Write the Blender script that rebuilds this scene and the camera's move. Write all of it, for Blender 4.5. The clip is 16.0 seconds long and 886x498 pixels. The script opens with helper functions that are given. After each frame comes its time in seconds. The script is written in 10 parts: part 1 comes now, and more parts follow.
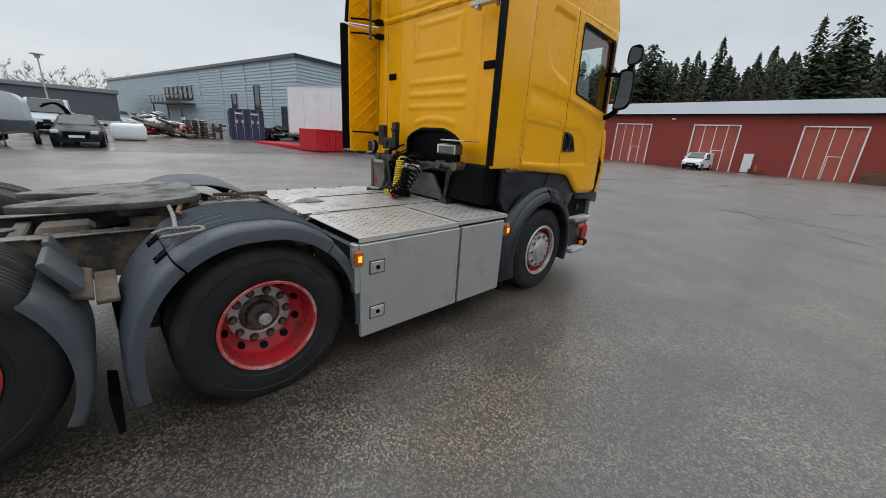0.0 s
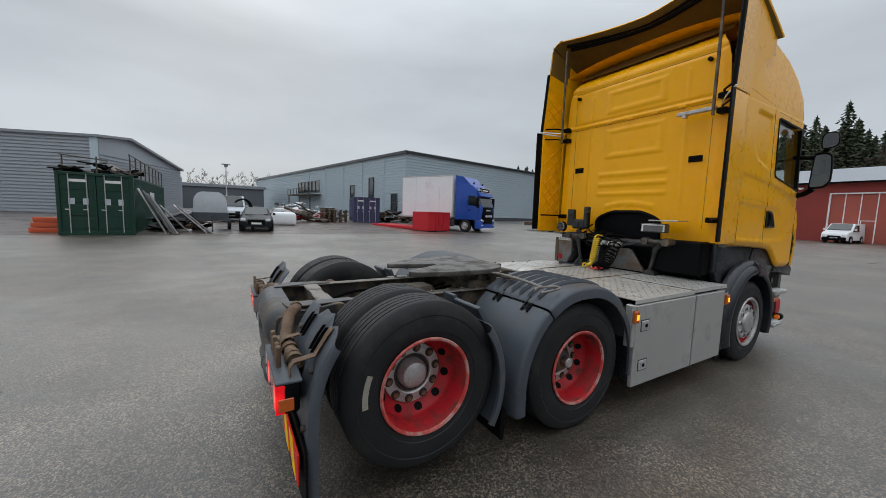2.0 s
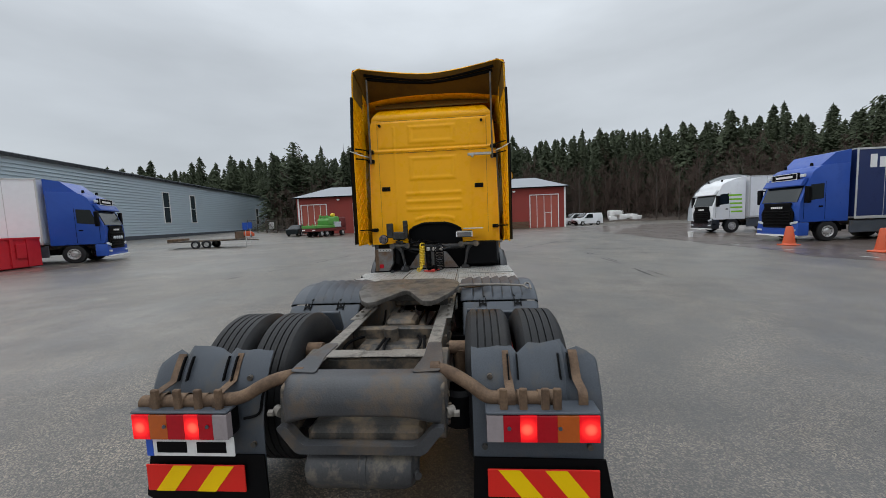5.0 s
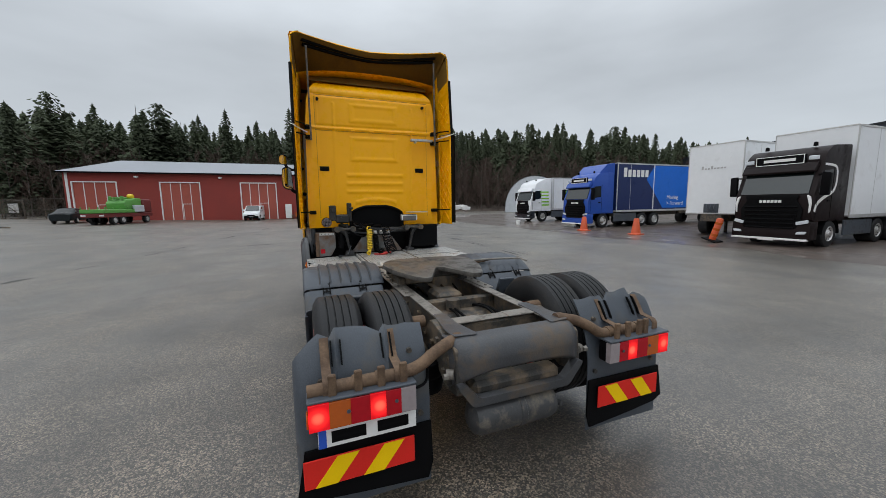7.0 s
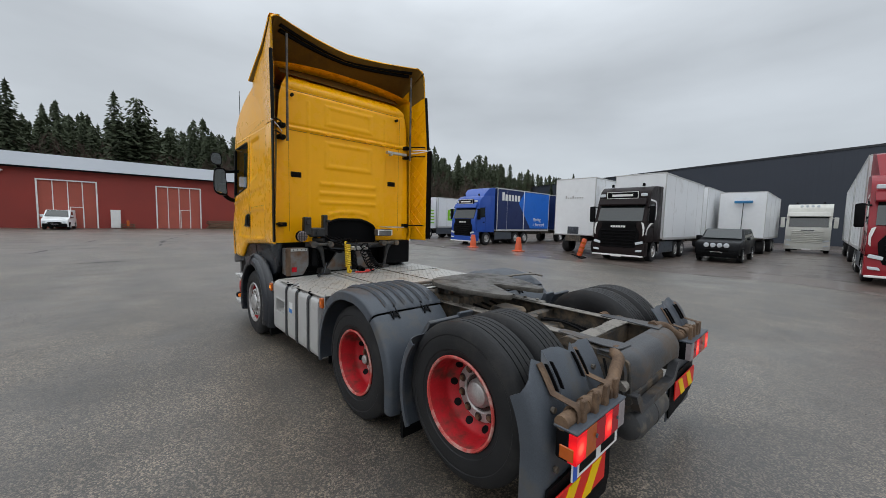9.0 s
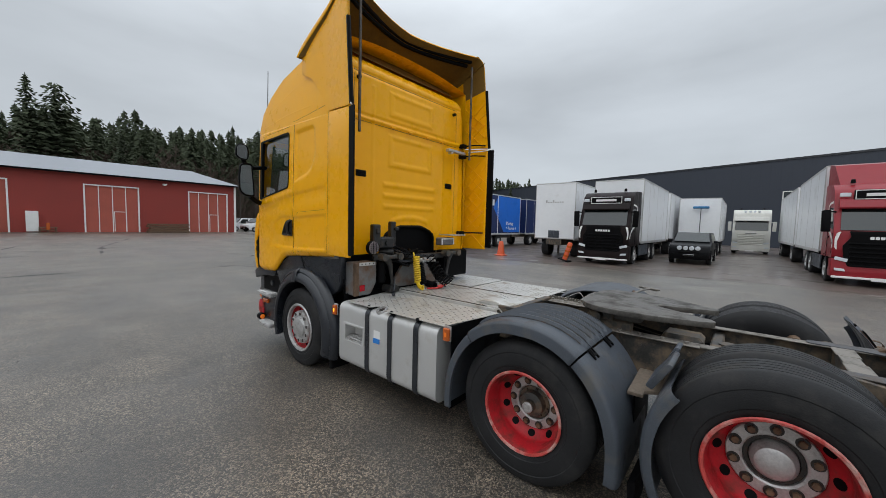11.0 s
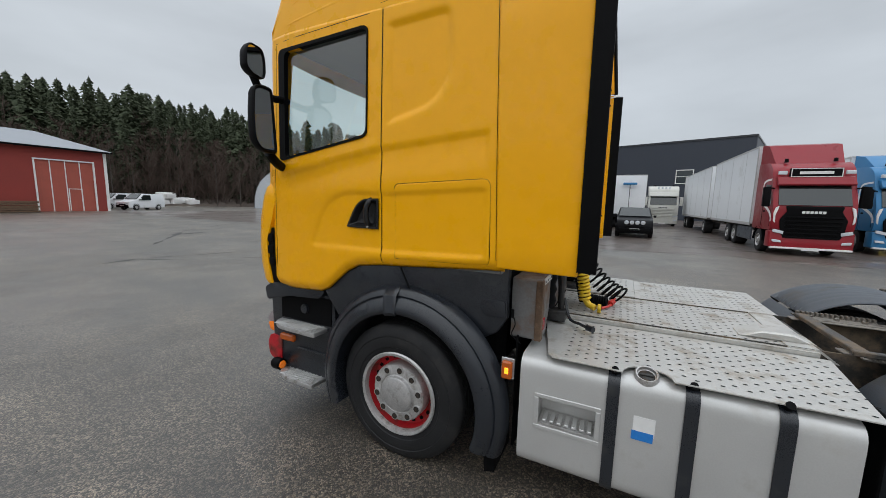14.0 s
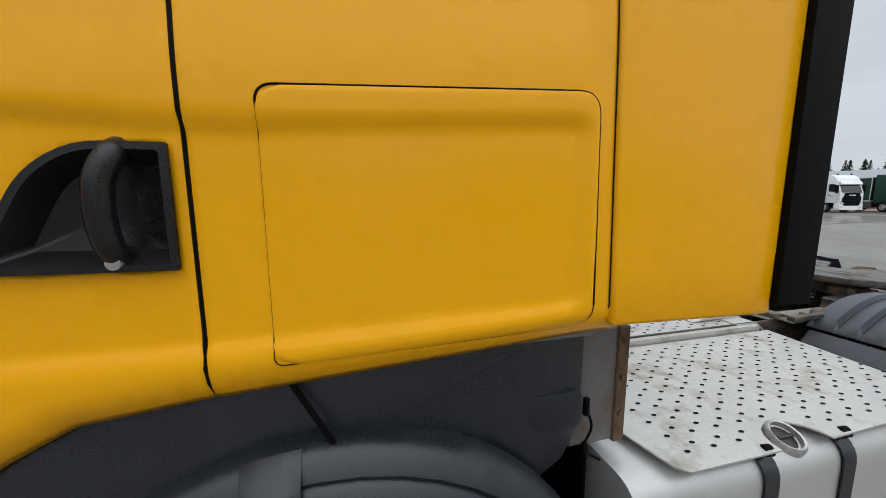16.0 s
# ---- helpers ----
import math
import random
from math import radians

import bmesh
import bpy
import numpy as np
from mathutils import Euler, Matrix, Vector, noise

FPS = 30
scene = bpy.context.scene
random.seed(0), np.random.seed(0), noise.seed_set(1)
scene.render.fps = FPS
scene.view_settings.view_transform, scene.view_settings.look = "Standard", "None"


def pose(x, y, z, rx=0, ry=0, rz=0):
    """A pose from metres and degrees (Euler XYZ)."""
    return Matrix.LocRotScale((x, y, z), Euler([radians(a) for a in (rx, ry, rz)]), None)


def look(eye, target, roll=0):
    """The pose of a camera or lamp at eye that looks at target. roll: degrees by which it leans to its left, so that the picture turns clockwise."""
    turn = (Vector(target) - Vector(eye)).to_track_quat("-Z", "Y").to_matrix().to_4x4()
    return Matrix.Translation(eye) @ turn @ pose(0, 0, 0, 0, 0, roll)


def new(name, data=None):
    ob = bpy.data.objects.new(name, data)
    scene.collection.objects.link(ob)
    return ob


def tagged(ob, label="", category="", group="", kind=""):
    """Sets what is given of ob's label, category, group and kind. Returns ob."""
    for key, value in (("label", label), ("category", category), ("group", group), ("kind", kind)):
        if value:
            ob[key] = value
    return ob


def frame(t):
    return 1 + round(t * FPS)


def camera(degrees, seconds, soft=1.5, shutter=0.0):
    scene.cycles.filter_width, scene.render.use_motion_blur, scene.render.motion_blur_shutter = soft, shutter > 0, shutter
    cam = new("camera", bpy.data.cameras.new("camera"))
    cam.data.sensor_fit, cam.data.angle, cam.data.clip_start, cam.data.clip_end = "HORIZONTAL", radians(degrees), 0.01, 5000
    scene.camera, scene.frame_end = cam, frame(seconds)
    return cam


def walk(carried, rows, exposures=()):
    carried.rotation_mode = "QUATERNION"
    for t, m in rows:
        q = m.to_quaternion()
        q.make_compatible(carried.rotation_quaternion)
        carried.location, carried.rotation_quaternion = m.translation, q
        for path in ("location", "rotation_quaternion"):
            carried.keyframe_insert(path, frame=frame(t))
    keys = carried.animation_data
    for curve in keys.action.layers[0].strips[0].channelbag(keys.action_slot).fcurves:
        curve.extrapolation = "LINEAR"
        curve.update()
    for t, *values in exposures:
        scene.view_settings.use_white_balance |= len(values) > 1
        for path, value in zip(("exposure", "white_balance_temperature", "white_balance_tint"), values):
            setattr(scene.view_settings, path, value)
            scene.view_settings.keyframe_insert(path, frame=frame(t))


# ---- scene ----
cam = camera(102.4, 16.0, soft=0.6)
PATH = [
    (0, (-0.637, -3.378, 1.709), (0.695, -2.009, 1.118), 3.6),
    (0.5, (-1.054, -3.501, 1.713), (0.191, -2.005, 1.252), 3.9),
    (1, (-1.515, -3.486, 1.728), (-0.381, -1.862, 1.446), 2.1),
    (1.5, (-1.952, -3.27, 1.702), (-0.946, -1.548, 1.551), 1.3),
    (2, (-2.368, -2.991, 1.699), (-1.352, -1.28, 1.502), 1.8),
    (2.5, (-2.753, -2.691, 1.759), (-1.441, -1.203, 1.505), 0.8),
    (3, (-3.02, -2.3, 1.782), (-1.437, -1.106, 1.516), -2.0),
    (3.5, (-3.317, -1.931, 1.759), (-1.52, -1.081, 1.538), -1.2),
    (3.7, (-3.431, -1.791, 1.771), (-1.61, -1.002, 1.527), -1.3),
    (5.8, (-4.055, 0.132, 1.88), (-2.074, -0.08, 1.702), -1.6),
    (6, (-4.06, 0.305, 1.872), (-2.09, 0.037, 1.655), -0.9),
    (6.5, (-4.101, 0.806, 1.86), (-2.179, 0.313, 1.605), 0.2),
    (7, (-3.959, 1.242, 1.831), (-2.113, 0.514, 1.58), -0.8),
    (7.5, (-3.767, 1.684, 1.809), (-2.002, 0.776, 1.568), 1.7),
    (8, (-3.565, 2.095, 1.8), (-1.98, 0.919, 1.474), 1.7),
    (8.5, (-3.243, 2.448, 1.794), (-1.731, 1.157, 1.574), 2.3),
    (8.7, (-3.117, 2.584, 1.809), (-1.621, 1.269, 1.625), 1.9),
    (10.8, (-1.394, 3.455, 1.861), (-0.091, 1.947, 1.692), 1.6),
    (11, (-1.188, 3.482, 1.851), (0.098, 1.957, 1.713), 1.5),
    (11.5, (-0.689, 3.523, 1.866), (0.542, 1.952, 1.734), 2.2),
    (12, (-0.205, 3.593, 1.887), (0.907, 1.937, 1.732), 0.9),
    (12.5, (0.298, 3.532, 1.867), (1.384, 1.859, 1.723), 0.6),
    (13, (0.795, 3.471, 1.847), (1.794, 1.744, 1.7), 1.7),
    (13.5, (1.287, 3.385, 1.845), (2.209, 1.628, 1.593), 1.6),
    (14, (1.766, 3.212, 1.847), (2.651, 1.438, 1.584), 1.3),
    (14.5, (2.233, 3.041, 1.821), (2.951, 1.191, 1.574), 1.7),
    (15, (2.577, 2.714, 1.81), (3.053, 0.807, 1.441), 1.8),
    (15.5, (2.835, 2.277, 1.815), (2.902, 0.319, 1.41), 2.7),
    (16, (2.968, 1.913, 1.769), (2.478, -0.004, 1.481), -0.3),
]
# the film brightens a little over the first second
EXPOSURE = [(0, 0.12), (0.5, 0.28), (1.0, 0.16), (1.5, 0.0), (2.0, -0.08), (3.0, -0.08), (3.7, -0.04), (6.0, 0.0), (15.0, 0.03), (16.0, 0.14)]
walk(cam, [(t, look(eye, target, roll)) for t, eye, target, roll in PATH], EXPOSURE)

# ---- light: a wet overcast day ----
SKY_LOW, SKY_HIGH, SUN_STRENGTH = 0.565, 1.75, 0.5
world = bpy.data.worlds.new("overcast_sky")
scene.world = world
world.use_nodes = True
_n, _l = world.node_tree.nodes, world.node_tree.links
_n.clear()
_out = _n.new("ShaderNodeOutputWorld")
_bg = _n.new("ShaderNodeBackground")
_sky = _n.new("ShaderNodeTexSky")
_sky.sky_type, _sky.sun_disc = 'NISHITA', False
_sky.sun_elevation, _sky.sun_rotation = radians(35), radians(0)
_tc = _n.new("ShaderNodeTexCoord")
_sep = _n.new("ShaderNodeSeparateXYZ")
_l.new(_tc.outputs["Generated"], _sep.inputs[0])
_grad = _n.new("ShaderNodeMapRange")
_grad.inputs["From Min"].default_value, _grad.inputs["From Max"].default_value = 0.36, 1.0
_grad.inputs["To Min"].default_value, _grad.inputs["To Max"].default_value = SKY_LOW, SKY_HIGH
_l.new(_sep.outputs["Z"], _grad.inputs["Value"])
_map = _n.new("ShaderNodeMapping")
_map.inputs["Scale"].default_value = (1.0, 1.0, 3.2)
_l.new(_tc.outputs["Generated"], _map.inputs["Vector"])
_cl = _n.new("ShaderNodeTexNoise")
_cl.inputs["Scale"].default_value, _cl.inputs["Detail"].default_value, _cl.inputs["Roughness"].default_value = 1.9, 5.0, 0.5
_l.new(_map.outputs[0], _cl.inputs["Vector"])
_cr = _n.new("ShaderNodeMapRange")
_cr.inputs["From Min"].default_value, _cr.inputs["From Max"].default_value = 0.3, 0.7
_cr.inputs["To Min"].default_value, _cr.inputs["To Max"].default_value = 0.87, 1.11
_l.new(_cl.outputs["Fac"], _cr.inputs["Value"])
_mul = _n.new("ShaderNodeMath")
_mul.operation = 'MULTIPLY'
_l.new(_grad.outputs[0], _mul.inputs[0])
_l.new(_cr.outputs[0], _mul.inputs[1])
_vm = _n.new("ShaderNodeVectorMath")
_vm.operation = 'SCALE'
_vm.inputs[0].default_value = (0.93, 1.0, 1.07)
_l.new(_mul.outputs[0], _vm.inputs["Scale"])
_sc = _n.new("ShaderNodeVectorMath")
_sc.operation = 'MULTIPLY_ADD'
_sc.inputs[1].default_value = (0.008, 0.008, 0.008)
_l.new(_sky.outputs[0], _sc.inputs[0])
_l.new(_vm.outputs[0], _sc.inputs[2])
_l.new(_sc.outputs[0], _bg.inputs["Color"])
_bg.inputs["Strength"].default_value = 1.0
_l.new(_bg.outputs[0], _out.inputs[0])

sun = new("sun", bpy.data.lights.new("sun", "SUN"))
sun.data.energy, sun.data.angle, sun.data.color = SUN_STRENGTH, radians(100), (1.0, 0.98, 0.95)
sun.rotation_euler = Euler((radians(55), 0, radians(180)))


# ---- materials ----
def material(name, color, rough=0.6, metal=0.0, var=0.12, scale=3.0, grain=60.0, bump=0.1, dirt=None, dirt_amount=0.0, dirt_scale=2.0,
             coat=0.0, spec=0.5, rough_var=0.1, rand=0.0, emit=0.0, trans=0.0):
    """A surface with broad and fine variation, fine relief and, if wanted, patches of dirt."""
    m = bpy.data.materials.new(name)
    m.use_nodes = True
    n, l = m.node_tree.nodes, m.node_tree.links
    b = n["Principled BSDF"]
    tc = n.new("ShaderNodeTexCoord")
    big = n.new("ShaderNodeTexNoise")
    big.inputs["Scale"].default_value, big.inputs["Detail"].default_value = scale, 5.0
    fine = n.new("ShaderNodeTexNoise")
    fine.inputs["Scale"].default_value, fine.inputs["Detail"].default_value = grain, 3.0
    l.new(tc.outputs["Object"], big.inputs["Vector"])
    l.new(tc.outputs["Object"], fine.inputs["Vector"])
    add = n.new("ShaderNodeMath")
    add.operation = 'ADD'
    l.new(big.outputs["Fac"], add.inputs[0])
    l.new(fine.outputs["Fac"], add.inputs[1])
    rng = n.new("ShaderNodeMapRange")
    rng.inputs["From Min"].default_value, rng.inputs["From Max"].default_value = 0.6, 1.4
    rng.inputs["To Min"].default_value, rng.inputs["To Max"].default_value = 1.0 - var, 1.0 + var
    l.new(add.outputs[0], rng.inputs["Value"])
    col = n.new("ShaderNodeVectorMath")
    col.operation = 'SCALE'
    col.inputs[0].default_value = color
    l.new(rng.outputs[0], col.inputs["Scale"])
    out = col.outputs[0]
    if rand:
        oi = n.new("ShaderNodeObjectInfo")
        rr = n.new("ShaderNodeMapRange")
        rr.inputs["To Min"].default_value, rr.inputs["To Max"].default_value = 1 - rand, 1 + rand
        l.new(oi.outputs["Random"], rr.inputs["Value"])
        c2 = n.new("ShaderNodeVectorMath")
        c2.operation = 'SCALE'
        l.new(out, c2.inputs[0])
        l.new(rr.outputs[0], c2.inputs["Scale"])
        out = c2.outputs[0]
    rg = n.new("ShaderNodeMapRange")
    rg.inputs["From Min"].default_value, rg.inputs["From Max"].default_value = 0.6, 1.4
    rg.inputs["To Min"].default_value, rg.inputs["To Max"].default_value = max(0.02, rough - rough_var), min(1.0, rough + rough_var)
    l.new(add.outputs[0], rg.inputs["Value"])
    rout = rg.outputs[0]
    if dirt:
        dn = n.new("ShaderNodeTexNoise")
        dn.inputs["Scale"].default_value, dn.inputs["Detail"].default_value, dn.inputs["Roughness"].default_value = dirt_scale, 8.0, 0.65
        l.new(tc.outputs["Object"], dn.inputs["Vector"])
        dr = n.new("ShaderNodeMapRange")
        dr.inputs["From Min"].default_value, dr.inputs["From Max"].default_value = 0.62 - 0.35 * dirt_amount, 0.8 - 0.3 * dirt_amount
        l.new(dn.outputs["Fac"], dr.inputs["Value"])
        mx = n.new("ShaderNodeMix")
        mx.data_type = 'RGBA'
        l.new(dr.outputs[0], mx.inputs[0])
        l.new(out, mx.inputs[6])
        mx.inputs[7].default_value = (*dirt, 1)
        out = mx.outputs[2]
        mr = n.new("ShaderNodeMix")
        l.new(dr.outputs[0], mr.inputs[0])
        l.new(rout, mr.inputs[2])
        mr.inputs[3].default_value = 0.85
        rout = mr.outputs[0]
    l.new(out, b.inputs["Base Color"])
    l.new(rout, b.inputs["Roughness"])
    b.inputs["Metallic"].default_value = metal
    b.inputs["Specular IOR Level"].default_value = spec
    b.inputs["Coat Weight"].default_value = coat
    b.inputs["Coat Roughness"].default_value = 0.06
    if emit:
        l.new(out, b.inputs["Emission Color"])
        b.inputs["Emission Strength"].default_value = emit
    if trans:
        b.inputs["Transmission Weight"].default_value = trans
        b.inputs["IOR"].default_value = 1.45
    if bump:
        bp = n.new("ShaderNodeBump")
        bp.inputs["Strength"].default_value, bp.inputs["Distance"].default_value = bump, 0.01
        l.new(fine.outputs["Fac"], bp.inputs["Height"])
        l.new(bp.outputs[0], b.inputs["Normal"])
    return m


YELLOW = material("yellow_cab_paint", (0.94, 0.435, 0.002), 0.3, var=0.03, scale=1.2, grain=9, bump=0.0, coat=0.12, spec=0.22)
GREY_PLASTIC = material("dark_grey_moulded_plastic", (0.015, 0.0175, 0.0225), 0.3, var=0.15, grain=220, bump=0.06, dirt=(0.05, 0.049, 0.047), dirt_amount=0.12, dirt_scale=5, spec=0.55)
GREY_MUD = material("weathered_grey_plastic", (0.064, 0.073, 0.087), 0.38, var=0.25, grain=150, bump=0.08, dirt=(0.1, 0.095, 0.088), dirt_amount=0.25, dirt_scale=5, spec=0.35)
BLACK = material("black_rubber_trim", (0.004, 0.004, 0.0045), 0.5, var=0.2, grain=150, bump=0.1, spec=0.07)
RUBBER = material("worn_tyre_rubber", (0.018, 0.018, 0.019), 0.52, var=0.3, scale=5, grain=120, bump=0.15, dirt=(0.045, 0.043, 0.041), dirt_amount=0.3, dirt_scale=4, spec=0.22)
RIM_RED = material("red_painted_rim", (0.47, 0.016, 0.023), 0.4, var=0.18, scale=8, grain=60, bump=0.1, dirt=(0.13, 0.04, 0.03), dirt_amount=0.42, dirt_scale=7, spec=0.3)
RIM_GREY = material("dull_steel", (0.5, 0.49, 0.48), 0.42, metal=0.6, var=0.25, scale=12, grain=90, bump=0.08, dirt=(0.28, 0.25, 0.22), dirt_amount=0.22, dirt_scale=14)
RIM_EDGE = material("scuffed_rim_edge", (0.5, 0.06, 0.05), 0.5, var=0.3, scale=14, grain=80, bump=0.15, dirt=(0.5, 0.42, 0.36), dirt_amount=0.42, dirt_scale=5)
ALU = material("brushed_aluminium", (0.56, 0.555, 0.54), 0.42, metal=0.4, var=0.07, scale=4, grain=130, bump=0.03, dirt=(0.52, 0.5, 0.47), dirt_amount=0.15, dirt_scale=4)
CHECKER = material("aluminium_deck_plate", (0.55, 0.54, 0.51), 0.38, metal=0.4, var=0.12, scale=6, grain=70, bump=0.12, dirt=(0.32, 0.27, 0.21), dirt_amount=0.3, dirt_scale=5)
FRAME_METAL = material("grimy_chassis_steel", (0.045, 0.042, 0.038), 0.5, metal=0.1, var=0.4, scale=7, grain=80, bump=0.2, dirt=(0.2, 0.145, 0.095), dirt_amount=0.5, dirt_scale=7)
RUST = material("rusty_brown_steel", (0.16, 0.1, 0.06), 0.75, metal=0.2, var=0.35, scale=9, grain=70, bump=0.25, dirt=(0.09, 0.055, 0.035), dirt_amount=0.5, dirt_scale=8)
MUD_RUST = material("dried_mud_on_steel", (0.13, 0.1, 0.074), 0.85, var=0.35, scale=9, grain=60, bump=0.25, dirt=(0.09, 0.06, 0.04), dirt_amount=0.35, dirt_scale=7)
GREASE = material("greasy_coupling_plate", (0.1, 0.091, 0.08), 0.42, metal=0.25, var=0.45, scale=9, grain=60, bump=0.2, dirt=(0.03, 0.026, 0.022), dirt_amount=0.42, dirt_scale=5)
WINDSHIELD = material("windscreen_glass", (0.012, 0.018, 0.018), 0.05, var=0.0, bump=0.0, rough_var=0.0, spec=0.8)
DULL_ALU = material("dull_locker_aluminium", (0.43, 0.425, 0.405), 0.42, metal=0.45, var=0.1, scale=3, grain=160, bump=0.05, dirt=(0.33, 0.32, 0.29), dirt_amount=0.25, dirt_scale=3)
GLASS_DARK = material("tinted_glass", (0.012, 0.016, 0.016), 0.04, var=0.0, bump=0.0, rough_var=0.0, spec=0.22)
MIRROR = material("mirror_glass", (0.62, 0.64, 0.65), 0.02, metal=1.0, var=0.0, bump=0.0, rough_var=0.0)
LAMP_RED_OFF = material("red_lens", (0.42, 0.006, 0.014), 0.18, var=0.1, grain=40, bump=0.2, spec=0.3)
LAMP_AMBER = material("amber_lens", (0.42, 0.085, 0.01), 0.18, var=0.1, grain=40, bump=0.2, emit=0.06)
LAMP_AMBER_GLOW = material("amber_lens_lit_from_within", (0.6, 0.14, 0.01), 0.2, var=0.1, grain=40, bump=0.2, emit=0.35)
LAMP_AMBER_LIT = material("glowing_amber_bulb", (1.0, 0.36, 0.02), 0.2, var=0.0, bump=0.0, emit=1.5)
LAMP_CLEAR = material("clear_lens", (0.3, 0.255, 0.26), 0.1, var=0.1, grain=40, bump=0.3)
WHITE = material("white_vehicle_paint", (0.8, 0.81, 0.82), 0.4, var=0.04, scale=0.8, grain=4, bump=0.0, coat=0.1, dirt=(0.62, 0.61, 0.59), dirt_amount=0.12, dirt_scale=0.9)
STAINED = material("rust_stained_grey_steel", (0.045, 0.046, 0.05), 0.42, var=0.3, scale=5, grain=90, bump=0.15, dirt=(0.12, 0.085, 0.055), dirt_amount=0.32, dirt_scale=4)
MUDDY = material("mud_splashed_grey", (0.04, 0.04, 0.042), 0.45, var=0.25, scale=5, grain=90, bump=0.12, dirt=(0.21, 0.175, 0.13), dirt_amount=0.36, dirt_scale=6)
DUSTY = material("dusty_worn_steel", (0.21, 0.19, 0.165), 0.55, metal=0.2, var=0.3, scale=6, grain=60, bump=0.15, dirt=(0.06, 0.052, 0.045), dirt_amount=0.4, dirt_scale=7)
WHITE_TRIM = material("white_painted_trim", (0.78, 0.77, 0.75), 0.6, var=0.08, grain=20, bump=0.1)
RED_WALL = material("falu_red_wall", (0.27, 0.042, 0.032), 0.8, var=0.16, scale=0.4, grain=12, bump=0.2)
RED_DOOR = material("faded_red_door_boards", (0.38, 0.088, 0.06), 0.75, var=0.16, scale=0.9, grain=16, bump=0.15, rand=0.06)
ROOF_METAL = material("pale_metal_roofing", (0.26, 0.275, 0.3), 0.45, metal=0.2, var=0.08, scale=0.3, grain=6, bump=0.05)
CLAD = material("pale_blue_steel_cladding", (0.47, 0.55, 0.6), 0.5, metal=0.1, var=0.05, scale=0.15, grain=3, bump=0.0, rand=0.03)
SHED_CLAD = material("grey_steel_cladding", (0.35, 0.375, 0.41), 0.5, metal=0.1, var=0.06, scale=0.15, grain=3, bump=0.0)
NAVY_CLAD = material("dark_navy_cladding", (0.03, 0.037, 0.052), 0.5, var=0.08, scale=0.2, grain=4, bump=0.0)
WIN_DARK = material("dark_window_glass", (0.03, 0.04, 0.045), 0.08, var=0.1, scale=0.5, bump=0.0, spec=0.6)


# ---- mesh helpers ----
def part(name, bm, mat, parent=None, label="", smooth=35, m=None):
    me = bpy.data.meshes.new(name)
    bmesh.ops.recalc_face_normals(bm, faces=bm.faces[:])
    bm.to_mesh(me)
    bm.free()
    for one in (mat if isinstance(mat, (list, tuple)) else [mat]):
        me.materials.append(one)
    if smooth:
        me.polygons.foreach_set("use_smooth", [True] * len(me.polygons))
        me.set_sharp_from_angle(angle=radians(smooth))
    ob = new(name, me)
    if parent is not None:
        ob.parent = parent
    if m is not None:
        ob.matrix_basis = m
    if label:
        ob["label"] = label
    return ob


def again(src, name, parent, m):
    """Another object on the same mesh."""
    ob = new(name, src.data)
    ob.parent = parent
    ob.matrix_basis = m
    return ob


def thing(name, label, category, group="", kind="", m=None):
    ob = new(name)
    ob.empty_display_size = 0.2
    if m is not None:
        ob.matrix_basis = m
    return tagged(ob, label, category, group, kind)


def BM():
    return bmesh.new()


def box(bm, lo, hi, bevel=0.0, seg=1, m=None, mi=0):
    r = bmesh.ops.create_cube(bm, size=1.0)
    vs = r["verts"]
    s = [(lo[i] + hi[i]) / 2 for i in range(3)]
    d = [hi[i] - lo[i] for i in range(3)]
    for v in vs:
        v.co = Vector((s[0] + v.co.x * d[0], s[1] + v.co.y * d[1], s[2] + v.co.z * d[2]))
    fs = set(f for v in vs for f in v.link_faces)
    if bevel:
        es = list({e for v in vs for e in v.link_edges})
        out = bmesh.ops.bevel(bm, geom=es, offset=bevel, segments=seg, affect='EDGES', profile=0.5)
        fs = set(f for f in out["faces"]) | {f for f in fs if f.is_valid}
        vs = list({v for f in fs for v in f.verts})
    for f in fs:
        f.material_index = mi
    if m is not None:
        for v in vs:
            v.co = m @ v.co
    return vs


def prism(bm, pts, axis, a, b, bevel=0.0, seg=2, mi=0, m=None):
    """A polygon in the two other axes, extruded along an axis from a to b."""
    def at(p, k):
        return {"x": (k, p[0], p[1]), "y": (p[0], k, p[1]), "z": (p[0], p[1], k)}[axis]
    v0 = [bm.verts.new(at(p, a)) for p in pts]
    v1 = [bm.verts.new(at(p, b)) for p in pts]
    n = len(pts)
    fs = [bm.faces.new(v0), bm.faces.new(v1[::-1])]
    fs += [bm.faces.new((v0[i], v1[i], v1[(i + 1) % n], v0[(i + 1) % n])) for i in range(n)]
    vs = v0 + v1
    if bevel:
        es = [e for e in {e for v in vs for e in v.link_edges}]
        bmesh.ops.recalc_face_normals(bm, faces=fs)
        out = bmesh.ops.bevel(bm, geom=es, offset=bevel, segments=seg, affect='EDGES', profile=0.5, clamp_overlap=True)
        fs = list(set(out["faces"]) | {f for f in fs if f.is_valid})
        vs = list({v for f in fs for v in f.verts})
    for f in fs:
        f.material_index = mi
    if m is not None:
        for v in vs:
            v.co = m @ v.co
    return vs


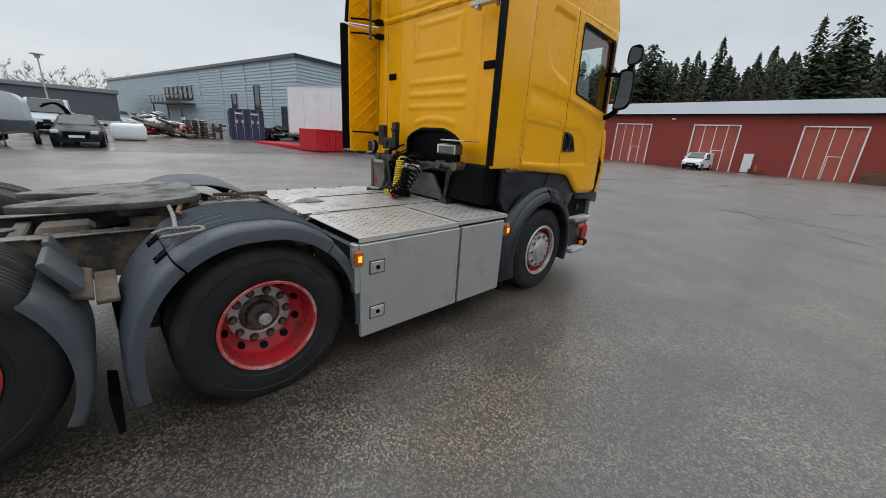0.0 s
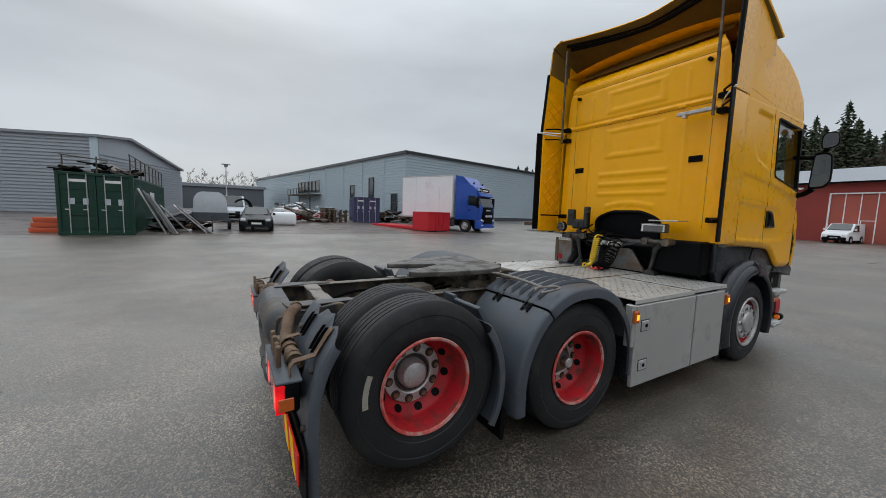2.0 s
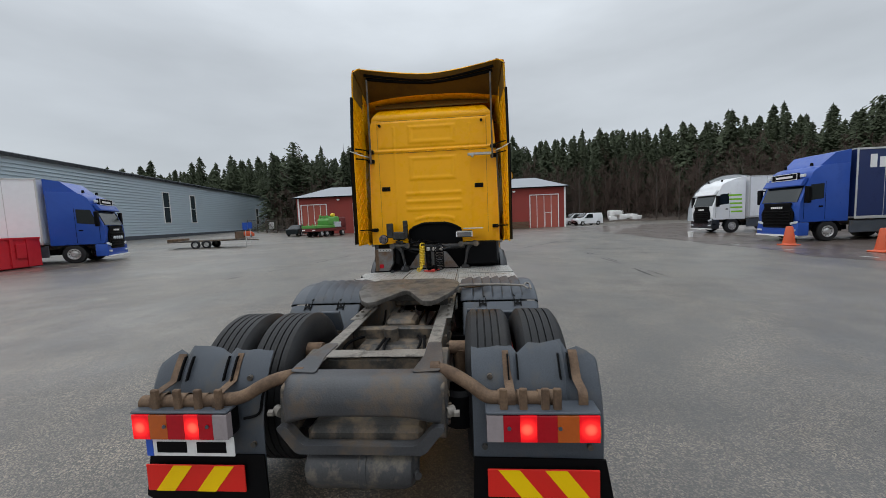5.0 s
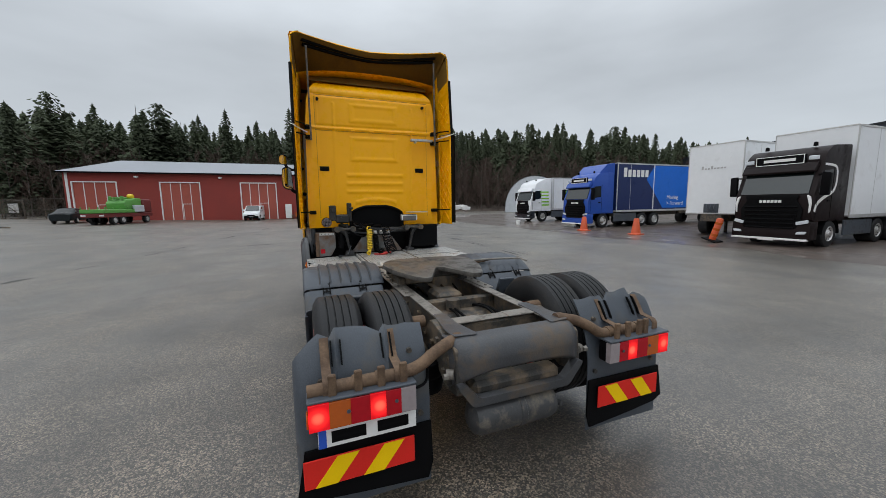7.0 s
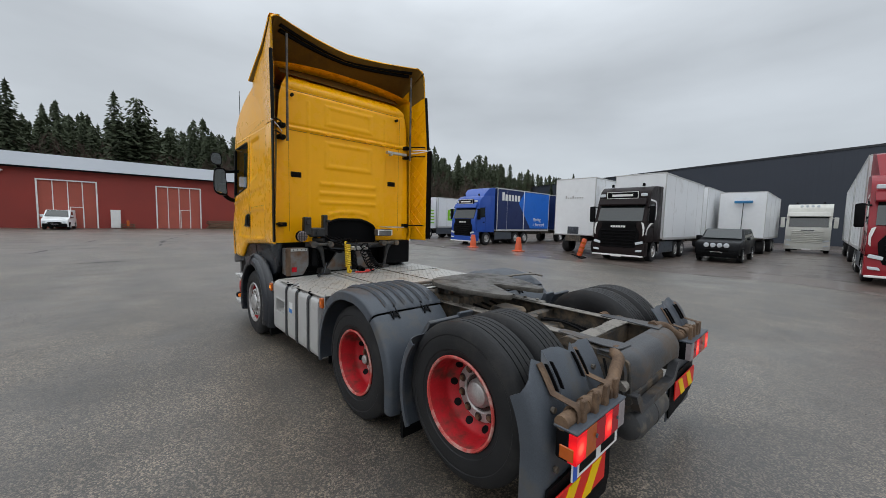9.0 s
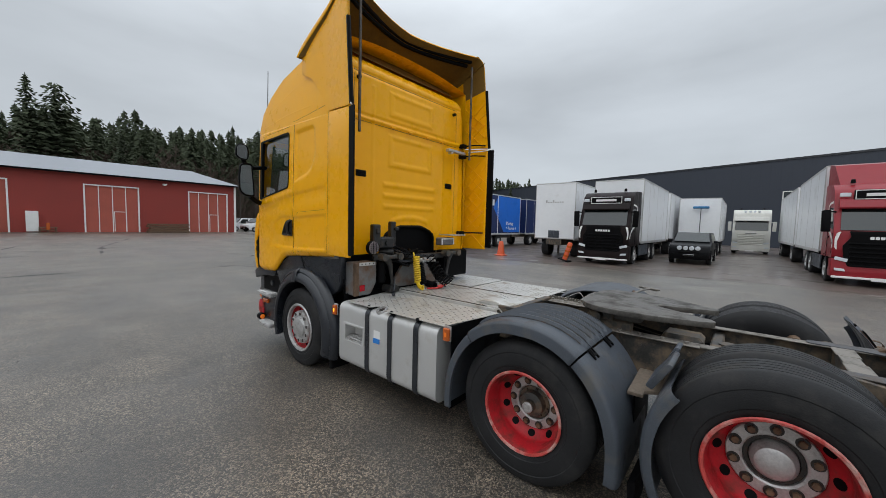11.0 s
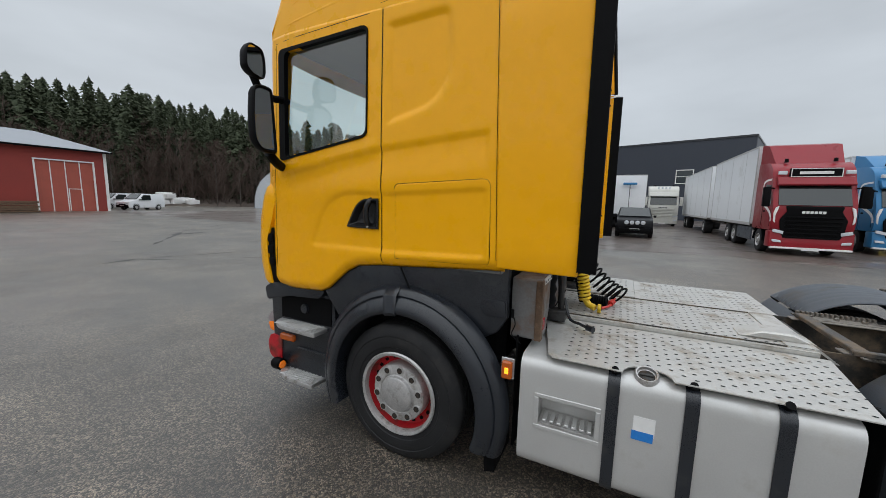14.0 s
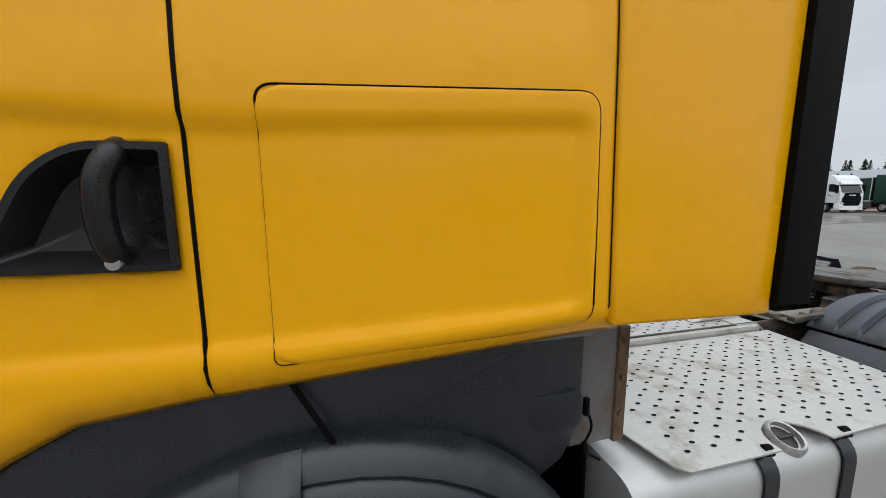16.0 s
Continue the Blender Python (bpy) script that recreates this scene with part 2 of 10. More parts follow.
def lathe(bm, prof, centre=(0, 0, 0), axis="y", seg=40, mi=0, a0=0.0, a1=360.0, m=None):
    """Turn (radius, along) pairs about an axis through centre."""
    full = abs(a1 - a0) >= 359.9
    k = seg if full else seg + 1
    rings = []
    for i in range(k):
        a = radians(a0 + (a1 - a0) * i / seg)
        c, s = math.cos(a), math.sin(a)
        ring = []
        for r, h in prof:
            p = {"y": (r * c, h, r * s), "x": (h, r * c, r * s), "z": (r * c, r * s, h)}[axis]
            co = Vector(p) + Vector(centre)
            ring.append(bm.verts.new(m @ co if m is not None else co))
        rings.append(ring)
    for i in range(seg):
        A, Bq = rings[i], rings[(i + 1) % k]
        for j in range(len(prof) - 1):
            f = bm.faces.new((A[j], A[j + 1], Bq[j + 1], Bq[j]))
            f.material_index = mi
    return rings


def cyl(bm, p0, p1, r, seg=16, r1=None, mi=0):
    """A closed rod between two points."""
    p0, p1 = Vector(p0), Vector(p1)
    d = p1 - p0
    q = d.to_track_quat("Z", "Y").to_matrix().to_4x4()
    res = bmesh.ops.create_cone(bm, cap_ends=True, segments=seg, radius1=r, radius2=r if r1 is None else r1, depth=d.length,
                                matrix=Matrix.Translation((p0 + p1) / 2) @ q)
    for f in {f for v in res["verts"] for f in v.link_faces}:
        f.material_index = mi
    return res["verts"]


def tube(bm, pts, r, seg=8, mi=0):
    """A round tube through points."""
    pts = [Vector(p) for p in pts]
    rings, up = [], Vector((0.13, 0.21, 0.97))
    for i, p in enumerate(pts):
        t = (pts[min(i + 1, len(pts) - 1)] - pts[max(i - 1, 0)]).normalized()
        u = t.cross(up)
        if u.length < 0.05:
            u = t.cross(Vector((1, 0, 0)))
        u.normalize()
        w = u.cross(t)
        up = w
        rr = r[i] if isinstance(r, (list, tuple)) else r
        rings.append([bm.verts.new(p + rr * (math.cos(2 * math.pi * k / seg) * u + math.sin(2 * math.pi * k / seg) * w)) for k in range(seg)])
    for A, Bq in zip(rings, rings[1:]):
        for k in range(seg):
            bm.faces.new((A[k], A[(k + 1) % seg], Bq[(k + 1) % seg], Bq[k])).material_index = mi
    for ring in (rings[0][::-1], rings[-1]):
        bm.faces.new(ring).material_index = mi


def curve_pts(pts, n=6):
    """Points of a smooth line through the given ones."""
    P = [Vector(p) for p in pts]
    out = []
    for i in range(len(P) - 1):
        a, b, c, d = P[max(i - 1, 0)], P[i], P[i + 1], P[min(i + 2, len(P) - 1)]
        for k in range(n):
            t = k / n
            out.append(0.5 * ((2 * b) + (c - a) * t + (2 * a - 5 * b + 4 * c - d) * t * t + (3 * b - a - 3 * c + d) * t ** 3))
    out.append(P[-1])
    return out


def loft(bm, rows, mi=0, closed=False):
    """A skin over rows of points."""
    V = [[bm.verts.new(p) for p in row] for row in rows]
    for A, Bq in zip(V, V[1:]):
        n = len(A)
        for k in range(n if closed else n - 1):
            bm.faces.new((A[k], A[(k + 1) % n], Bq[(k + 1) % n], Bq[k])).material_index = mi
    return V


def fillet(pts, r, n=5):
    """Round the corners of a 2D outline; r is one radius or one a corner."""
    out, k = [], len(pts)
    for i in range(k):
        ri = r[i] if isinstance(r, (list, tuple)) else r
        p, a, b = Vector(pts[i]), Vector(pts[i - 1]), Vector(pts[(i + 1) % k])
        if ri <= 0:
            out.append(tuple(p))
            continue
        da, db = (a - p), (b - p)
        ri = min(ri, da.length * 0.49, db.length * 0.49)
        s, e = p + da.normalized() * ri, p + db.normalized() * ri
        for j in range(n + 1):
            t = j / n
            out.append(tuple((1 - t) ** 2 * s + 2 * t * (1 - t) * p + t * t * e))
    return out


def gz(x, y):
    """The height of the yard's ground."""
    up = 0.024 * max(0.0, y - 8.0) if y < 60 else 0.024 * 52
    return up + 0.003 * max(0.0, min(x, 60.0) - 12.0)

# ---- ground ----
def asphalt():
    m = bpy.data.materials.new("wet_asphalt")
    m.use_nodes = True
    n, l = m.node_tree.nodes, m.node_tree.links
    b = n["Principled BSDF"]
    tc = n.new("ShaderNodeTexCoord")

    def noise_at(scale, detail=5.0, rough=0.55, vec=None):
        t = n.new("ShaderNodeTexNoise")
        t.inputs["Scale"].default_value, t.inputs["Detail"].default_value, t.inputs["Roughness"].default_value = scale, detail, rough
        l.new(vec or tc.outputs["Object"], t.inputs["Vector"])
        return t.outputs["Fac"]

    def ranged(v, a, b0, c, d):
        t = n.new("ShaderNodeMapRange")
        t.inputs["From Min"].default_value, t.inputs["From Max"].default_value = a, b0
        t.inputs["To Min"].default_value, t.inputs["To Max"].default_value = c, d
        l.new(v, t.inputs["Value"])
        return t.outputs[0]

    def math2(op, a, b0):
        t = n.new("ShaderNodeMath")
        t.operation = op
        for i, v in enumerate((a, b0)):
            if isinstance(v, float):
                t.inputs[i].default_value = v
            else:
                l.new(v, t.inputs[i])
        return t.outputs[0]

    stones = n.new("ShaderNodeTexVoronoi")
    stones.inputs["Scale"].default_value = 95.0
    l.new(tc.outputs["Object"], stones.inputs["Vector"])
    wet = ranged(noise_at(0.16, 7.0, 0.62), 0.44, 0.57, 0.0, 1.0)
    streak = n.new("ShaderNodeMapping")
    streak.inputs["Scale"].default_value, streak.inputs["Rotation"].default_value = (0.05, 0.9, 1.0), (0, 0, 0.25)
    l.new(tc.outputs["Object"], streak.inputs["Vector"])
    tracks = ranged(noise_at(1.0, 4.0, 0.5, streak.outputs[0]), 0.45, 0.65, 0.0, 1.0)
    stone_col = n.new("ShaderNodeMix")
    stone_col.data_type = 'RGBA'
    l.new(math2('MULTIPLY', ranged(stones.outputs["Color"], 0.45, 0.95, 0.0, 1.0), ranged(noise_at(1.1, 4.0, 0.6), 0.35, 0.65, 0.45, 1.15)), stone_col.inputs[0])
    stone_col.inputs[6].default_value = (0.029, 0.024, 0.0195, 1)
    stone_col.inputs[7].default_value = (0.47, 0.385, 0.29, 1)
    tone = math2('MULTIPLY', ranged(noise_at(0.5, 6.0), 0.3, 0.7, 0.68, 1.28), ranged(tracks, 0.0, 1.0, 1.06, 0.74))
    tone = math2('MULTIPLY', tone, ranged(wet, 0.0, 1.0, 0.82, 0.66))
    col = n.new("ShaderNodeVectorMath")
    col.operation = 'SCALE'
    l.new(stone_col.outputs[2], col.inputs[0])
    l.new(tone, col.inputs["Scale"])
    l.new(col.outputs[0], b.inputs["Base Color"])
    l.new(ranged(math2('ADD', wet, math2('MULTIPLY', tracks, 0.25)), 0.0, 1.2, 0.62, 0.5), b.inputs["Roughness"])
    b.inputs["Specular IOR Level"].default_value = 0.5
    l.new(ranged(wet, 0.0, 1.0, 0.85, 1.0), b.inputs["Coat Weight"])
    l.new(ranged(math2('ADD', wet, math2('MULTIPLY', tracks, 0.25)), 0.0, 1.2, 0.46, 0.36), b.inputs["Coat Roughness"])
    b.inputs["Coat IOR"].default_value = 1.7
    b.inputs["Coat Tint"].default_value = (1.0, 0.975, 0.93, 1)
    bp = n.new("ShaderNodeBump")
    l.new(ranged(wet, 0.0, 1.0, 1.0, 0.5), bp.inputs["Strength"])
    bp.inputs["Distance"].default_value = 0.01
    h = math2('ADD', math2('MULTIPLY', stones.outputs["Distance"], -1.0), math2('MULTIPLY', noise_at(14.0), 0.8))
    l.new(h, bp.inputs["Height"])
    l.new(bp.outputs[0], b.inputs["Normal"])
    return m


ASPHALT = asphalt()


def build_ground():
    bm = BM()
    xs = [-900, -400, -150, -80, -50, -30] + [i * 2.0 for i in range(-10, 31)] + [80, 110, 150, 400, 900]
    ys = [-900, -400, -150, -80, -50, -30] + [i * 2.0 for i in range(-10, 31)] + [80, 110, 150, 400, 900]
    rows = [[(x, y, gz(x, y)) for x in xs] for y in ys]
    loft(bm, rows)
    g = part("ground", bm, ASPHALT, smooth=60)
    tagged(g, "wet grey asphalt yard with loose gravel and damp streaks", "ground", kind="structure")


build_ground()


# ---- buildings ----
def frame_m(x, y, ux, uy, z=0.0):
    """A pose whose x runs along (ux, uy)."""
    return Matrix.Translation((x, y, z)) @ Matrix.Rotation(math.atan2(uy, ux), 4, "Z")


def ribbed_wall(length, z0, z1, pitch=0.25, depth=0.04, horizontal=False, thick=0.2):
    """A clad wall along x from 0, its outer face at y = 0, ribs upright or lying."""
    bm = BM()
    prof = []
    span = z1 - z0 if horizontal else length
    k = int(span / pitch)
    for i in range(k):
        a = i * pitch
        prof += [(a, 0), (a + pitch * 0.6, 0), (a + pitch * 0.66, depth), (a + pitch * 0.96, depth)] if horizontal else [(a, 0), (a + pitch * 0.45, 0), (a + pitch * 0.55, depth), (a + pitch * 0.95, depth)]
    prof.append((span, 0))
    if horizontal:
        rows = [[(x, d, z0 + a) for a, d in prof] for x in (0, length)]
    else:
        rows = [[(a, d, z) for a, d in prof] for z in (z0, z1)]
    loft(bm, rows)
    box(bm, (0, depth + 0.02, z0), (length, thick, z1))
    return bm


def red_building():
    X, Y0, Y1, EAVE, RIDGE = 49.5, -14.6, 25.9, 6.0, 7.9
    b = thing("red_building", "long red timber garage building with pale metal roof", "building", m=Matrix.Translation((X, 0, 0.1)))
    doors = [(21.2, 25.2), (12.9, 17.0), (4.2, 8.4), (-4.9, -0.7), (-13.6, -9.5)]
    H = 4.75
    edges = [Y0] + [v for d in reversed(doors) for v in d] + [Y1]
    def wall_piece(name, lo_, hi_):
        q = BM()
        box(q, lo_, hi_)
        part(name, q, RED_WALL, b, smooth=0)
    for i in range(0, len(edges), 2):
        wall_piece("wall", (0, edges[i], -0.4), (0.25, edges[i + 1], EAVE))
    for a, c in doors:
        wall_piece("lintel", (0, a, H), (0.25, c, EAVE))
    for yy in (Y0, Y1 - 0.25):
        wall_piece("end_wall", (0.25, yy, -0.4), (11.8, yy + 0.25, EAVE))
    wall_piece("back_wall", (11.8, Y0, -0.4), (12, Y1, EAVE))
    for a, c in doors:
        d = part("door", (lambda q: (box(q, (0.08, a, 0.02), (0.14, c, H)), q)[1])(BM()), RED_DOOR, b, "faded red double garage door with white frame", smooth=0)
        bm = BM()
        for yy in (a - 0.06, c - 0.06):
            box(bm, (-0.06, yy, 0), (0.07, yy + 0.12, H + 0.12))
        box(bm, (-0.06, a + 0.06, H), (0.07, c - 0.06, H + 0.12))
        part("door_frame", bm, WHITE_TRIM, d, smooth=0)
        w = (c - a) / 4
        bm = BM()
        for k in (1, 2, 3):
            box(bm, (0.05, a + k * w - 0.035, 0.0), (0.078, a + k * w + 0.035, H))
        part("joint_strip", bm, WHITE_TRIM, d, smooth=0)
        bm = BM()
        for yy in (a + w * 0.95, a + w * 1.85):
            box(bm, (0.045, yy, 0.1), (0.075, yy + 0.06, 2.2))
        box(bm, (0.045, a + w * 0.95 + 0.06, 2.14), (0.075, a + w * 1.85, 2.2))
        part("wicket_door_frame", bm, WHITE_TRIM, d, smooth=0)
    bm = BM()
    rows = [[(-0.5, Y0 - 0.4, EAVE - 0.05), (-0.5, Y1 + 0.4, EAVE - 0.05)], [(6, Y0 + 3.2, RIDGE), (6, Y1 - 3.2, RIDGE)], [(12.5, Y0 - 0.4, EAVE - 0.05), (12.5, Y1 + 0.4, EAVE - 0.05)]]
    V = loft(bm, rows)
    for j in (0, -1):
        bm.faces.new([r[j] for r in V])
    part("roof", bm, ROOF_METAL, b, "pale grey standing-seam metal roof", smooth=0)
    bm = BM()
    box(bm, (-0.56, Y0 - 0.4, EAVE - 0.22), (-0.46, Y1 + 0.4, EAVE - 0.06))
    part("eaves_board", bm, BLACK, b, smooth=0)
    for yy in (Y0 + 0.08, Y1 - 0.3):
        bm = BM()
        box(bm, (-0.05, yy - 0.12, 0), (-0.005, yy + 0.12, EAVE - 0.2))
        part("corner_board", bm, WHITE_TRIM, b, smooth=0)
    for yy in (10.6, -7.2, 19.2):
        bm = BM()
        box(bm, (-0.35, yy - 0.2, 5.35), (0, yy + 0.2, 5.5), 0.03)
        cyl(bm, (-0.2, yy, 5.35), (-0.2, yy, 5.28), 0.13)
        part("wall_lamp", bm, WHITE_TRIM, b, "small white floodlight")
    bm = BM()
    box(bm, (-0.4, 2.4, 0.1), (-0.01, 3.2, 2.0), 0.02)
    box(bm, (-0.42, 2.45, 0.9), (-0.4, 3.15, 1.95), 0.004)
    part("meter_cabinet", bm, WHITE_TRIM, b, "white meter cabinet on the wall")


def wall_windows(b, wins, mat_frame, m):
    """Windows set into a wall frame: (x0, z0, w, h) each."""
    for x0, z0, w, h in wins:
        win = part("window", (lambda q: (box(q, (x0, -0.02, z0), (x0 + w, 0.02, z0 + h)), q)[1])(BM()), WIN_DARK, b, "dark glazed window", smooth=0, m=m)
        bm = BM()
        t = 0.1
        box(bm, (x0 - t, -0.08, z0 - t), (x0, 0.05, z0 + h + t))
        box(bm, (x0 + w, -0.08, z0 - t), (x0 + w + t, 0.05, z0 + h + t))
        box(bm, (x0, -0.08, z0 - t), (x0 + w, 0.05, z0))
        box(bm, (x0, -0.08, z0 + h), (x0 + w, 0.05, z0 + h + t))
        box(bm, (x0, -0.06, z0 + h * 0.5), (x0 + w, 0.03, z0 + h * 0.5 + 0.07))
        part("window_frame", bm, mat_frame, win, smooth=0)


def grey_warehouse():
    cx, cy, top = 15.7, 36.7, 8.8
    u = Vector((0.9817, 0.19)).normalized()
    b = thing("grey_warehouse", "large pale blue-grey clad warehouse with flat eaves", "building")
    mr = frame_m(cx, cy, u.x, u.y)
    part("wall", ribbed_wall(67.5, 0.0, top, 0.34, 0.11, True), CLAD, b, smooth=0, m=mr)
    ml = frame_m(cx, cy, -u.y, u.x) @ Matrix.Scale(-1, 4, (0, 1, 0))
    part("wall", ribbed_wall(66, 0.0, top, 0.34, 0.11, True), CLAD, b, smooth=0, m=ml)
    bm = BM()
    box(bm, (-0.25, -0.25, top), (67.6, 66, top + 0.25))
    part("roof", bm, ROOF_METAL, b, smooth=0, m=mr)
    bm = BM()
    box(bm, (-0.18, -0.3, top - 0.1), (67.6, -0.02, top + 0.18))
    box(bm, (-0.3, -0.3, top - 0.1), (-0.02, 66, top + 0.18))
    part("eaves_trim", bm, GREY_PLASTIC, b, smooth=0, m=mr)
    bm = BM()
    box(bm, (-0.05, -0.08, 0), (67.5, -0.005, 1.35))
    part("plinth", bm, GREY_MUD, b, smooth=0, m=mr)
    wall_windows(b, [(28, 3.0, 1.3, 4.2), (34.5, 3.0, 1.3, 4.2), (60, 2.6, 1.3, 3.4), (12, 2.2, 1.2, 2.4)], WHITE_TRIM, mr)
    m2 = frame_m(cx, cy, -u.y, u.x)
    flip = m2 @ Matrix.Scale(-1, 4, (0, 1, 0))
    wall_windows(b, [(1.8, 1.9, 1.2, 2.0), (7.5, 2.0, 1.1, 4.2), (13.0, 2.0, 1.1, 3.4)], GREY_PLASTIC, flip)
    for k in (4.8, 10.5, 16.5, 23, 30):
        bm = BM()
        box(bm, (k, -0.07, 0), (k + 0.12, 0.0, top))
        part("downpipe", bm, CLAD, b, smooth=0, m=flip)
    bm = BM()
    box(bm, (25, -2.0, 4.2), (36, 0, 4.4))
    for k in range(8):
        box(bm, (25 + k * 1.55, -2.0, 4.4), (25.08 + k * 1.55, -1.92, 5.4))
    box(bm, (25, -2.0, 5.35), (36, -1.94, 5.42))
    for k in (25.2, 30, 35.6):
        box(bm, (k, -1.9, 0), (k + 0.15, -1.75, 4.2))
    part("balcony", bm, FRAME_METAL, b, "steel landing with railing", smooth=0, m=flip)
    wall_windows(b, [(25.8 + 1.7 * k, 4.9, 1.3, 1.8) for k in range(6)], GREY_PLASTIC, flip)


def navy_building():
    p0, p1 = Vector((-12.2, -54.0)), Vector((26.0, -67.1))
    u = (p1 - p0).normalized()
    L, top = (p1 - p0).length + 40, 10.7
    b = thing("navy_hall", "tall dark navy clad industrial hall", "building")
    m = frame_m(p0.x, p0.y, u.x, u.y) @ Matrix.Scale(-1, 4, (0, 1, 0))
    part("wall", ribbed_wall(L, -0.3, top, 1.0, 0.008), NAVY_CLAD, b, smooth=0, m=m)
    bm = BM()
    box(bm, (-0.1, -0.1, top - 0.02), (L, 40, top + 0.2))
    part("roof", bm, GREY_PLASTIC, b, smooth=0, m=m)
    bm = BM()
    box(bm, (-0.02, 0.2, -0.3), (0.2, 40, top - 0.03))
    part("side_wall", bm, NAVY_CLAD, b, smooth=0, m=m)
    wall_windows(b, [(6.2, 5.15, 1.9, 1.7)], WHITE_TRIM, m)


red_building()
grey_warehouse()
navy_building()


# ---- wet cracks and patch edges in the asphalt, loose grit ----
def gravel_strip():
    """Brown damp gravel where the lorries stand, with an uneven edge."""
    m = material("brown_damp_gravel", (0.12, 0.09, 0.074), 0.36, var=0.35, scale=0.7, grain=45, bump=0.25, dirt=(0.05, 0.043, 0.038), dirt_amount=0.3, dirt_scale=0.5, spec=0.8, coat=0.3)
    bm = BM()
    xs = [-40 + 2 * k for k in range(44)]
    rows = []
    for y0 in (-13.4, -18.0, -24.0, -33.0, -70.0):
        rows.append([(x, y0 + (1.1 * noise.noise(Vector((x * 0.35, 0, 0))) + 0.5 * noise.noise(Vector((x * 1.3, 5, 0))) if y0 > -15 else 0), gz(x, y0) + 0.006) for x in xs])
    loft(bm, rows)
    tagged(part("gravel_strip", bm, m, smooth=60), "brown damp gravel strip under the parked lorries", "ground", kind="structure")
    bm = BM()
    rows = []
    for y0 in [18.9] + [20.0 + 4 * k for k in range(11)]:
        rows.append([(x, y0 + (0.5 * noise.noise(Vector((x * 0.4, 9, 0))) + 0.3 * noise.noise(Vector((x * 1.4, 3, 0))) if y0 < 19.5 else 0), 0) for x in [-40 + 1.5 * k for k in range(36)]])
    V = loft(bm, rows)
    for row in V:
        for v in row:
            v.co.z = gz(v.co.x, v.co.y) + 0.006
    tagged(part("soil_strip", bm, m, smooth=60), "brown damp soil along the yard edge below the containers", "ground", kind="structure")


gravel_strip()
CRACK = material("wet_dark_crack", (0.022, 0.019, 0.016), 0.5, var=0.3, scale=3, grain=40, bump=0.2)
grnd = random.Random(21)


def crack(pts, w):
    """A thin uneven dark strip lying on the ground."""
    fine = []
    P = [Vector((x, y)) for x, y in pts]
    for a, b in zip(P, P[1:]):
        n = max(2, int((b - a).length / 0.18))
        fine += [a + (b - a) * k / n for k in range(n)]
    fine.append(P[-1])
    bm = BM()
    rows = []
    for i, p in enumerate(fine):
        d = (fine[min(i + 1, len(fine) - 1)] - fine[max(i - 1, 0)]).normalized()
        nrm = Vector((-d.y, d.x))
        c = p + nrm * grnd.uniform(-0.04, 0.04)
        h = w * max(0.02, 1.7 * noise.noise(Vector((c.x * 0.8, c.y * 0.8, 3.0))) + 0.35 * grnd.random()) * min(1.0, (i + 0.3) / 3, (len(fine) - 0.7 - i) / 3)
        rows.append([(*(c + nrm * h * s), gz(c.x, c.y) + 0.004) for s in (-0.5, 0.5)])
    loft(bm, rows)
    tagged(part("asphalt_crack", bm, CRACK, smooth=0), "thin dark wet crack in the asphalt", "crack", "cracks in the yard", "structure")


for pts, w in (([(13.9, -6.1), (10.7, -6.05), (8.1, -5.96), (6.1, -5.8)], 0.07), ([(8.1, 8.3), (9.5, 7.9), (12, 7.1), (19.3, 5.6)], 0.12),
               ([(14.2, -1.9), (13.1, -2.5), (12.9, -3.7)], 0.08), ([(16.2, -2.9), (22.1, -7.3), (26.9, -13.7)], 0.16),
               ([(14.8, -6.25), (9.7, -6.2), (6.4, -6.15)], 0.05), ([(13, -2.7), (12.2, -3.6), (11.4, -4.5)], 0.07),
               ([(30, 3.5), (24, 4.6), (19.3, 5.6)], 0.16), ([(36, -2), (27, 0.5), (21, 1.2)], 0.18)):
    crack(pts, 1.7 * w)
srnd = random.Random(21)
for _ in range(22):
    x, y = srnd.uniform(12, 30), srnd.uniform(-11, 8)
    L, turn_ = srnd.uniform(0.9, 2.6), srnd.uniform(-0.35, 0.35)
    crack([(x, y), (x + 0.5 * L * turn_, y + 0.5 * L), (x + L * turn_ + srnd.uniform(-0.3, 0.3), y + L)], srnd.uniform(0.12, 0.42))


WORN_PAINT = material("worn_white_road_paint", (0.5, 0.5, 0.48), 0.5, var=0.3, scale=6, grain=60, bump=0.2, dirt=(0.1, 0.1, 0.095), dirt_amount=0.5, dirt_scale=5)
for x, y, a in ((-9.3, 17.9, 0.1), (-6.6, 17.8, 0.0), (-4.2, 18.1, 0.1), (-1.4, 18.0, 0.0), (2.6, 18.2, -0.1), (6.8, 18.6, 0.1), (7.6, -14.6, 0.2), (9.2, -14.2, 0.0), (12.2, -14.1, 0.1), (15.2, -14.0, 0.0)):
    bm = BM()
    box(bm, (-0.28, -0.06, 0.0), (0.28, 0.06, 0.003))
    tagged(part("painted_mark", bm, WORN_PAINT, smooth=0, m=Matrix.Translation((x, y, gz(x, y) + 0.007)) @ Matrix.Rotation(a, 4, "Z")), "short worn white paint mark on the asphalt", "road marking", "worn paint marks", "structure")


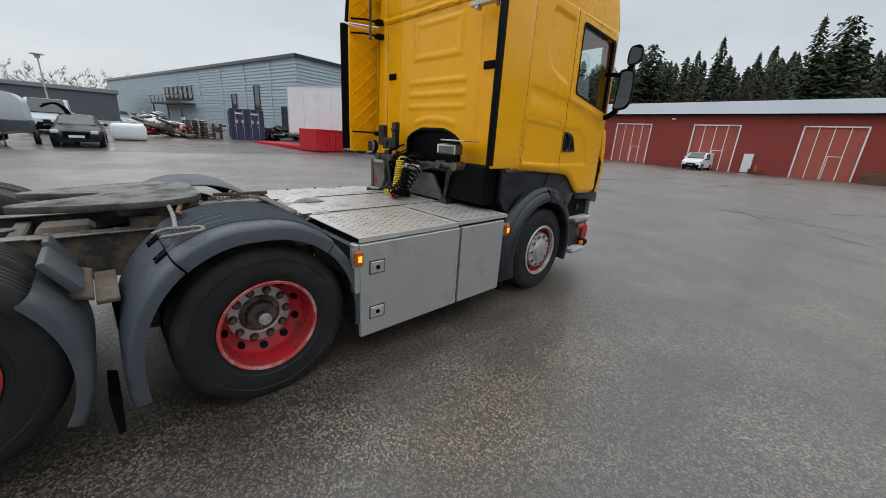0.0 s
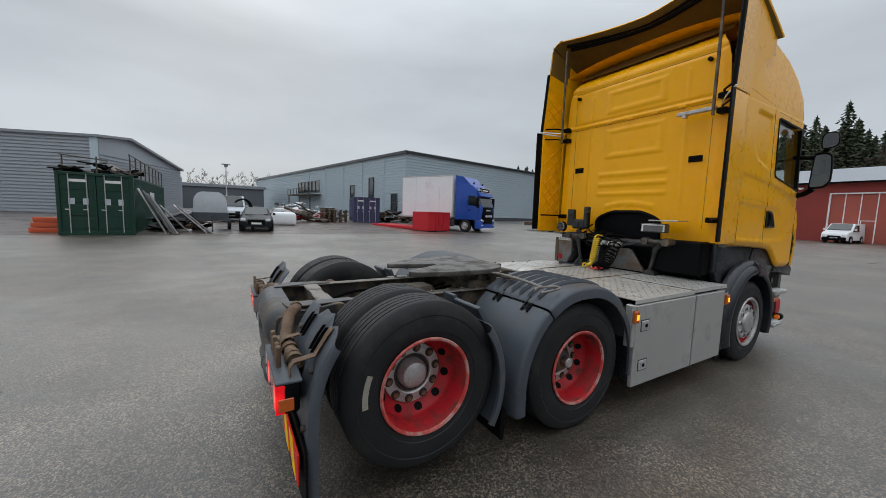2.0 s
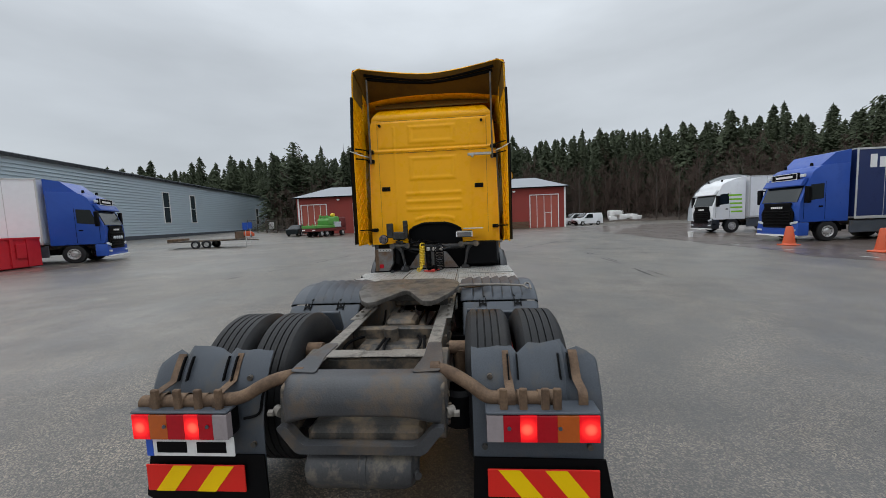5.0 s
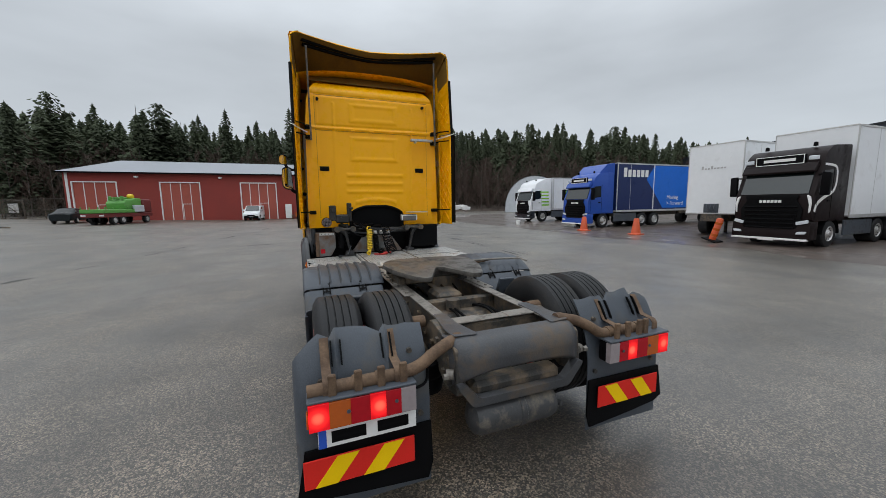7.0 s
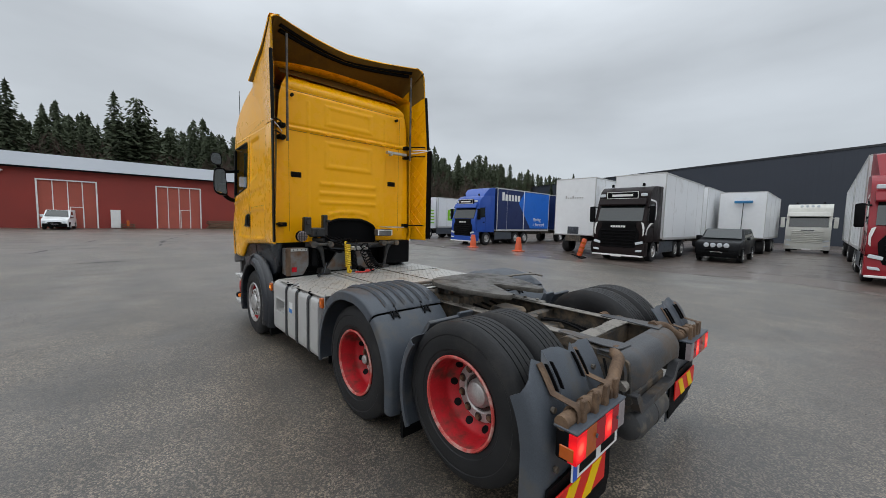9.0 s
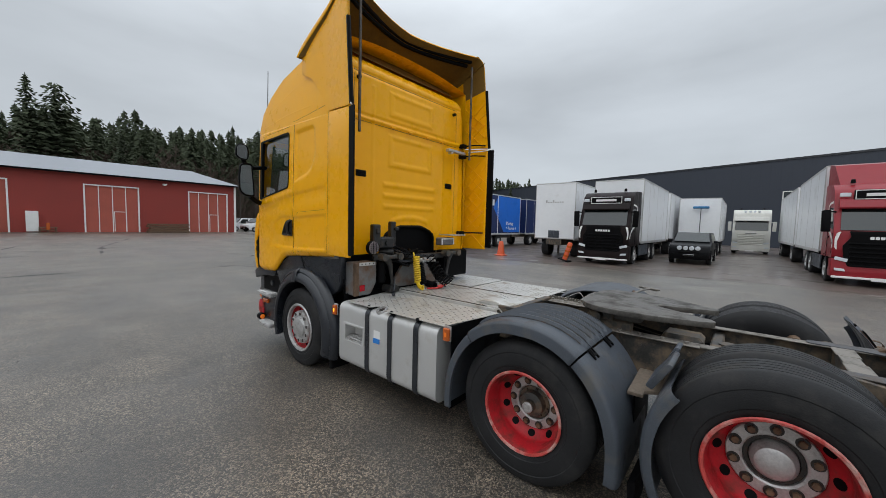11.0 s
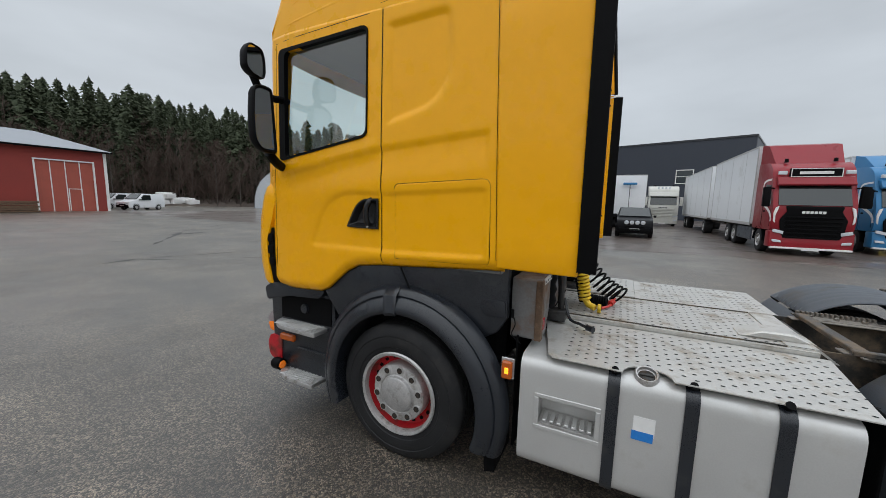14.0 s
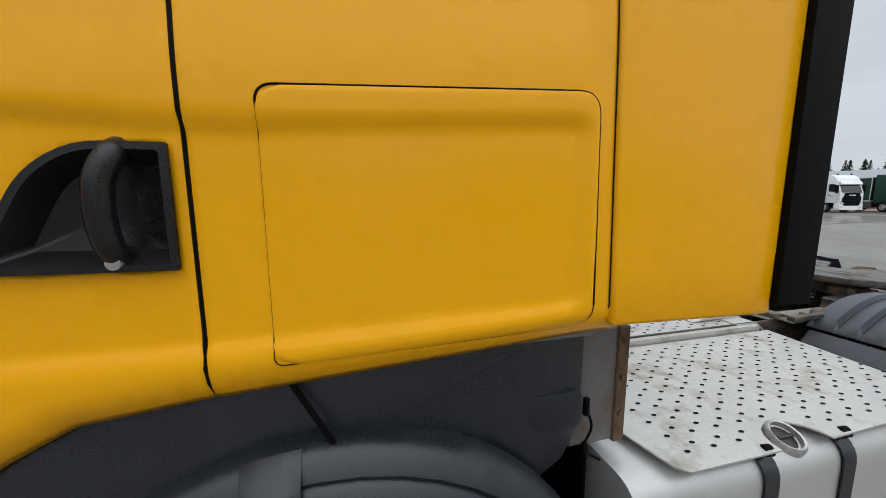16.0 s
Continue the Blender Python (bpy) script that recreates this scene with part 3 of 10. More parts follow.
def loose_grit():
    """Small stones scattered in drifts over the asphalt."""
    V, Fc = [], []
    drifts = [(grnd.uniform(-7, 8), grnd.choice((-1, 1)) * grnd.uniform(1.9, 6.5), grnd.uniform(0.4, 1.6)) for _ in range(34)]
    drifts += [(grnd.uniform(-8, -3), grnd.uniform(-5, 5), grnd.uniform(0.4, 1.4)) for _ in range(16)]
    for i in range(9000):
        cx, cy, sp = drifts[int(grnd.random() ** 1.4 * len(drifts))]
        x, y = grnd.gauss(cx, sp), grnd.gauss(cy, sp)
        r = grnd.uniform(0.003, 0.008) * (1.6 if grnd.random() < 0.05 else 1)
        z = gz(x, y)
        b = len(V)
        a0 = grnd.uniform(0, 1.5)
        for k in range(4):
            a = a0 + 1.571 * k
            q = r * grnd.uniform(0.7, 1.2)
            V.append((x + q * math.cos(a), y + q * math.sin(a), z + r * 0.15))
        V.append((x + grnd.uniform(-0.3, 0.3) * r, y, z + r * grnd.uniform(0.7, 1.1)))
        for k in range(4):
            Fc.append((b + k, b + (k + 1) % 4, b + 4))
    me = bpy.data.meshes.new("loose_grit")
    me.from_pydata(V, [], Fc)
    m = bpy.data.materials.new("grit_stone")
    m.use_nodes = True
    n, l = m.node_tree.nodes, m.node_tree.links
    gnode = n.new("ShaderNodeNewGeometry")
    ramp = n.new("ShaderNodeValToRGB")
    ramp.color_ramp.elements[0].color, ramp.color_ramp.elements[1].color = (0.05, 0.047, 0.043, 1), (0.34, 0.32, 0.29, 1)
    l.new(gnode.outputs["Random Per Island"], ramp.inputs[0])
    l.new(ramp.outputs[0], n["Principled BSDF"].inputs["Base Color"])
    n["Principled BSDF"].inputs["Roughness"].default_value = 0.5
    me.materials.append(m)
    tagged(new("loose_grit", me), "loose wet grit scattered over the asphalt", "gravel", kind="stuff")


loose_grit()

# ---- the yellow tractor unit: front towards +x, drive axle over the origin ----
truck = thing("tractor_truck", "yellow three-axle tractor unit with high sleeper cab and bare chassis", "truck")


def tp(name, bm, mat, label="", parent=None, smooth=35, m=None):
    return part(name, bm, mat, parent or truck, label, smooth, m)


def with_bevel(ob, width, seg=2, angle=35):
    md = ob.modifiers.new("bevel", 'BEVEL')
    md.width, md.segments, md.limit_method, md.angle_limit = width, seg, 'ANGLE', radians(angle)
    md.harden_normals = False
    return ob


# -- wheels: outer side towards +y --
def tyre_profile(r, y0, y1, rim):
    w = y1 - y0
    p = [(rim, y0 + 0.02), (rim + 0.03, y0 + 0.004), (r - 0.12, y0 - 0.012), (r - 0.05, y0 - 0.004), (r - 0.015, y0 + 0.018), (r - 0.004, y0 + 0.03)]
    n = 5
    for i in range(n):
        a, b = y0 + 0.03 + (w - 0.06) * i / n, y0 + 0.03 + (w - 0.06) * (i + 1) / n
        p += [(r, a + 0.004), (r, b - 0.006)]
        if i < n - 1:
            p += [(r - 0.014, b - 0.004), (r - 0.014, b + 0.002)]
    p += [(r - 0.004, y1 - 0.03), (r - 0.015, y1 - 0.018), (r - 0.05, y1 + 0.004), (r - 0.08, y1 + 0.009), (r - 0.085, y1 + 0.005), (r - 0.12, y1 + 0.012), (rim + 0.05, y1 + 0.006), (rim + 0.045, y1), (rim + 0.02, y1 - 0.004), (rim, y1 - 0.02)]
    return p


def ring_of(bm, n, radius, y0, y1, r, off=0.0, seg=8, r1=None):
    for i in range(n):
        a = 2 * math.pi * (i + off) / n
        x, z = radius * math.cos(a), radius * math.sin(a)
        cyl(bm, (x, y0, z), (x, y1, z), r, seg, r1)


GRIME_NUT = material("oily_dark_nut", (0.02, 0.018, 0.016), 0.4, var=0.4, scale=30, grain=120, bump=0.2, dirt=(0.09, 0.05, 0.03), dirt_amount=0.25, dirt_scale=25)


def ring_parts(name, n, radius, y0, y1, r, off, seg, r1, mat, parent):
    """Equal round pieces set in a ring, each a part of its own."""
    first = None
    for i in range(n):
        m = Matrix.Rotation(-2 * math.pi * (i + off) / n, 4, "Y")
        if first is None:
            q = BM()
            cyl(q, (radius, y0, 0), (radius, y1, 0), r, seg, r1)
            first = tp(name, q, mat, "", parent, m=m)
        else:
            again(first, name, parent, m)


def rear_wheel_parts(first):
    """Meshes of a twin wheel with its deep outer dish; y = 1.2 is the outer wall."""
    R, RIM = 0.518, 0.292
    bm = BM()
    lathe(bm, tyre_profile(R, 0.91, 1.2, RIM), seg=64)
    tyre = tp("tyre", bm, RUBBER, "worn black truck tyre with pale scuffed sidewall")
    bm = BM()
    lathe(bm, tyre_profile(R, 0.57, 0.86, RIM), seg=64)
    inner = tp("inner_tyre", bm, RUBBER, parent=tyre)
    bm = BM()
    lathe(bm, [(0.297, 1.19), (0.303, 1.2), (0.296, 1.209), (0.284, 1.206), (0.28, 1.19)], seg=56)
    edge = tp("rim_edge", bm, RIM_EDGE, "chipped pale rim edge", tyre)
    bm = BM()
    lathe(bm, [(0.286, 1.204), (0.277, 1.185), (0.274, 1.12), (0.268, 1.08), (0.272, 1.055), (0.268, 1.036), (0.26, 1.024), (0.21, 0.974), (0.196, 0.97)], seg=56)
    lathe(bm, [(0.3, 0.6), (0.28, 0.62), (0.275, 0.9)], seg=40)
    rim = tp("rim", bm, RIM_RED, "deep red painted wheel rim", tyre)
    hole = None
    for i in range(10):
        turn_ = Matrix.Rotation(-2 * math.pi * (i + 0.5) / 10, 4, "Y")
        if hole is None:
            q = BM()
            cyl(q, (0.245, 0.99, 0), (0.233, 1.002, 0), 0.028, 14)
            hole = tp("hand_hole", q, BLACK, "", tyre, m=turn_)
        else:
            again(hole, "hand_hole", tyre, turn_)
    bm = BM()
    lathe(bm, [(0.2, 0.955), (0.2, 0.982), (0.195, 0.988), (0.138, 0.991), (0.128, 0.984), (0.125, 0.96)], seg=40)
    disc = tp("steel_ring", bm, RIM_GREY, "grey steel wheel disc ring", tyre)
    ring_parts("nut_seat", 10, 0.168, 0.982, 0.994, 0.03, 0.0, 16, 0.029, GRIME_NUT, tyre)
    ring_parts("wheel_nut", 10, 0.168, 0.985, 1.008, 0.02, 0.0, 6, 0.018, RUST, tyre)
    bm = BM()
    if first:
        lathe(bm, [(0.128, 0.955), (0.104, 0.955), (0.1, 0.96), (0.097, 1), (0.086, 1.014), (0.08, 1.028), (0.062, 1.038), (0.0, 1.042)], seg=32)
        mat = RIM_GREY
        q = BM()
        lathe(q, [(0.127, 0.96), (0.124, 0.974), (0.106, 0.974), (0.1, 0.96)], seg=32)
        tp("hub_groove", q, GRIME_NUT, "oily black ring", tyre)
    else:
        lathe(bm, [(0.13, 0.955), (0.12, 0.975), (0.095, 0.98), (0.088, 1.03), (0.066, 1.04), (0.046, 1.045), (0.043, 1.09), (0.032, 1.097), (0.0, 1.1)], seg=32)
        ring_of(bm, 8, 0.107, 0.97, 0.995, 0.01, 0.2, 6)
        mat = FRAME_METAL
        q = BM()
        lathe(q, [(0.0, 1.107), (0.034, 1.105), (0.041, 1.098), (0.041, 1.08)], seg=20)
        tp("hub_end", q, RIM_GREY, "bright worn axle end", tyre)
    hub = tp("hub", bm, mat, "grey hub cap", tyre)
    return tyre


def place_like(src, m):
    """The same wheel again at another pose."""
    o = again(src, src.name.split(".")[0], truck, m)
    if "label" in src:
        o["label"] = src["label"]
    for c in src.children:
        k = again(c, c.name.split(".")[0], o, c.matrix_basis.copy())
        if "label" in c:
            k["label"] = c["label"]
    return o


ZD, ZT, XT, XF = 0.505, 0.665, -1.38, 3.1
FLIP = Matrix.Rotation(math.pi, 4, "Z")
tag = rear_wheel_parts(True)
tag.matrix_basis = Matrix.Translation((XT, 0, ZT)) @ Matrix.Rotation(0.3, 4, "Y")
place_like(tag, Matrix.Translation((XT, 0, ZT)) @ FLIP @ Matrix.Rotation(0.8, 4, "Y"))
drive = rear_wheel_parts(False)
drive.matrix_basis = Matrix.Translation((-0.035, 0, ZD))
place_like(drive, Matrix.Translation((0, 0, ZD)) @ FLIP)


def scuff_mark(x, z, a):
    bm = BM()
    rows = []
    for k in range(9):
        t = radians(a - 14 + 28 * k / 8)
        rows.append([(r * math.cos(t), -1.213, r * math.sin(t)) for r in (0.375, 0.408)])
    loft(bm, rows)
    tp("sidewall_scuff", bm, material("pale_scuffed_rubber", (0.3, 0.27, 0.22), 0.8, var=0.3, grain=90, bump=0.2), m=Matrix.Translation((x, 0, z)))


scuff_mark(XT, ZT, 172)


def front_wheel():
    R, RIM = 0.5, 0.292
    bm = BM()
    lathe(bm, tyre_profile(R, 0.91, 1.2, RIM), seg=64)
    tyre = tp("tyre", bm, RUBBER, "black front tyre on grey and red rim")
    bm = BM()
    lathe(bm, [(0.3, 1.19), (0.307, 1.203), (0.298, 1.213), (0.279, 1.208), (0.274, 1.19), (0.272, 1.17)], seg=56)
    tp("rim_edge", bm, RIM_GREY, "bare grey steel rim edge", tyre)
    bm = BM()
    lathe(bm, [(0.2745, 1.172), (0.27, 1.13), (0.262, 1.112), (0.222, 1.096), (0.208, 1.1)], seg=56)
    tp("rim", bm, RIM_RED, "red painted rim band", tyre)
    bm = BM()
    lathe(bm, [(0.212, 1.09), (0.214, 1.165), (0.206, 1.186), (0.146, 1.198), (0.138, 1.192), (0.13, 1.197), (0.124, 1.215), (0.11, 1.224), (0.0, 1.228)], seg=48)
    tp("hub", bm, RIM_GREY, "grey steel hub disc", tyre)
    ring_parts("hand_hole", 20, 0.245, 1.08, 1.1085, 0.016, 0.5, 10, None, BLACK, tyre)
    ring_parts("nut_seat", 10, 0.176, 1.18, 1.201, 0.031, 0, 16, 0.028, RIM_GREY, tyre)
    ring_parts("wheel_nut", 10, 0.176, 1.185, 1.2035, 0.022, 0, 12, 0.021, GRIME_NUT, tyre)
    tyre.matrix_basis = Matrix.Translation((XF, 0.02, 0.485)) @ Matrix.Rotation(0.2, 4, "Y")
    place_like(tyre, Matrix.Translation((XF, -0.02, 0.485)) @ FLIP)


front_wheel()

# -- chassis --
for s in (1, -1):
    bm = BM()
    box(bm, (-2.02, s * 0.39 - 0.005, 0.74), (3.6, s * 0.39 + 0.005, 1.02))
    box(bm, (-2.02, s * 0.35 - 0.045, 0.735), (3.6, s * 0.35 + 0.045, 0.745), 0.003)
    for i in range(26):
        x = -1.9 + i * 0.16
        cyl(bm, (x, s * 0.395, 0.96 - 0.12 * (i % 2)), (x, s * 0.412, 0.96 - 0.12 * (i % 2)), 0.014, 6)
    rail_ = tp("frame_rail", bm, FRAME_METAL, "grimy steel chassis rail", smooth=30)
    bm = BM()
    box(bm, (-2.02, s * 0.35 - 0.045, 1.021), (0.56, s * 0.35 + 0.046, 1.03), 0.003)
    tp("top_flange", bm, DUSTY, "pale dusty top flange", rail_)
    bm = BM()
    prism(bm, fillet([(-1.6, s * 0.31), (-1.6, s * 0.4), (-1.95, s * 0.44), (-2.06, s * 0.43), (-2.08, s * 0.27), (-1.96, s * 0.29), (-1.85, s * 0.31)], 0.03), "z", 1.031, 1.039, 0.003, 1)
    tp("corner_plate", bm, STAINED, "brown-stained corner plate", rail_)
for x, z0, z1 in ((-1.78, 0.86, 1.01), (-1.08, 0.76, 0.99), (0.62, 0.76, 0.99)):
    bm = BM()
    box(bm, (x - 0.04, -0.385, z0), (x + 0.04, 0.385, z1), 0.012)
    tp("cross_member", bm, FRAME_METAL, "brown-stained steel cross member")
bm = BM()
for s in (1, -1):
    box(bm, (-1.84, s * 0.24 - 0.15, 1.024), (-1.72, s * 0.24 + 0.15, 1.034), 0.004)
box(bm, (-1.83, -0.38, 1.024), (-1.73, 0.38, 1.03), 0.002)
tp("cross_plate", bm, DUSTY, "worn pale cross plate")

# rounded rear end beam
bm = BM()
prof = fillet([(-2.02, 1.03), (-2.14, 1.03), (-2.2, 0.95), (-2.2, 0.78), (-2.15, 0.74), (-2.12, 0.74), (-2.16, 0.8), (-2.16, 0.93), (-2.11, 1.0), (-2.02, 1.0)], [0, 0.07, 0.08, 0.04, 0.02, 0, 0.03, 0.06, 0.04, 0], 5)
rows = []
for k in range(17):
    y = -0.44 + 0.88 * k / 16
    d = max(0.0, abs(y) - 0.33) / 0.11
    arch_ = 0.085 * (1 - (y / 0.44) ** 4)
    rows.append([(x + 0.09 * d * d, y * 1.06, z - 0.02 * d * d + (arch_ * (0.93 - z) / 0.19 if z < 0.93 else 0.0)) for x, z in prof])
loft(bm, rows, closed=True)
tp("rear_beam", bm, STAINED, "rounded dark grey rear end beam", smooth=50)
for s in (1, -1):
    bm = BM()
    prism(bm, fillet([(-2.13, 0.98), (-1.7, 1.04), (-1.62, 0.98), (-1.7, 0.8), (-2.0, 0.68), (-2.16, 0.7)], 0.03), "y", s * 0.405, s * 0.455, 0.008, 1)
    for x, z in ((-2.05, 0.9), (-1.95, 0.78), (-1.85, 0.95), (-1.75, 0.9), (-2.08, 0.76)):
        cyl(bm, (x, s * 0.455, z), (x, s * 0.475, z), 0.018, 6)
    tp("corner_gusset", bm, FRAME_METAL, "bolted steel corner gusset")
    bm = BM()
    cyl(bm, (-2.12, s * 0.46, 0.83), (-2.1, s * 0.5, 0.83), 0.03, 12)
    cyl(bm, (-2.13, s * 0.5, 0.83), (-2.13, s * 0.53, 0.83), 0.02, 6)
    tp("tow_bolt", bm, DUSTY)
bm = BM()
box(bm, (-2.12, -0.33, 0.55), (-1.98, 0.33, 0.74), 0.03)
tp("tow_bracket", bm, FRAME_METAL, "black towing bracket")
bm = BM()
prism(bm, fillet([(-0.46, 0.78), (-0.34, 0.63), (0.36, 0.63), (0.47, 0.78), (0.41, 0.79), (0.32, 0.68), (-0.3, 0.68), (-0.4, 0.79)], 0.03), "x", -2.19, -2.13, 0.008, 1)
tp("underrun_bar", bm, STAINED, "bent dark steel bar")
# air tanks
bm = BM()
lathe(bm, [(0.0, -0.33), (0.06, -0.325), (0.1, -0.3), (0.115, -0.26), (0.115, -0.06), (0.12, -0.055), (0.12, -0.02), (0.115, -0.015), (0.115, 0.24), (0.1, 0.28), (0.06, 0.305), (0.0, 0.31)], (-2.08, 0.04, 0.5), "y", 28)
cyl(bm, (-2.13, -0.28, 0.5), (-2.17, -0.3, 0.5), 0.02)
tp("air_tank", bm, MUDDY, "mud-stained grey air tank")
bm = BM()
lathe(bm, [(0.0, -0.3), (0.09, -0.28), (0.12, -0.22), (0.12, 0.22), (0.09, 0.28), (0.0, 0.3)], (-1.5, 0.0, 0.66), "y", 24)
tp("air_tank", bm, FRAME_METAL, "brown stained air tank inside the frame")

# axles, springs and things under the frame
for x, z in ((0, ZD), (XT, ZT), (XF, 0.485)):
    bm = BM()
    cyl(bm, (x, -0.9, z), (x, 0.9, z), 0.075, 16)
    if x == 0:
        lathe(bm, [(0.0, -0.2), (0.14, -0.17), (0.2, -0.05), (0.2, 0.06), (0.12, 0.17), (0.0, 0.2)], (x, 0.05, z), "x", 24)
        cyl(bm, (0.2, 0.05, z), (2.4, 0.05, 0.68), 0.055, 14)
    tp("axle", bm, FRAME_METAL)
for x, z in ((-0.45, 0.62), (0.45, 0.62), (-1.75, 0.68)):
    for s in (1, -1):
        bm = BM()
        lathe(bm, [(0.08, -0.12), (0.12, -0.1), (0.13, -0.03), (0.12, 0.0), (0.13, 0.03), (0.12, 0.1), (0.08, 0.12)], (x, s * 0.52, z), "z", 20)
        tp("air_bellows", bm, BLACK)
bm = BM()
box(bm, (-1.3, -0.3, 0.78), (-0.72, 0.3, 0.9), 0.03)
box(bm, (-1.0, -0.12, 0.88), (-0.72, 0.14, 1.02), 0.03)
cyl(bm, (-1.15, 0.05, 0.9), (-1.15, 0.05, 1.0), 0.06)
tp("valve_block", bm, FRAME_METAL, "dirty valve block between the rails")
bm = BM()
for i in range(5):
    y = -0.3 + 0.15 * i
    tube(bm, curve_pts([(-1.7, y, 0.86), (-1.3, y + 0.06 * (-1) ** i, 0.93), (-0.9, y * 0.7, 0.9), (-0.4, y * 0.9, 0.95)]), 0.012, 6)
tp("air_line", bm, BLACK)
for s in (1, -1):
    bm = BM()
    cyl(bm, (-1.55, s * 0.45, 0.98), (-1.55, s * 0.6, 0.98), 0.045)
    cyl(bm, (-1.55, s * 0.6, 0.98), (-1.55, s * 0.62, 0.98), 0.06)
    cyl(bm, (-1.55, s * 0.53, 0.98), (-1.5, s * 0.53, 0.7), 0.05)
    tp("brake_chamber", bm, RUST, "rusty brake chamber")

# unseen aprons, suspension beams and a gearbox block, added to stop light behind the wheels
for s in (1, -1):
    for x, z0, z1, y0, y1 in ((0.685, 0.24, 0.98, 0.42, 1.12), (2.3, 0.26, 1.02, 0.42, 1.06), (-0.7, 0.3, 0.78, 0.42, 0.9)):
        bm = BM()
        box(bm, (x - 0.006, min(s * y0, s * y1), z0), (x + 0.006, max(s * y0, s * y1), z1), 0.004)
        tp("mud_apron", bm, BLACK, "black panel added to block light under the truck")
    bm = BM()
    prism(bm, fillet([(0.6, 0.42), (0.6, 0.36), (0.1, 0.3), (-0.1, 0.3), (-0.6, 0.36), (-0.6, 0.42), (0.0, 0.4)], 0.03), "y", s * 0.4, s * 0.48, 0.006)
    tp("axle_beam", bm, GRIME_NUT, "greasy suspension beam added to block light")
bm = BM()
box(bm, (1.6, -0.3, 0.4), (2.5, 0.3, 0.95), 0.06, 2)
tp("gearbox", bm, BLACK, "dark block added in place of a gearbox under the cab")

# fifth wheel
bm = BM()
out = [(0.03, -0.26), (0.03, 0.26), (-0.03, 0.42), (-0.2, 0.5), (-0.52, 0.46), (-0.85, 0.33), (-0.93, 0.26), (-0.9, 0.2), (-0.56, 0.045), (-0.5, 0.0), (-0.56, -0.045), (-0.9, -0.2), (-0.93, -0.26), (-0.85, -0.33), (-0.52, -0.46), (-0.2, -0.5), (-0.03, -0.42)]
out = fillet(out, [0.05, 0.05, 0.08, 0.1, 0.1, 0.04, 0.03, 0.03, 0.03, 0.03, 0.03, 0.03, 0.03, 0.04, 0.1, 0.1, 0.08], 3)
T5 = Matrix.Translation((-0.3, 0, 1.2)) @ Matrix.Rotation(radians(-2), 4, "Y") @ Matrix.Translation((0.15, 0, 0))
prism(bm, out, "z", -0.02, 0.022, 0.01, 2, m=T5)
prism(bm, fillet([(-0.04, -0.2), (-0.04, 0.2), (-0.2, 0.32), (-0.45, 0.28), (-0.45, -0.28), (-0.2, -0.32)], 0.05), "z", -0.1, -0.022, 0.01, 1, m=T5)
fifth = tp("fifth_wheel", bm, GREASE, "greasy worn fifth-wheel coupling plate")
for s in (1, -1):
    bm = BM()
    box(bm, (-0.55, s * 0.34 - 0.04, 1.02), (-0.05, s * 0.34 + 0.04, 1.1), 0.01)
    box(bm, (-0.4, s * 0.3 - 0.07, 1.08), (-0.2, s * 0.3 + 0.07, 1.17), 0.02)
    cyl(bm, (-0.3, s * 0.2, 1.13), (-0.3, s * 0.44, 1.13), 0.03, 12)
    tp("coupling_bracket", bm, FRAME_METAL, "", fifth)
for s in (1, -1):
    bm = BM()
    box(bm, (-1.0, s * 0.39 - 0.05, 1.024), (0.5, s * 0.39 + 0.05, 1.036), 0.004)
    for i in range(10):
        cyl(bm, (-0.92 + 0.15 * i, s * 0.4, 1.034), (-0.92 + 0.15 * i, s * 0.4, 1.052), 0.017, 6)
    mp = tp("mounting_plate", bm, DUSTY, "bolted mounting plate on the rail")
    bm = BM()
    box(bm, (0.04, s * 0.47 - 0.02, 1.028), (0.51, s * 0.47 + 0.02, 1.036))
    for i in range(16):
        box(bm, (0.05 + 0.028 * i, s * 0.47 - 0.018, 1.034), (0.065 + 0.028 * i, s * 0.47 + 0.018, 1.062))
    tp("tooth_rack", bm, DUSTY, "toothed rack", mp)
bm = BM()
cyl(bm, (-0.2, -0.1, 1.2), (-0.32, -0.62, 1.16), 0.014, 8)
tube(bm, [(-0.32, -0.62, 1.16), (-0.33, -0.75, 1.18), (-0.31, -0.78, 1.18)], 0.014)
tp("release_handle", bm, RUST, "rusty release handle", fifth)
bm = BM()
cyl(bm, (0.28, 0.45, 1.06), (0.28, 0.52, 1.06), 0.03)
box(bm, (0.45, -0.4, 1.03), (0.52, 0.4, 1.06), 0.005)
box(bm, (0.1, 0.5, 1.06), (0.58, 0.54, 1.09), 0.005)
tp("cross_strut", bm, FRAME_METAL, "grimy strut")

def guard_x(z):
    """Rear face of the rear mudguard."""
    return XT - math.sqrt(0.7 ** 2 - max(0.0, z - ZT) ** 2)


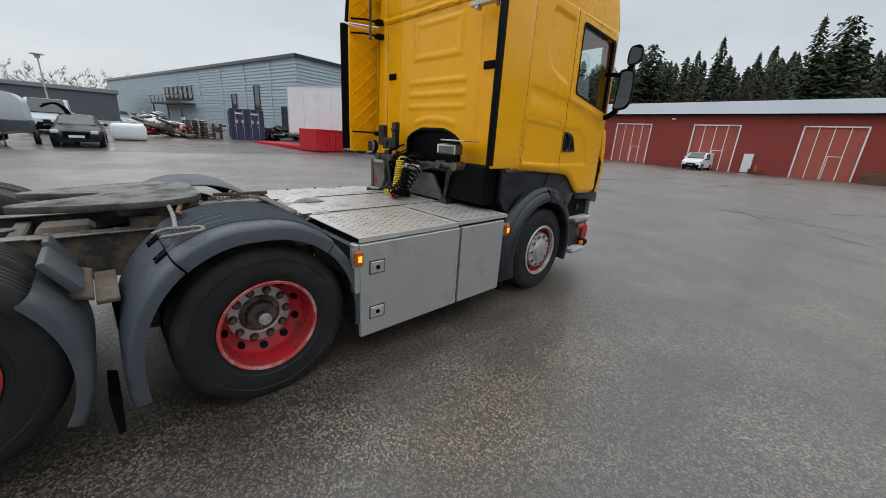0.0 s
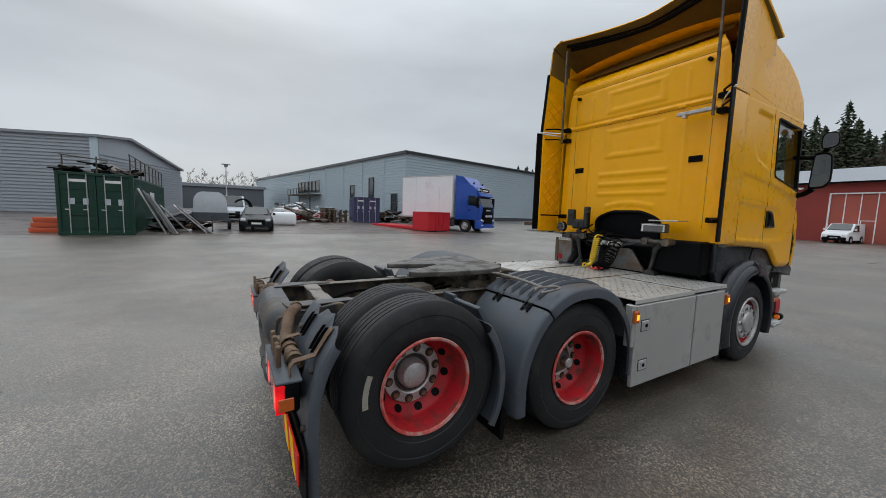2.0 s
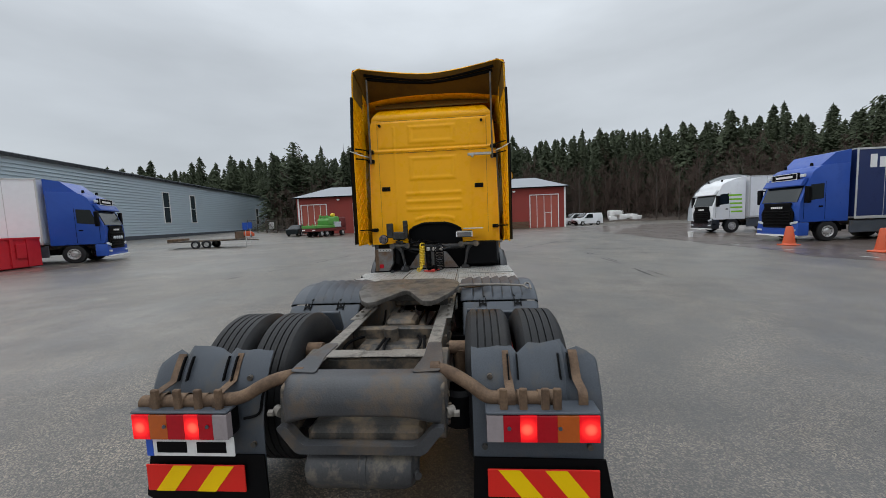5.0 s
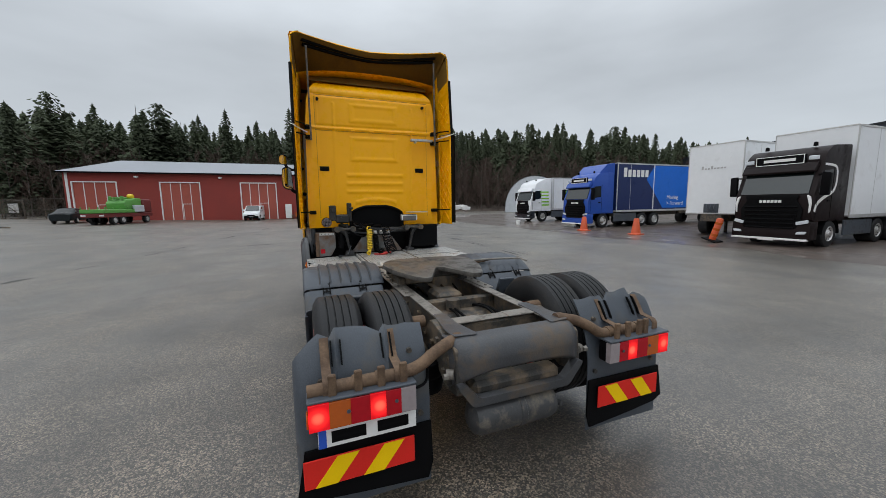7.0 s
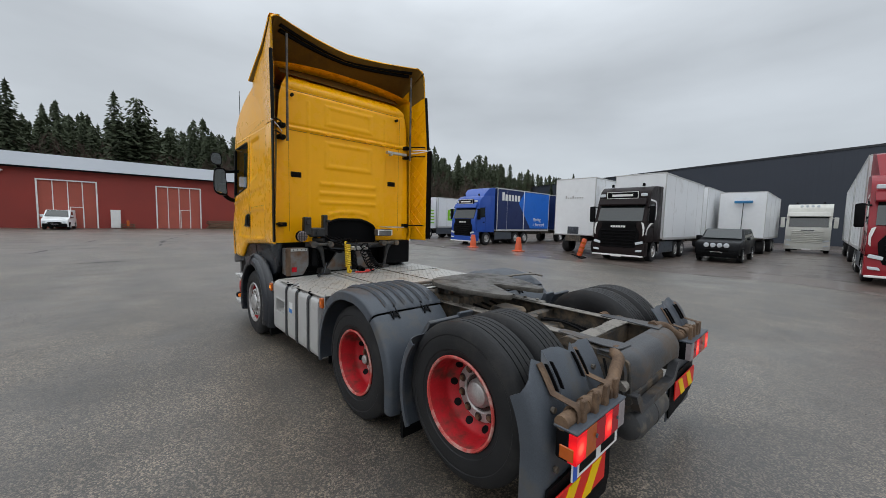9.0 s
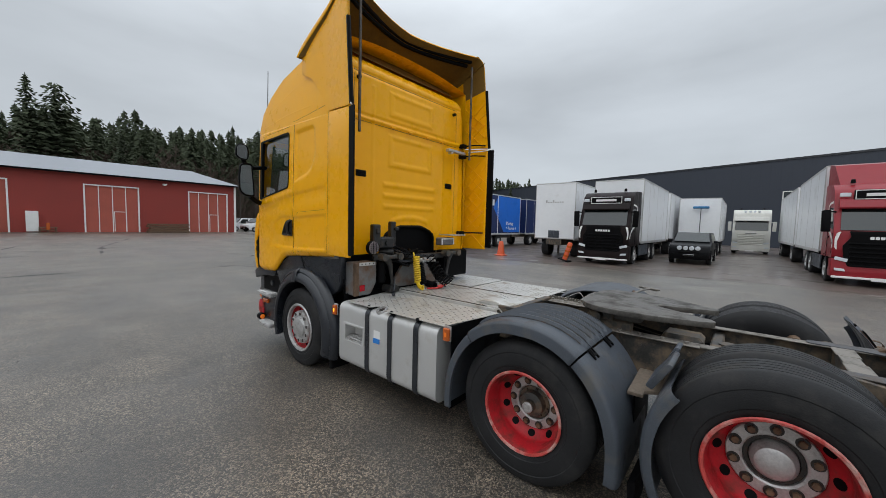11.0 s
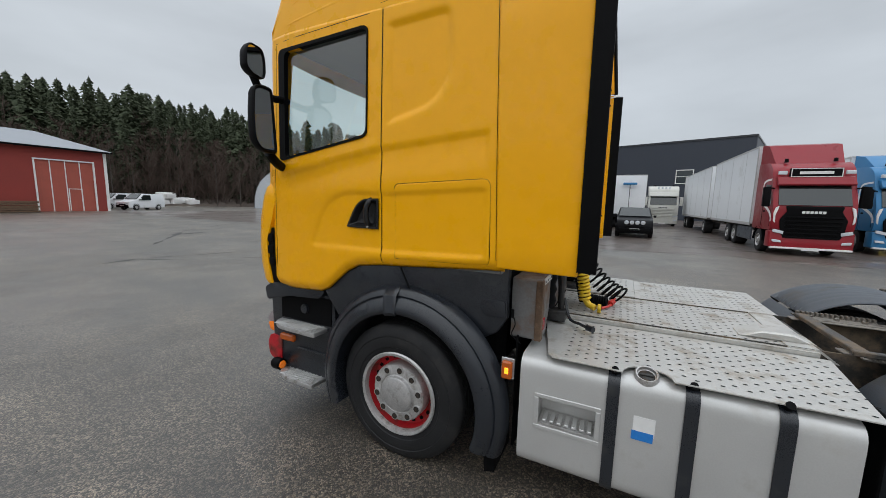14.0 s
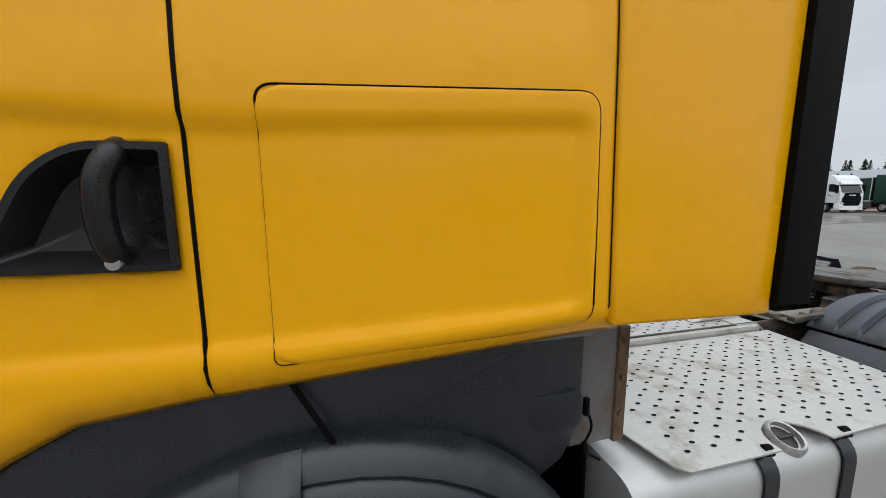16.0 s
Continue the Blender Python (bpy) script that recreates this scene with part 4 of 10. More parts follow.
def lit_lens(y, z):
    """Red lens, glowing where the bulb stands behind it."""
    m = material("lit_red_lens", (0.5, 0.006, 0.012), 0.2, var=0.15, grain=40, bump=0.2, spec=0.25)
    n, l = m.node_tree.nodes, m.node_tree.links
    tc = n.new("ShaderNodeTexCoord")
    ds = n.new("ShaderNodeVectorMath")
    ds.operation = 'DISTANCE'
    ds.inputs[1].default_value = (-2.21, y, z)
    l.new(tc.outputs["Object"], ds.inputs[0])
    fall = n.new("ShaderNodeMapRange")
    fall.interpolation_type = 'SMOOTHERSTEP'
    fall.inputs["From Min"].default_value, fall.inputs["From Max"].default_value = 0.0, 0.075
    fall.inputs["To Min"].default_value, fall.inputs["To Max"].default_value = 1.0, 0.0
    l.new(ds.outputs["Value"], fall.inputs["Value"])
    ramp = n.new("ShaderNodeValToRGB")
    ramp.color_ramp.elements[0].position, ramp.color_ramp.elements[0].color = 0.0, (0.42, 0.003, 0.006, 1)
    ramp.color_ramp.elements[1].position, ramp.color_ramp.elements[1].color = 1.0, (1.7, 0.16, 0.09, 1)
    mid = ramp.color_ramp.elements.new(0.6)
    mid.color = (1.3, 0.03, 0.025, 1)
    l.new(fall.outputs[0], ramp.inputs[0])
    b = n["Principled BSDF"]
    l.new(ramp.outputs[0], b.inputs["Emission Color"])
    b.inputs["Emission Strength"].default_value = 1.0
    return m


# -- mudguards --
def arc_guard(cx, cz, rx, rz, a0, a1, y0, y1, lip, n=22, ribs=True, shoulder=0.0):
    """A bent mudguard with a turned-down outer lip and stepped ribs over the top."""
    bm = BM()
    s = 1 if y1 > y0 else -1
    ys, ups = [y0, y0 + s * 0.015], [-0.01, 0.0]
    if ribs:
        k = 6
        for i in range(k):
            a = y0 + (y1 - y0) * (0.05 + 0.76 * i / k)
            w = (y1 - y0) * 0.76 / k
            ys += [a, a + w * 0.45, a + w * 0.84, a + w * 0.96]
            ups += [0.0, 0.018, 0.026, 0.0]
    ys += [y1 - s * 0.075, y1 - s * 0.03, y1 - s * 0.01, y1]
    ups += [0.0, -0.006, -0.016, -0.032]
    rows = []
    for i in range(n + 1):
        t = i / n
        a = radians(a0 + (a1 - a0) * t)
        fade = min(1.0, t / 0.06, (1 - t) / 0.06) if ribs else 1.0
        swell = shoulder * abs(math.sin(2 * a))
        row = []
        for y, up in zip(ys, ups):
            q = swell + (up * fade if up > 0 else up)
            row.append((cx + (rx + q) * math.cos(a), y, cz + (rz + q) * math.sin(a)))
        for q, e in ((swell - lip, 0.004), (swell - lip, -0.02)):
            row.append((cx + (rx + q) * math.cos(a), y1 + s * e, cz + (rz + q) * math.sin(a)))
        rows.append(row)
    loft(bm, rows)
    return bm


def solid(ob, t=0.01, centre=None):
    """Thickness laid on the inner side; centre tells where inside is."""
    if centre is not None:
        if sum((p.center - Vector(centre)).dot(p.normal) * p.area for p in ob.data.polygons) < 0:
            ob.data.flip_normals()
    md = ob.modifiers.new("solidify", 'SOLIDIFY')
    md.thickness, md.offset = t, -1.0
    wn = ob.modifiers.new("weighted_normals", 'WEIGHTED_NORMAL')
    wn.mode, wn.weight, wn.keep_sharp = 'FACE_AREA', 80, True
    return ob


for s in (1, -1):
    g = solid(tp("drive_mudguard", arc_guard(-0.03, 0.42, 0.69, 0.76, 50, 126, s * 0.5, s * 1.265, 0.095, 30, shoulder=0.022), GREY_MUD, "ribbed grey plastic mudguard over the drive wheels", smooth=40), 0.01, (-0.03, s * 0.88, 0.42))
    # dark line along each rib, painting the shade of its step face
    for i in range(6):
        y = 0.5 + 0.765 * (0.05 + 0.76 * (i + 0.97) / 6)
        bm = BM()
        tube(bm, [(-0.03 + (0.692 + 0.022 * abs(math.sin(2 * a))) * math.cos(a), s * y, 0.42 + (0.762 + 0.022 * abs(math.sin(2 * a))) * math.sin(a)) for a in [radians(54 + 68 * k / 20) for k in range(21)]], 0.0045, 6)
        tp("rib_groove", bm, GRIME_NUT, "dark line painting the shade beside a rib step", g)
    for a0, a1 in ((-6, 49), (127, 190)):
        solid(tp("guard_end", arc_guard(-0.03, 0.42, 0.682, 0.752, a0, a1, s * 0.52, s * 1.26, 0.08, 14, False, shoulder=0.018), GREY_MUD, "", g, smooth=40))
    for y in (0.72, 1.06):
        bm = BM()

        def strap(ya, yb, a0, a1, up):
            loft(bm, [[(-0.03 + (0.7 + u_) * math.cos(radians(a)), s * yy, 0.42 + (0.768 + u_) * math.sin(radians(a))) for yy, u_ in ((ya, 0.0), (ya, up), (yb, up), (yb, 0.0))] for a in (a0, (a0 + a1) / 2, a1)])
        strap(y - 0.036, y - 0.026, 121, 132, 0.014)
        strap(y + 0.026, y + 0.036, 121, 132, 0.014)
        strap(y - 0.027, y + 0.027, 122, 123.5, 0.016)
        strap(y - 0.027, y + 0.027, 129, 130.5, 0.016)
        strap(y - 0.01, y + 0.01, 123, 130, 0.012)
        tp("latch", bm, BLACK, "black rubber strap latch", g)
    # quarter guard ahead of the lifted wheels
    tag = solid(tp("tag_mudguard", arc_guard(XT, 0.6, 0.58, 0.62, -30, 39, s * 0.62, s * 1.26, 0.07, 16, False), GREY_MUD, "short grey guard ahead of the rear wheels", smooth=40))
    for y0, y1, up, pts in ((0.74, 1.05, 0.02, [(-0.8, 0.89), (-0.915, 1.055), (-0.945, 1.04), (-0.84, 0.87)]), (0.57, 0.73, 0.0, [(-0.81, 0.91), (-0.89, 1.085), (-0.92, 1.08), (-0.86, 0.89)])):
        bm = BM()
        prism(bm, fillet([(x + up, z + up * 0.6) for x, z in pts], 0.014, 3), "y", s * y0, s * y1, 0.006, 2)
        tp("guard_panel", bm, GREY_MUD, "tilted grey upper guard panel", tag)
    bm = BM()
    prism(bm, fillet([(-0.745, 0.34), (-0.755, 0.13), (-0.785, 0.13), (-0.79, 0.36)], 0.008), "y", s * 0.9, s * 1.19)
    tp("mud_flap", bm, BLACK, "black rubber flap")
    # muddy tray between the guards
    tray = None
    for k, (x0, x1) in enumerate(((-0.76, -0.665), (-0.86, -0.763))):
        bm = BM()
        prism(bm, [(s * 0.58, 0.84), (s * 0.95, 0.795), (s * 0.95, 0.77), (s * 0.58, 0.815)], "x", x0, x1, 0.006, 2)
        for v in bm.verts:
            v.co.z += 0.03 * k * (-0.67 - v.co.x) / 0.1
        tray = tp("axle_tray" if k == 0 else "tray_board", bm, MUD_RUST, "mud-covered brown steel tray" if k == 0 else "", tray)
    # rear guard behind the lifted wheels
    bm = BM()
    rows = []
    for k in range(21):
        t = k / 20
        row = []

        def face(y, lip=0.0, rib=0.0, torn=0.0):
            zt = 1.125 - 0.11 * max(0.0, (y - 1.1) / 0.24) ** 2 + torn
            z = zt - (zt - 0.17) * t
            x = guard_x(z)
            nx, nz = (XT - x) / 0.7, min(0.0, ZT - z) / 0.7
            return (x + (lip - rib) * nx, s * y, z + (lip - rib) * nz)
        for y in (0.6, 0.64, 0.7, 0.75, 0.8, 0.83, 0.86, 0.93, 1.0, 1.08, 1.11, 1.14, 1.2, 1.25, 1.29):
            rib = 0.018 if y in (0.83, 1.11) and t < 0.45 else 0.003 * math.sin(9 * y + 3 * t)
            row.append(face(y, 0.0, rib, 0.012 * math.sin(7 * y) + 0.005 * math.sin(37 * y + s) - (0.035 if y in (0.86, 1.14) else 0.0)))
        row += [face(1.318, 0.02), face(1.338, 0.05), face(1.342, 0.12)] if s > 0 else [face(1.3, 0.015), face(1.306, 0.03), face(1.307, 0.05)]
        rows.append(row)
    loft(bm, rows)
    rear_guard = solid(tp("rear_mudguard", bm, GREY_MUD, "bent grey rear mudguard with torn upper edge", smooth=40), 0.008)
    for y in (0.83, 1.11):
        for d_ in (-0.03, 0.022):
            bm = BM()
            rows = []
            for z in (1.09, 1.05, 1.01, 0.97):
                xg = guard_x(z) - 0.03
                rows.append([(xg + q, s * (y + d_ + e), z) for q, e in ((0.02, 0), (0, 0), (0, 0.008), (0.02, 0.008))])
            loft(bm, rows)
            tp("clip", bm, BLACK, "", rear_guard)
    for y, z in ((0.7, 0.98), (1.2, 0.9), (1.22, 0.62), (0.66, 0.62)):
        bm = BM()
        xg = guard_x(z)
        cyl(bm, (xg - 0.02, s * y, z), (xg, s * y, z), 0.016, 8)
        tp("guard_bolt", bm, FRAME_METAL, "", rear_guard)
    bm = BM()
    prism(bm, [(0.6, 0.56), (1.3, 0.55), (1.345, 0.3), (1.28, 0.26), (1.0, 0.24), (0.62, 0.2), (0.59, 0.3)], "x", -2.102, -2.09)
    for v in bm.verts:
        v.co.x += 0.006 * math.sin(11 * v.co.y)
        v.co.y *= s
    tp("rear_flap", bm, BLACK, "black rubber flap with worn lower edge", rear_guard)
    # pipes and lamp carriers
    bm = BM()
    if s > 0:
        pts = [(-2.02, 0.42, 1.0), (-2.08, 0.5, 1.0), (-2.1, 0.58, 0.97), (-2.12, 0.68, 0.92), (-2.13, 0.8, 0.905), (-2.13, 1.0, 0.9), (-2.13, 1.27, 0.895)]
    else:
        pts = [(-2.0, -0.42, 1.02), (-2.05, -0.5, 1.01), (-2.08, -0.6, 0.96), (-2.1, -0.68, 0.91), (-2.1, -0.78, 0.9), (-2.1, -1.04, 0.9)]
    tube(bm, curve_pts(pts, 5), 0.036, 14)
    cyl(bm, pts[0], tuple(Vector(pts[0]) + Vector((0.0, -s * 0.05, 0))), 0.042)
    pipe = tp("lamp_pipe", bm, RUST, "rust-brown bent carrier pipe")
    for y in ((0.78, 0.9, 1.02, 1.15) if s > 0 else (0.76, 0.86, 0.97, 1.03)):
        bm = BM()
        box(bm, (-2.19, s * y - 0.02, 0.84), (-2.165, s * y + 0.02, 0.99), 0.005)
        lathe(bm, [(0.044, -0.024), (0.044, 0.024), (0.036, 0.024)], (pts[-1][0], s * y, 0.9), "y", 14)
        tp("pipe_clamp", bm, RUST, "", pipe)
    for y in (0.8, 1.17):
        bm = BM()
        px_ = pts[-1][0] - 0.044
        loft(bm, [[(x, s * (y - 0.024), z), (x, s * (y + 0.024), z)] for x, z in ((guard_x(1.1) - 0.01, 1.1), (guard_x(1.06) - 0.012, 1.06), (guard_x(1.02) - 0.012, 1.02), (guard_x(0.97) - 0.016, 0.97), (px_ + 0.02, 0.955), (px_, 0.93), (px_, 0.9), (px_, 0.8))])
        solid(tp("strap", bm, RUST, "rusty flat strap", pipe), 0.006)
    # rear lamp
    y0, y1 = (0.72, 1.27) if s > 0 else (0.67, 1.23)
    bm = BM()
    box(bm, (-2.19, y0, 0.715), (-2.1, y1, 0.87), 0.018, 2)
    lamp = tp("rear_lamp", bm, BLACK, "wide red and amber rear lamp, lit", m=None if s > 0 else Matrix.Scale(-1, 4, (0, 1, 0)))
    w = y1 - y0
    inner_bulb, outer_bulb = lit_lens(y0 + 0.36 * w, 0.79), lit_lens(y0 + 0.92 * w, 0.79)
    cuts = [(0.0, 0.15, LAMP_CLEAR), (0.15, 0.3, LAMP_RED_OFF), (0.3, 0.45, inner_bulb), (0.45, 0.63, LAMP_RED_OFF), (0.63, 0.82, LAMP_AMBER), (0.82, 1.0, outer_bulb)]
    for a, b, mat in cuts:
        bm = BM()
        box(bm, (-2.212, y0 + a * w, 0.722), (-2.17, y0 + b * w, 0.862), 0.0015, 1)
        tp("lens", bm, mat, "", lamp)
    bm = BM()
    box(bm, (-2.2, y1 + 0.0005, 0.735), (-2.13, y1 + 0.01, 0.8), 0.004)
    tp("side_lens", bm, LAMP_AMBER, "amber side lens", lamp)
    bm = BM()
    for k in range(2):
        cyl(bm, (-2.216, y0 + (0.2 + 0.45 * k) * (y1 - y0), 0.8), (-2.222, y0 + (0.2 + 0.45 * k) * (y1 - y0), 0.8), 0.01, 8)
    box(bm, (-2.214, y0 - 0.004, 0.866), (-2.09, y1 + 0.004, 0.882), 0.005)
    tp("lamp_hood", bm, GREY_MUD, "", lamp)
    bm = BM()
    tube(bm, curve_pts([(-2.1, s * 0.7, 0.78), (-2.08, s * 0.62, 0.8), (-2.06, s * 0.6, 0.9), (-2.02, s * 0.57, 1.0)]), 0.008, 6)
    tp("lamp_cable", bm, BLACK, "", lamp)
    # hazard board
    c0, c1 = (0.71, 1.31) if s > 0 else (0.67, 1.26)
    bm = BM()
    box(bm, (-2.122, c0, 0.35), (-2.112, c1, 0.51), 0.003)
    YB = material("reflective_yellow", (0.95, 0.6, 0.004), 0.4, var=0.08, grain=200, bump=0.05, spec=0.15) if s > 0 else bpy.data.materials["reflective_yellow"]
    RB = material("reflective_red", (0.72, 0.028, 0.02), 0.4, var=0.08, grain=200, bump=0.05, spec=0.15) if s > 0 else bpy.data.materials["reflective_red"]
    board = tp("hazard_board", bm, RB, "red and yellow striped hazard board", m=None if s > 0 else Matrix.Scale(-1, 4, (0, 1, 0)))
    w = (c1 - c0)
    for k in range(2):
        bm = BM()
        a = c0 + w * (0.3 + 0.42 * k)
        sl = -0.12
        pts = [(a, 0.353), (a + 0.115, 0.353), (a + 0.115 + sl, 0.507), (a + sl, 0.507)]
        prism(bm, pts, "x", -2.1255, -2.1225)
        tp("stripe", bm, YB, "", board, smooth=0)

# unlocking rod laid over one drive guard, with its hooked end
bm = BM()
tube(bm, curve_pts([(-0.33, -0.42, 1.15), (-0.35, -0.52, 1.185), (-0.37, -0.85, 1.19), (-0.4, -1.14, 1.178)], 4), 0.012, 8)
rod = tp("unlocking_rod", bm, DUSTY, "pale worn rod laid over the mudguard")
bm = BM()
tube(bm, curve_pts([(-0.5, -1.16, 1.17), (-0.44, -1.13, 1.18), (-0.38, -1.14, 1.18), (-0.3, -1.17, 1.185), (-0.29, -1.2, 1.175), (-0.36, -1.2, 1.165), (-0.47, -1.19, 1.155)], 4), 0.009, 8)
tp("rod_hook", bm, DUSTY, "", rod)

# number plate with plain bars
bm = BM()
box(bm, (-2.18, 0.715, 0.605), (-2.17, 1.23, 0.715), 0.003)
plate = tp("number_plate", bm, WHITE_TRIM, "white number plate with blue edge strip")
bm = BM()
box(bm, (-2.183, 1.19, 0.608), (-2.1805, 1.228, 0.712))
tp("blue_strip", bm, material("plate_blue", (0.02, 0.09, 0.5), 0.4, var=0.05, bump=0.0), "", plate, smooth=0)
bm = BM()
for a, b in ((0.99, 1.165), (0.76, 0.93)):
    box(bm, (-2.183, a, 0.628), (-2.1805, b, 0.69))
tp("dark_bar", bm, BLACK, "", plate, smooth=0)

# -- deck plates --
ZK = 1.0


def deck(name, x0, x1, y0, y1, z, cut=None, label="", skew=0.0):
    bm = BM()
    out = [(x0, y0), (x1 + skew, y0), (x1, y1), (x0, y1)]
    if cut:
        cx, cy, r = cut
        arc = [(cx + r * math.cos(a), cy + r * math.sin(a)) for a in [math.pi * 2 - math.pi * k / 10 for k in range(11)]]
        out = [(x0, y0), (x1 + skew, y0), (x1, y1 - 0.03), (x1 - 0.03, y1)] + [p for p in arc] + [(x0 + 0.1, y1 - 0.02)]
    prism(bm, out, "z", z - 0.006, z)
    d = tp(name, bm, CHECKER, label, smooth=0)
    for s_ in (y0, y1):
        if not cut or s_ == y0:
            bm = BM()
            box(bm, (x0, s_ - 0.006 if s_ > y0 else s_, z - 0.035), (x1, s_ if s_ > y0 else s_ + 0.006, z - 0.0065))
            tp("deck_edge", bm, CHECKER, "", d, smooth=0)
    bm = BM()
    k = 0
    x = x0 + 0.07
    while x < x1 - 0.05:
        y = y0 + 0.06 + (0.03 if k % 2 else 0.0)
        while y < y1 - 0.05:
            if not cut or math.hypot(x - cut[0], y - cut[1]) > cut[2] + 0.03:
                bmesh.ops.create_circle(bm, cap_ends=True, segments=7, radius=0.0085, matrix=Matrix.Translation((x, y, z + 0.0012)) @ Matrix.Diagonal((1.35, 0.8, 1, 1)))
            y += 0.075
        x += 0.052
        k += 1
    h = tp("drain_hole", bm, BLACK, "", d, smooth=0)
    h["kind"] = "stuff"
    return d


deck("deck_plate", 0.62, 2.085, 0.44, 1.2, ZK - 0.015, cut=(1.585, 1.2, 0.115), skew=0.15, label="perforated aluminium deck plate over the tank")
deck("deck_plate", 0.66, 2.2, -0.42, 0.425, ZK + 0.012, label="perforated aluminium deck plate between the rails")
deck("deck_plate", 0.6, 1.6, -1.265, -0.425, ZK + 0.01, label="perforated aluminium deck plate over the side lockers")
deck("deck_plate", 1.605, 2.3, -1.265, -0.425, ZK + 0.022, label="short raised aluminium deck plate")
bm = BM()
for y0, y1 in ((-0.42, 0.4),):
    prism(bm, fillet([(0.58, ZK - 0.05), (0.66, ZK + 0.012), (0.8, ZK + 0.012), (0.8, ZK + 0.02), (0.65, ZK + 0.02), (0.56, ZK - 0.05)], 0.006), "y", y0, y1)
tp("deck_lip", bm, CHECKER, "bent aluminium lip of the deck")
bm = BM()
prism(bm, [(0.62, ZK + 0.013), (0.74, ZK + 0.065), (0.9, ZK + 0.065), (1.02, ZK + 0.013)], "y", 0.12, 0.3, 0.01, 1)
tp("deck_hump", bm, CHECKER, "raised channel in the deck")

# -- right side lockers --
for x0, x1, z0 in ((0.6, 1.605, 0.235), (1.635, 2.24, 0.235)):
    bm = BM()
    box(bm, (x0, -1.28, z0), (x1, -1.24, 0.965), 0.006, 1)
    p = tp("locker_door", bm, DULL_ALU, "smooth aluminium side locker door")
    if x0 < 1:
        for z in (0.78, 0.42):
            bm = BM()
            box(bm, (0.68, -1.288, z - 0.045), (0.8, -1.279, z + 0.045), 0.006)
            box(bm, (0.7, -1.291, z - 0.03), (0.78, -1.287, z + 0.03), 0.003)
            lk = tp("latch", bm, RIM_GREY, "recessed square latch", p)
            bm = BM()
            box(bm, (0.672, -1.2835, z - 0.053), (0.808, -1.279, z + 0.053), 0.002)
            tp("latch_edge", bm, GREY_PLASTIC, "", lk)
            bm = BM()
            cyl(bm, (0.74, -1.29, z), (0.74, -1.297, z), 0.016)
            tp("latch_knob", bm, BLACK, "", p)
bm = BM()
box(bm, (0.62, -1.235, 0.26), (2.22, -0.55, 0.93), 0.02)
tp("locker_body", bm, GREY_PLASTIC, "dark locker body behind the doors")
bm = BM()
box(bm, (0.56, -1.275, 0.6), (0.6, -1.2, 0.97), 0.006)
tp("locker_edge", bm, DULL_ALU)

# -- fuel tank --
bm = BM()
sec = fillet([(0.58, 0.27), (1.2, 0.27), (1.2, 0.955), (0.58, 0.955)], 0.09, 6)
prism(bm, sec, "x", 0.78, 1.81, 0.0)
prism(bm, sec, "x", 2.12, 2.235, 0.0)
pocket = []
for p in sec:
    pocket.append(p)
k_ = max(i for i, p in enumerate(sec) if p[0] > 1.19 and p[1] < 0.6)
pocket[k_ + 1:k_ + 1] = [(1.2, 0.555), (1.07, 0.575), (1.07, 0.715), (1.2, 0.725)]
prism(bm, pocket, "x", 1.81, 2.12, 0.0)
bmesh.ops.remove_doubles(bm, verts=bm.verts[:], dist=0.0005)
tank = tp("fuel_tank", bm, ALU, "large dull aluminium fuel tank with black straps", smooth=40)
for x in (1.735, 1.385, 1.03):
    bm = BM()
    o = fillet([(0.57, 0.26), (1.21, 0.26), (1.21, 0.965), (0.57, 0.965)], 0.095, 6)
    i = fillet([(0.585, 0.275), (1.195, 0.275), (1.195, 0.95), (0.585, 0.95)], 0.085, 6)
    A = [[bm.verts.new((x + d, *p)) for p in o] for d in (-0.03, 0.03)]
    n = len(o)
    for k in range(n):
        bm.faces.new((A[0][k], A[1][k], A[1][(k + 1) % n], A[0][(k + 1) % n]))
    st = solid(tp("tank_strap", bm, GREY_PLASTIC, "dark rubber-backed tank strap", tank, smooth=50), 0.006)
    bm = BM()
    cyl(bm, (x, 1.16, 0.96), (x, 1.19, 0.985), 0.018)
    tp("strap_bolt", bm, BLACK, "", tank)
CAP_AT = Matrix.Translation((1.585, 1.13, 0.95)) @ Matrix.Rotation(radians(-24), 4, "X")
bm = BM()
lathe(bm, [(0.062, -0.02), (0.06, 0.02), (0.053, 0.03), (0.047, 0.028), (0.045, 0.01), (0.03, 0.006), (0.0, 0.006)], (0, 0, 0), "z", 28)
cap = tp("fuel_cap", bm, RIM_GREY, "worn metal fuel neck with a sunk dark cap", tank, m=CAP_AT)
bm = BM()
lathe(bm, [(0.0, 0.014), (0.034, 0.013), (0.041, 0.008)], (0, 0, 0), "z", 24)
box(bm, (-0.034, -0.006, 0.012), (0.034, 0.006, 0.022), 0.003)
tp("cap_disc", bm, GRIME_NUT, "dark cap disc", cap)
# step pocket in the tank
bm = BM()
for lo_, hi_ in (((1.785, 1.199, 0.53), (2.145, 1.207, 0.555)), ((1.785, 1.199, 0.725), (2.145, 1.207, 0.75)), ((1.785, 1.199, 0.555), (1.812, 1.207, 0.725)), ((2.118, 1.199, 0.555), (2.145, 1.207, 0.725))):
    box(bm, lo_, hi_, 0.003)
step = tp("step_frame", bm, ALU, "raised frame of the step pocket", tank)
bm = BM()
prism(bm, [(1.075, 0.577), (1.2, 0.558), (1.2, 0.57), (1.075, 0.59)], "x", 1.815, 2.115)
tr_ = tp("step_tread", bm, RIM_GREY, "toothed step tread", tank)
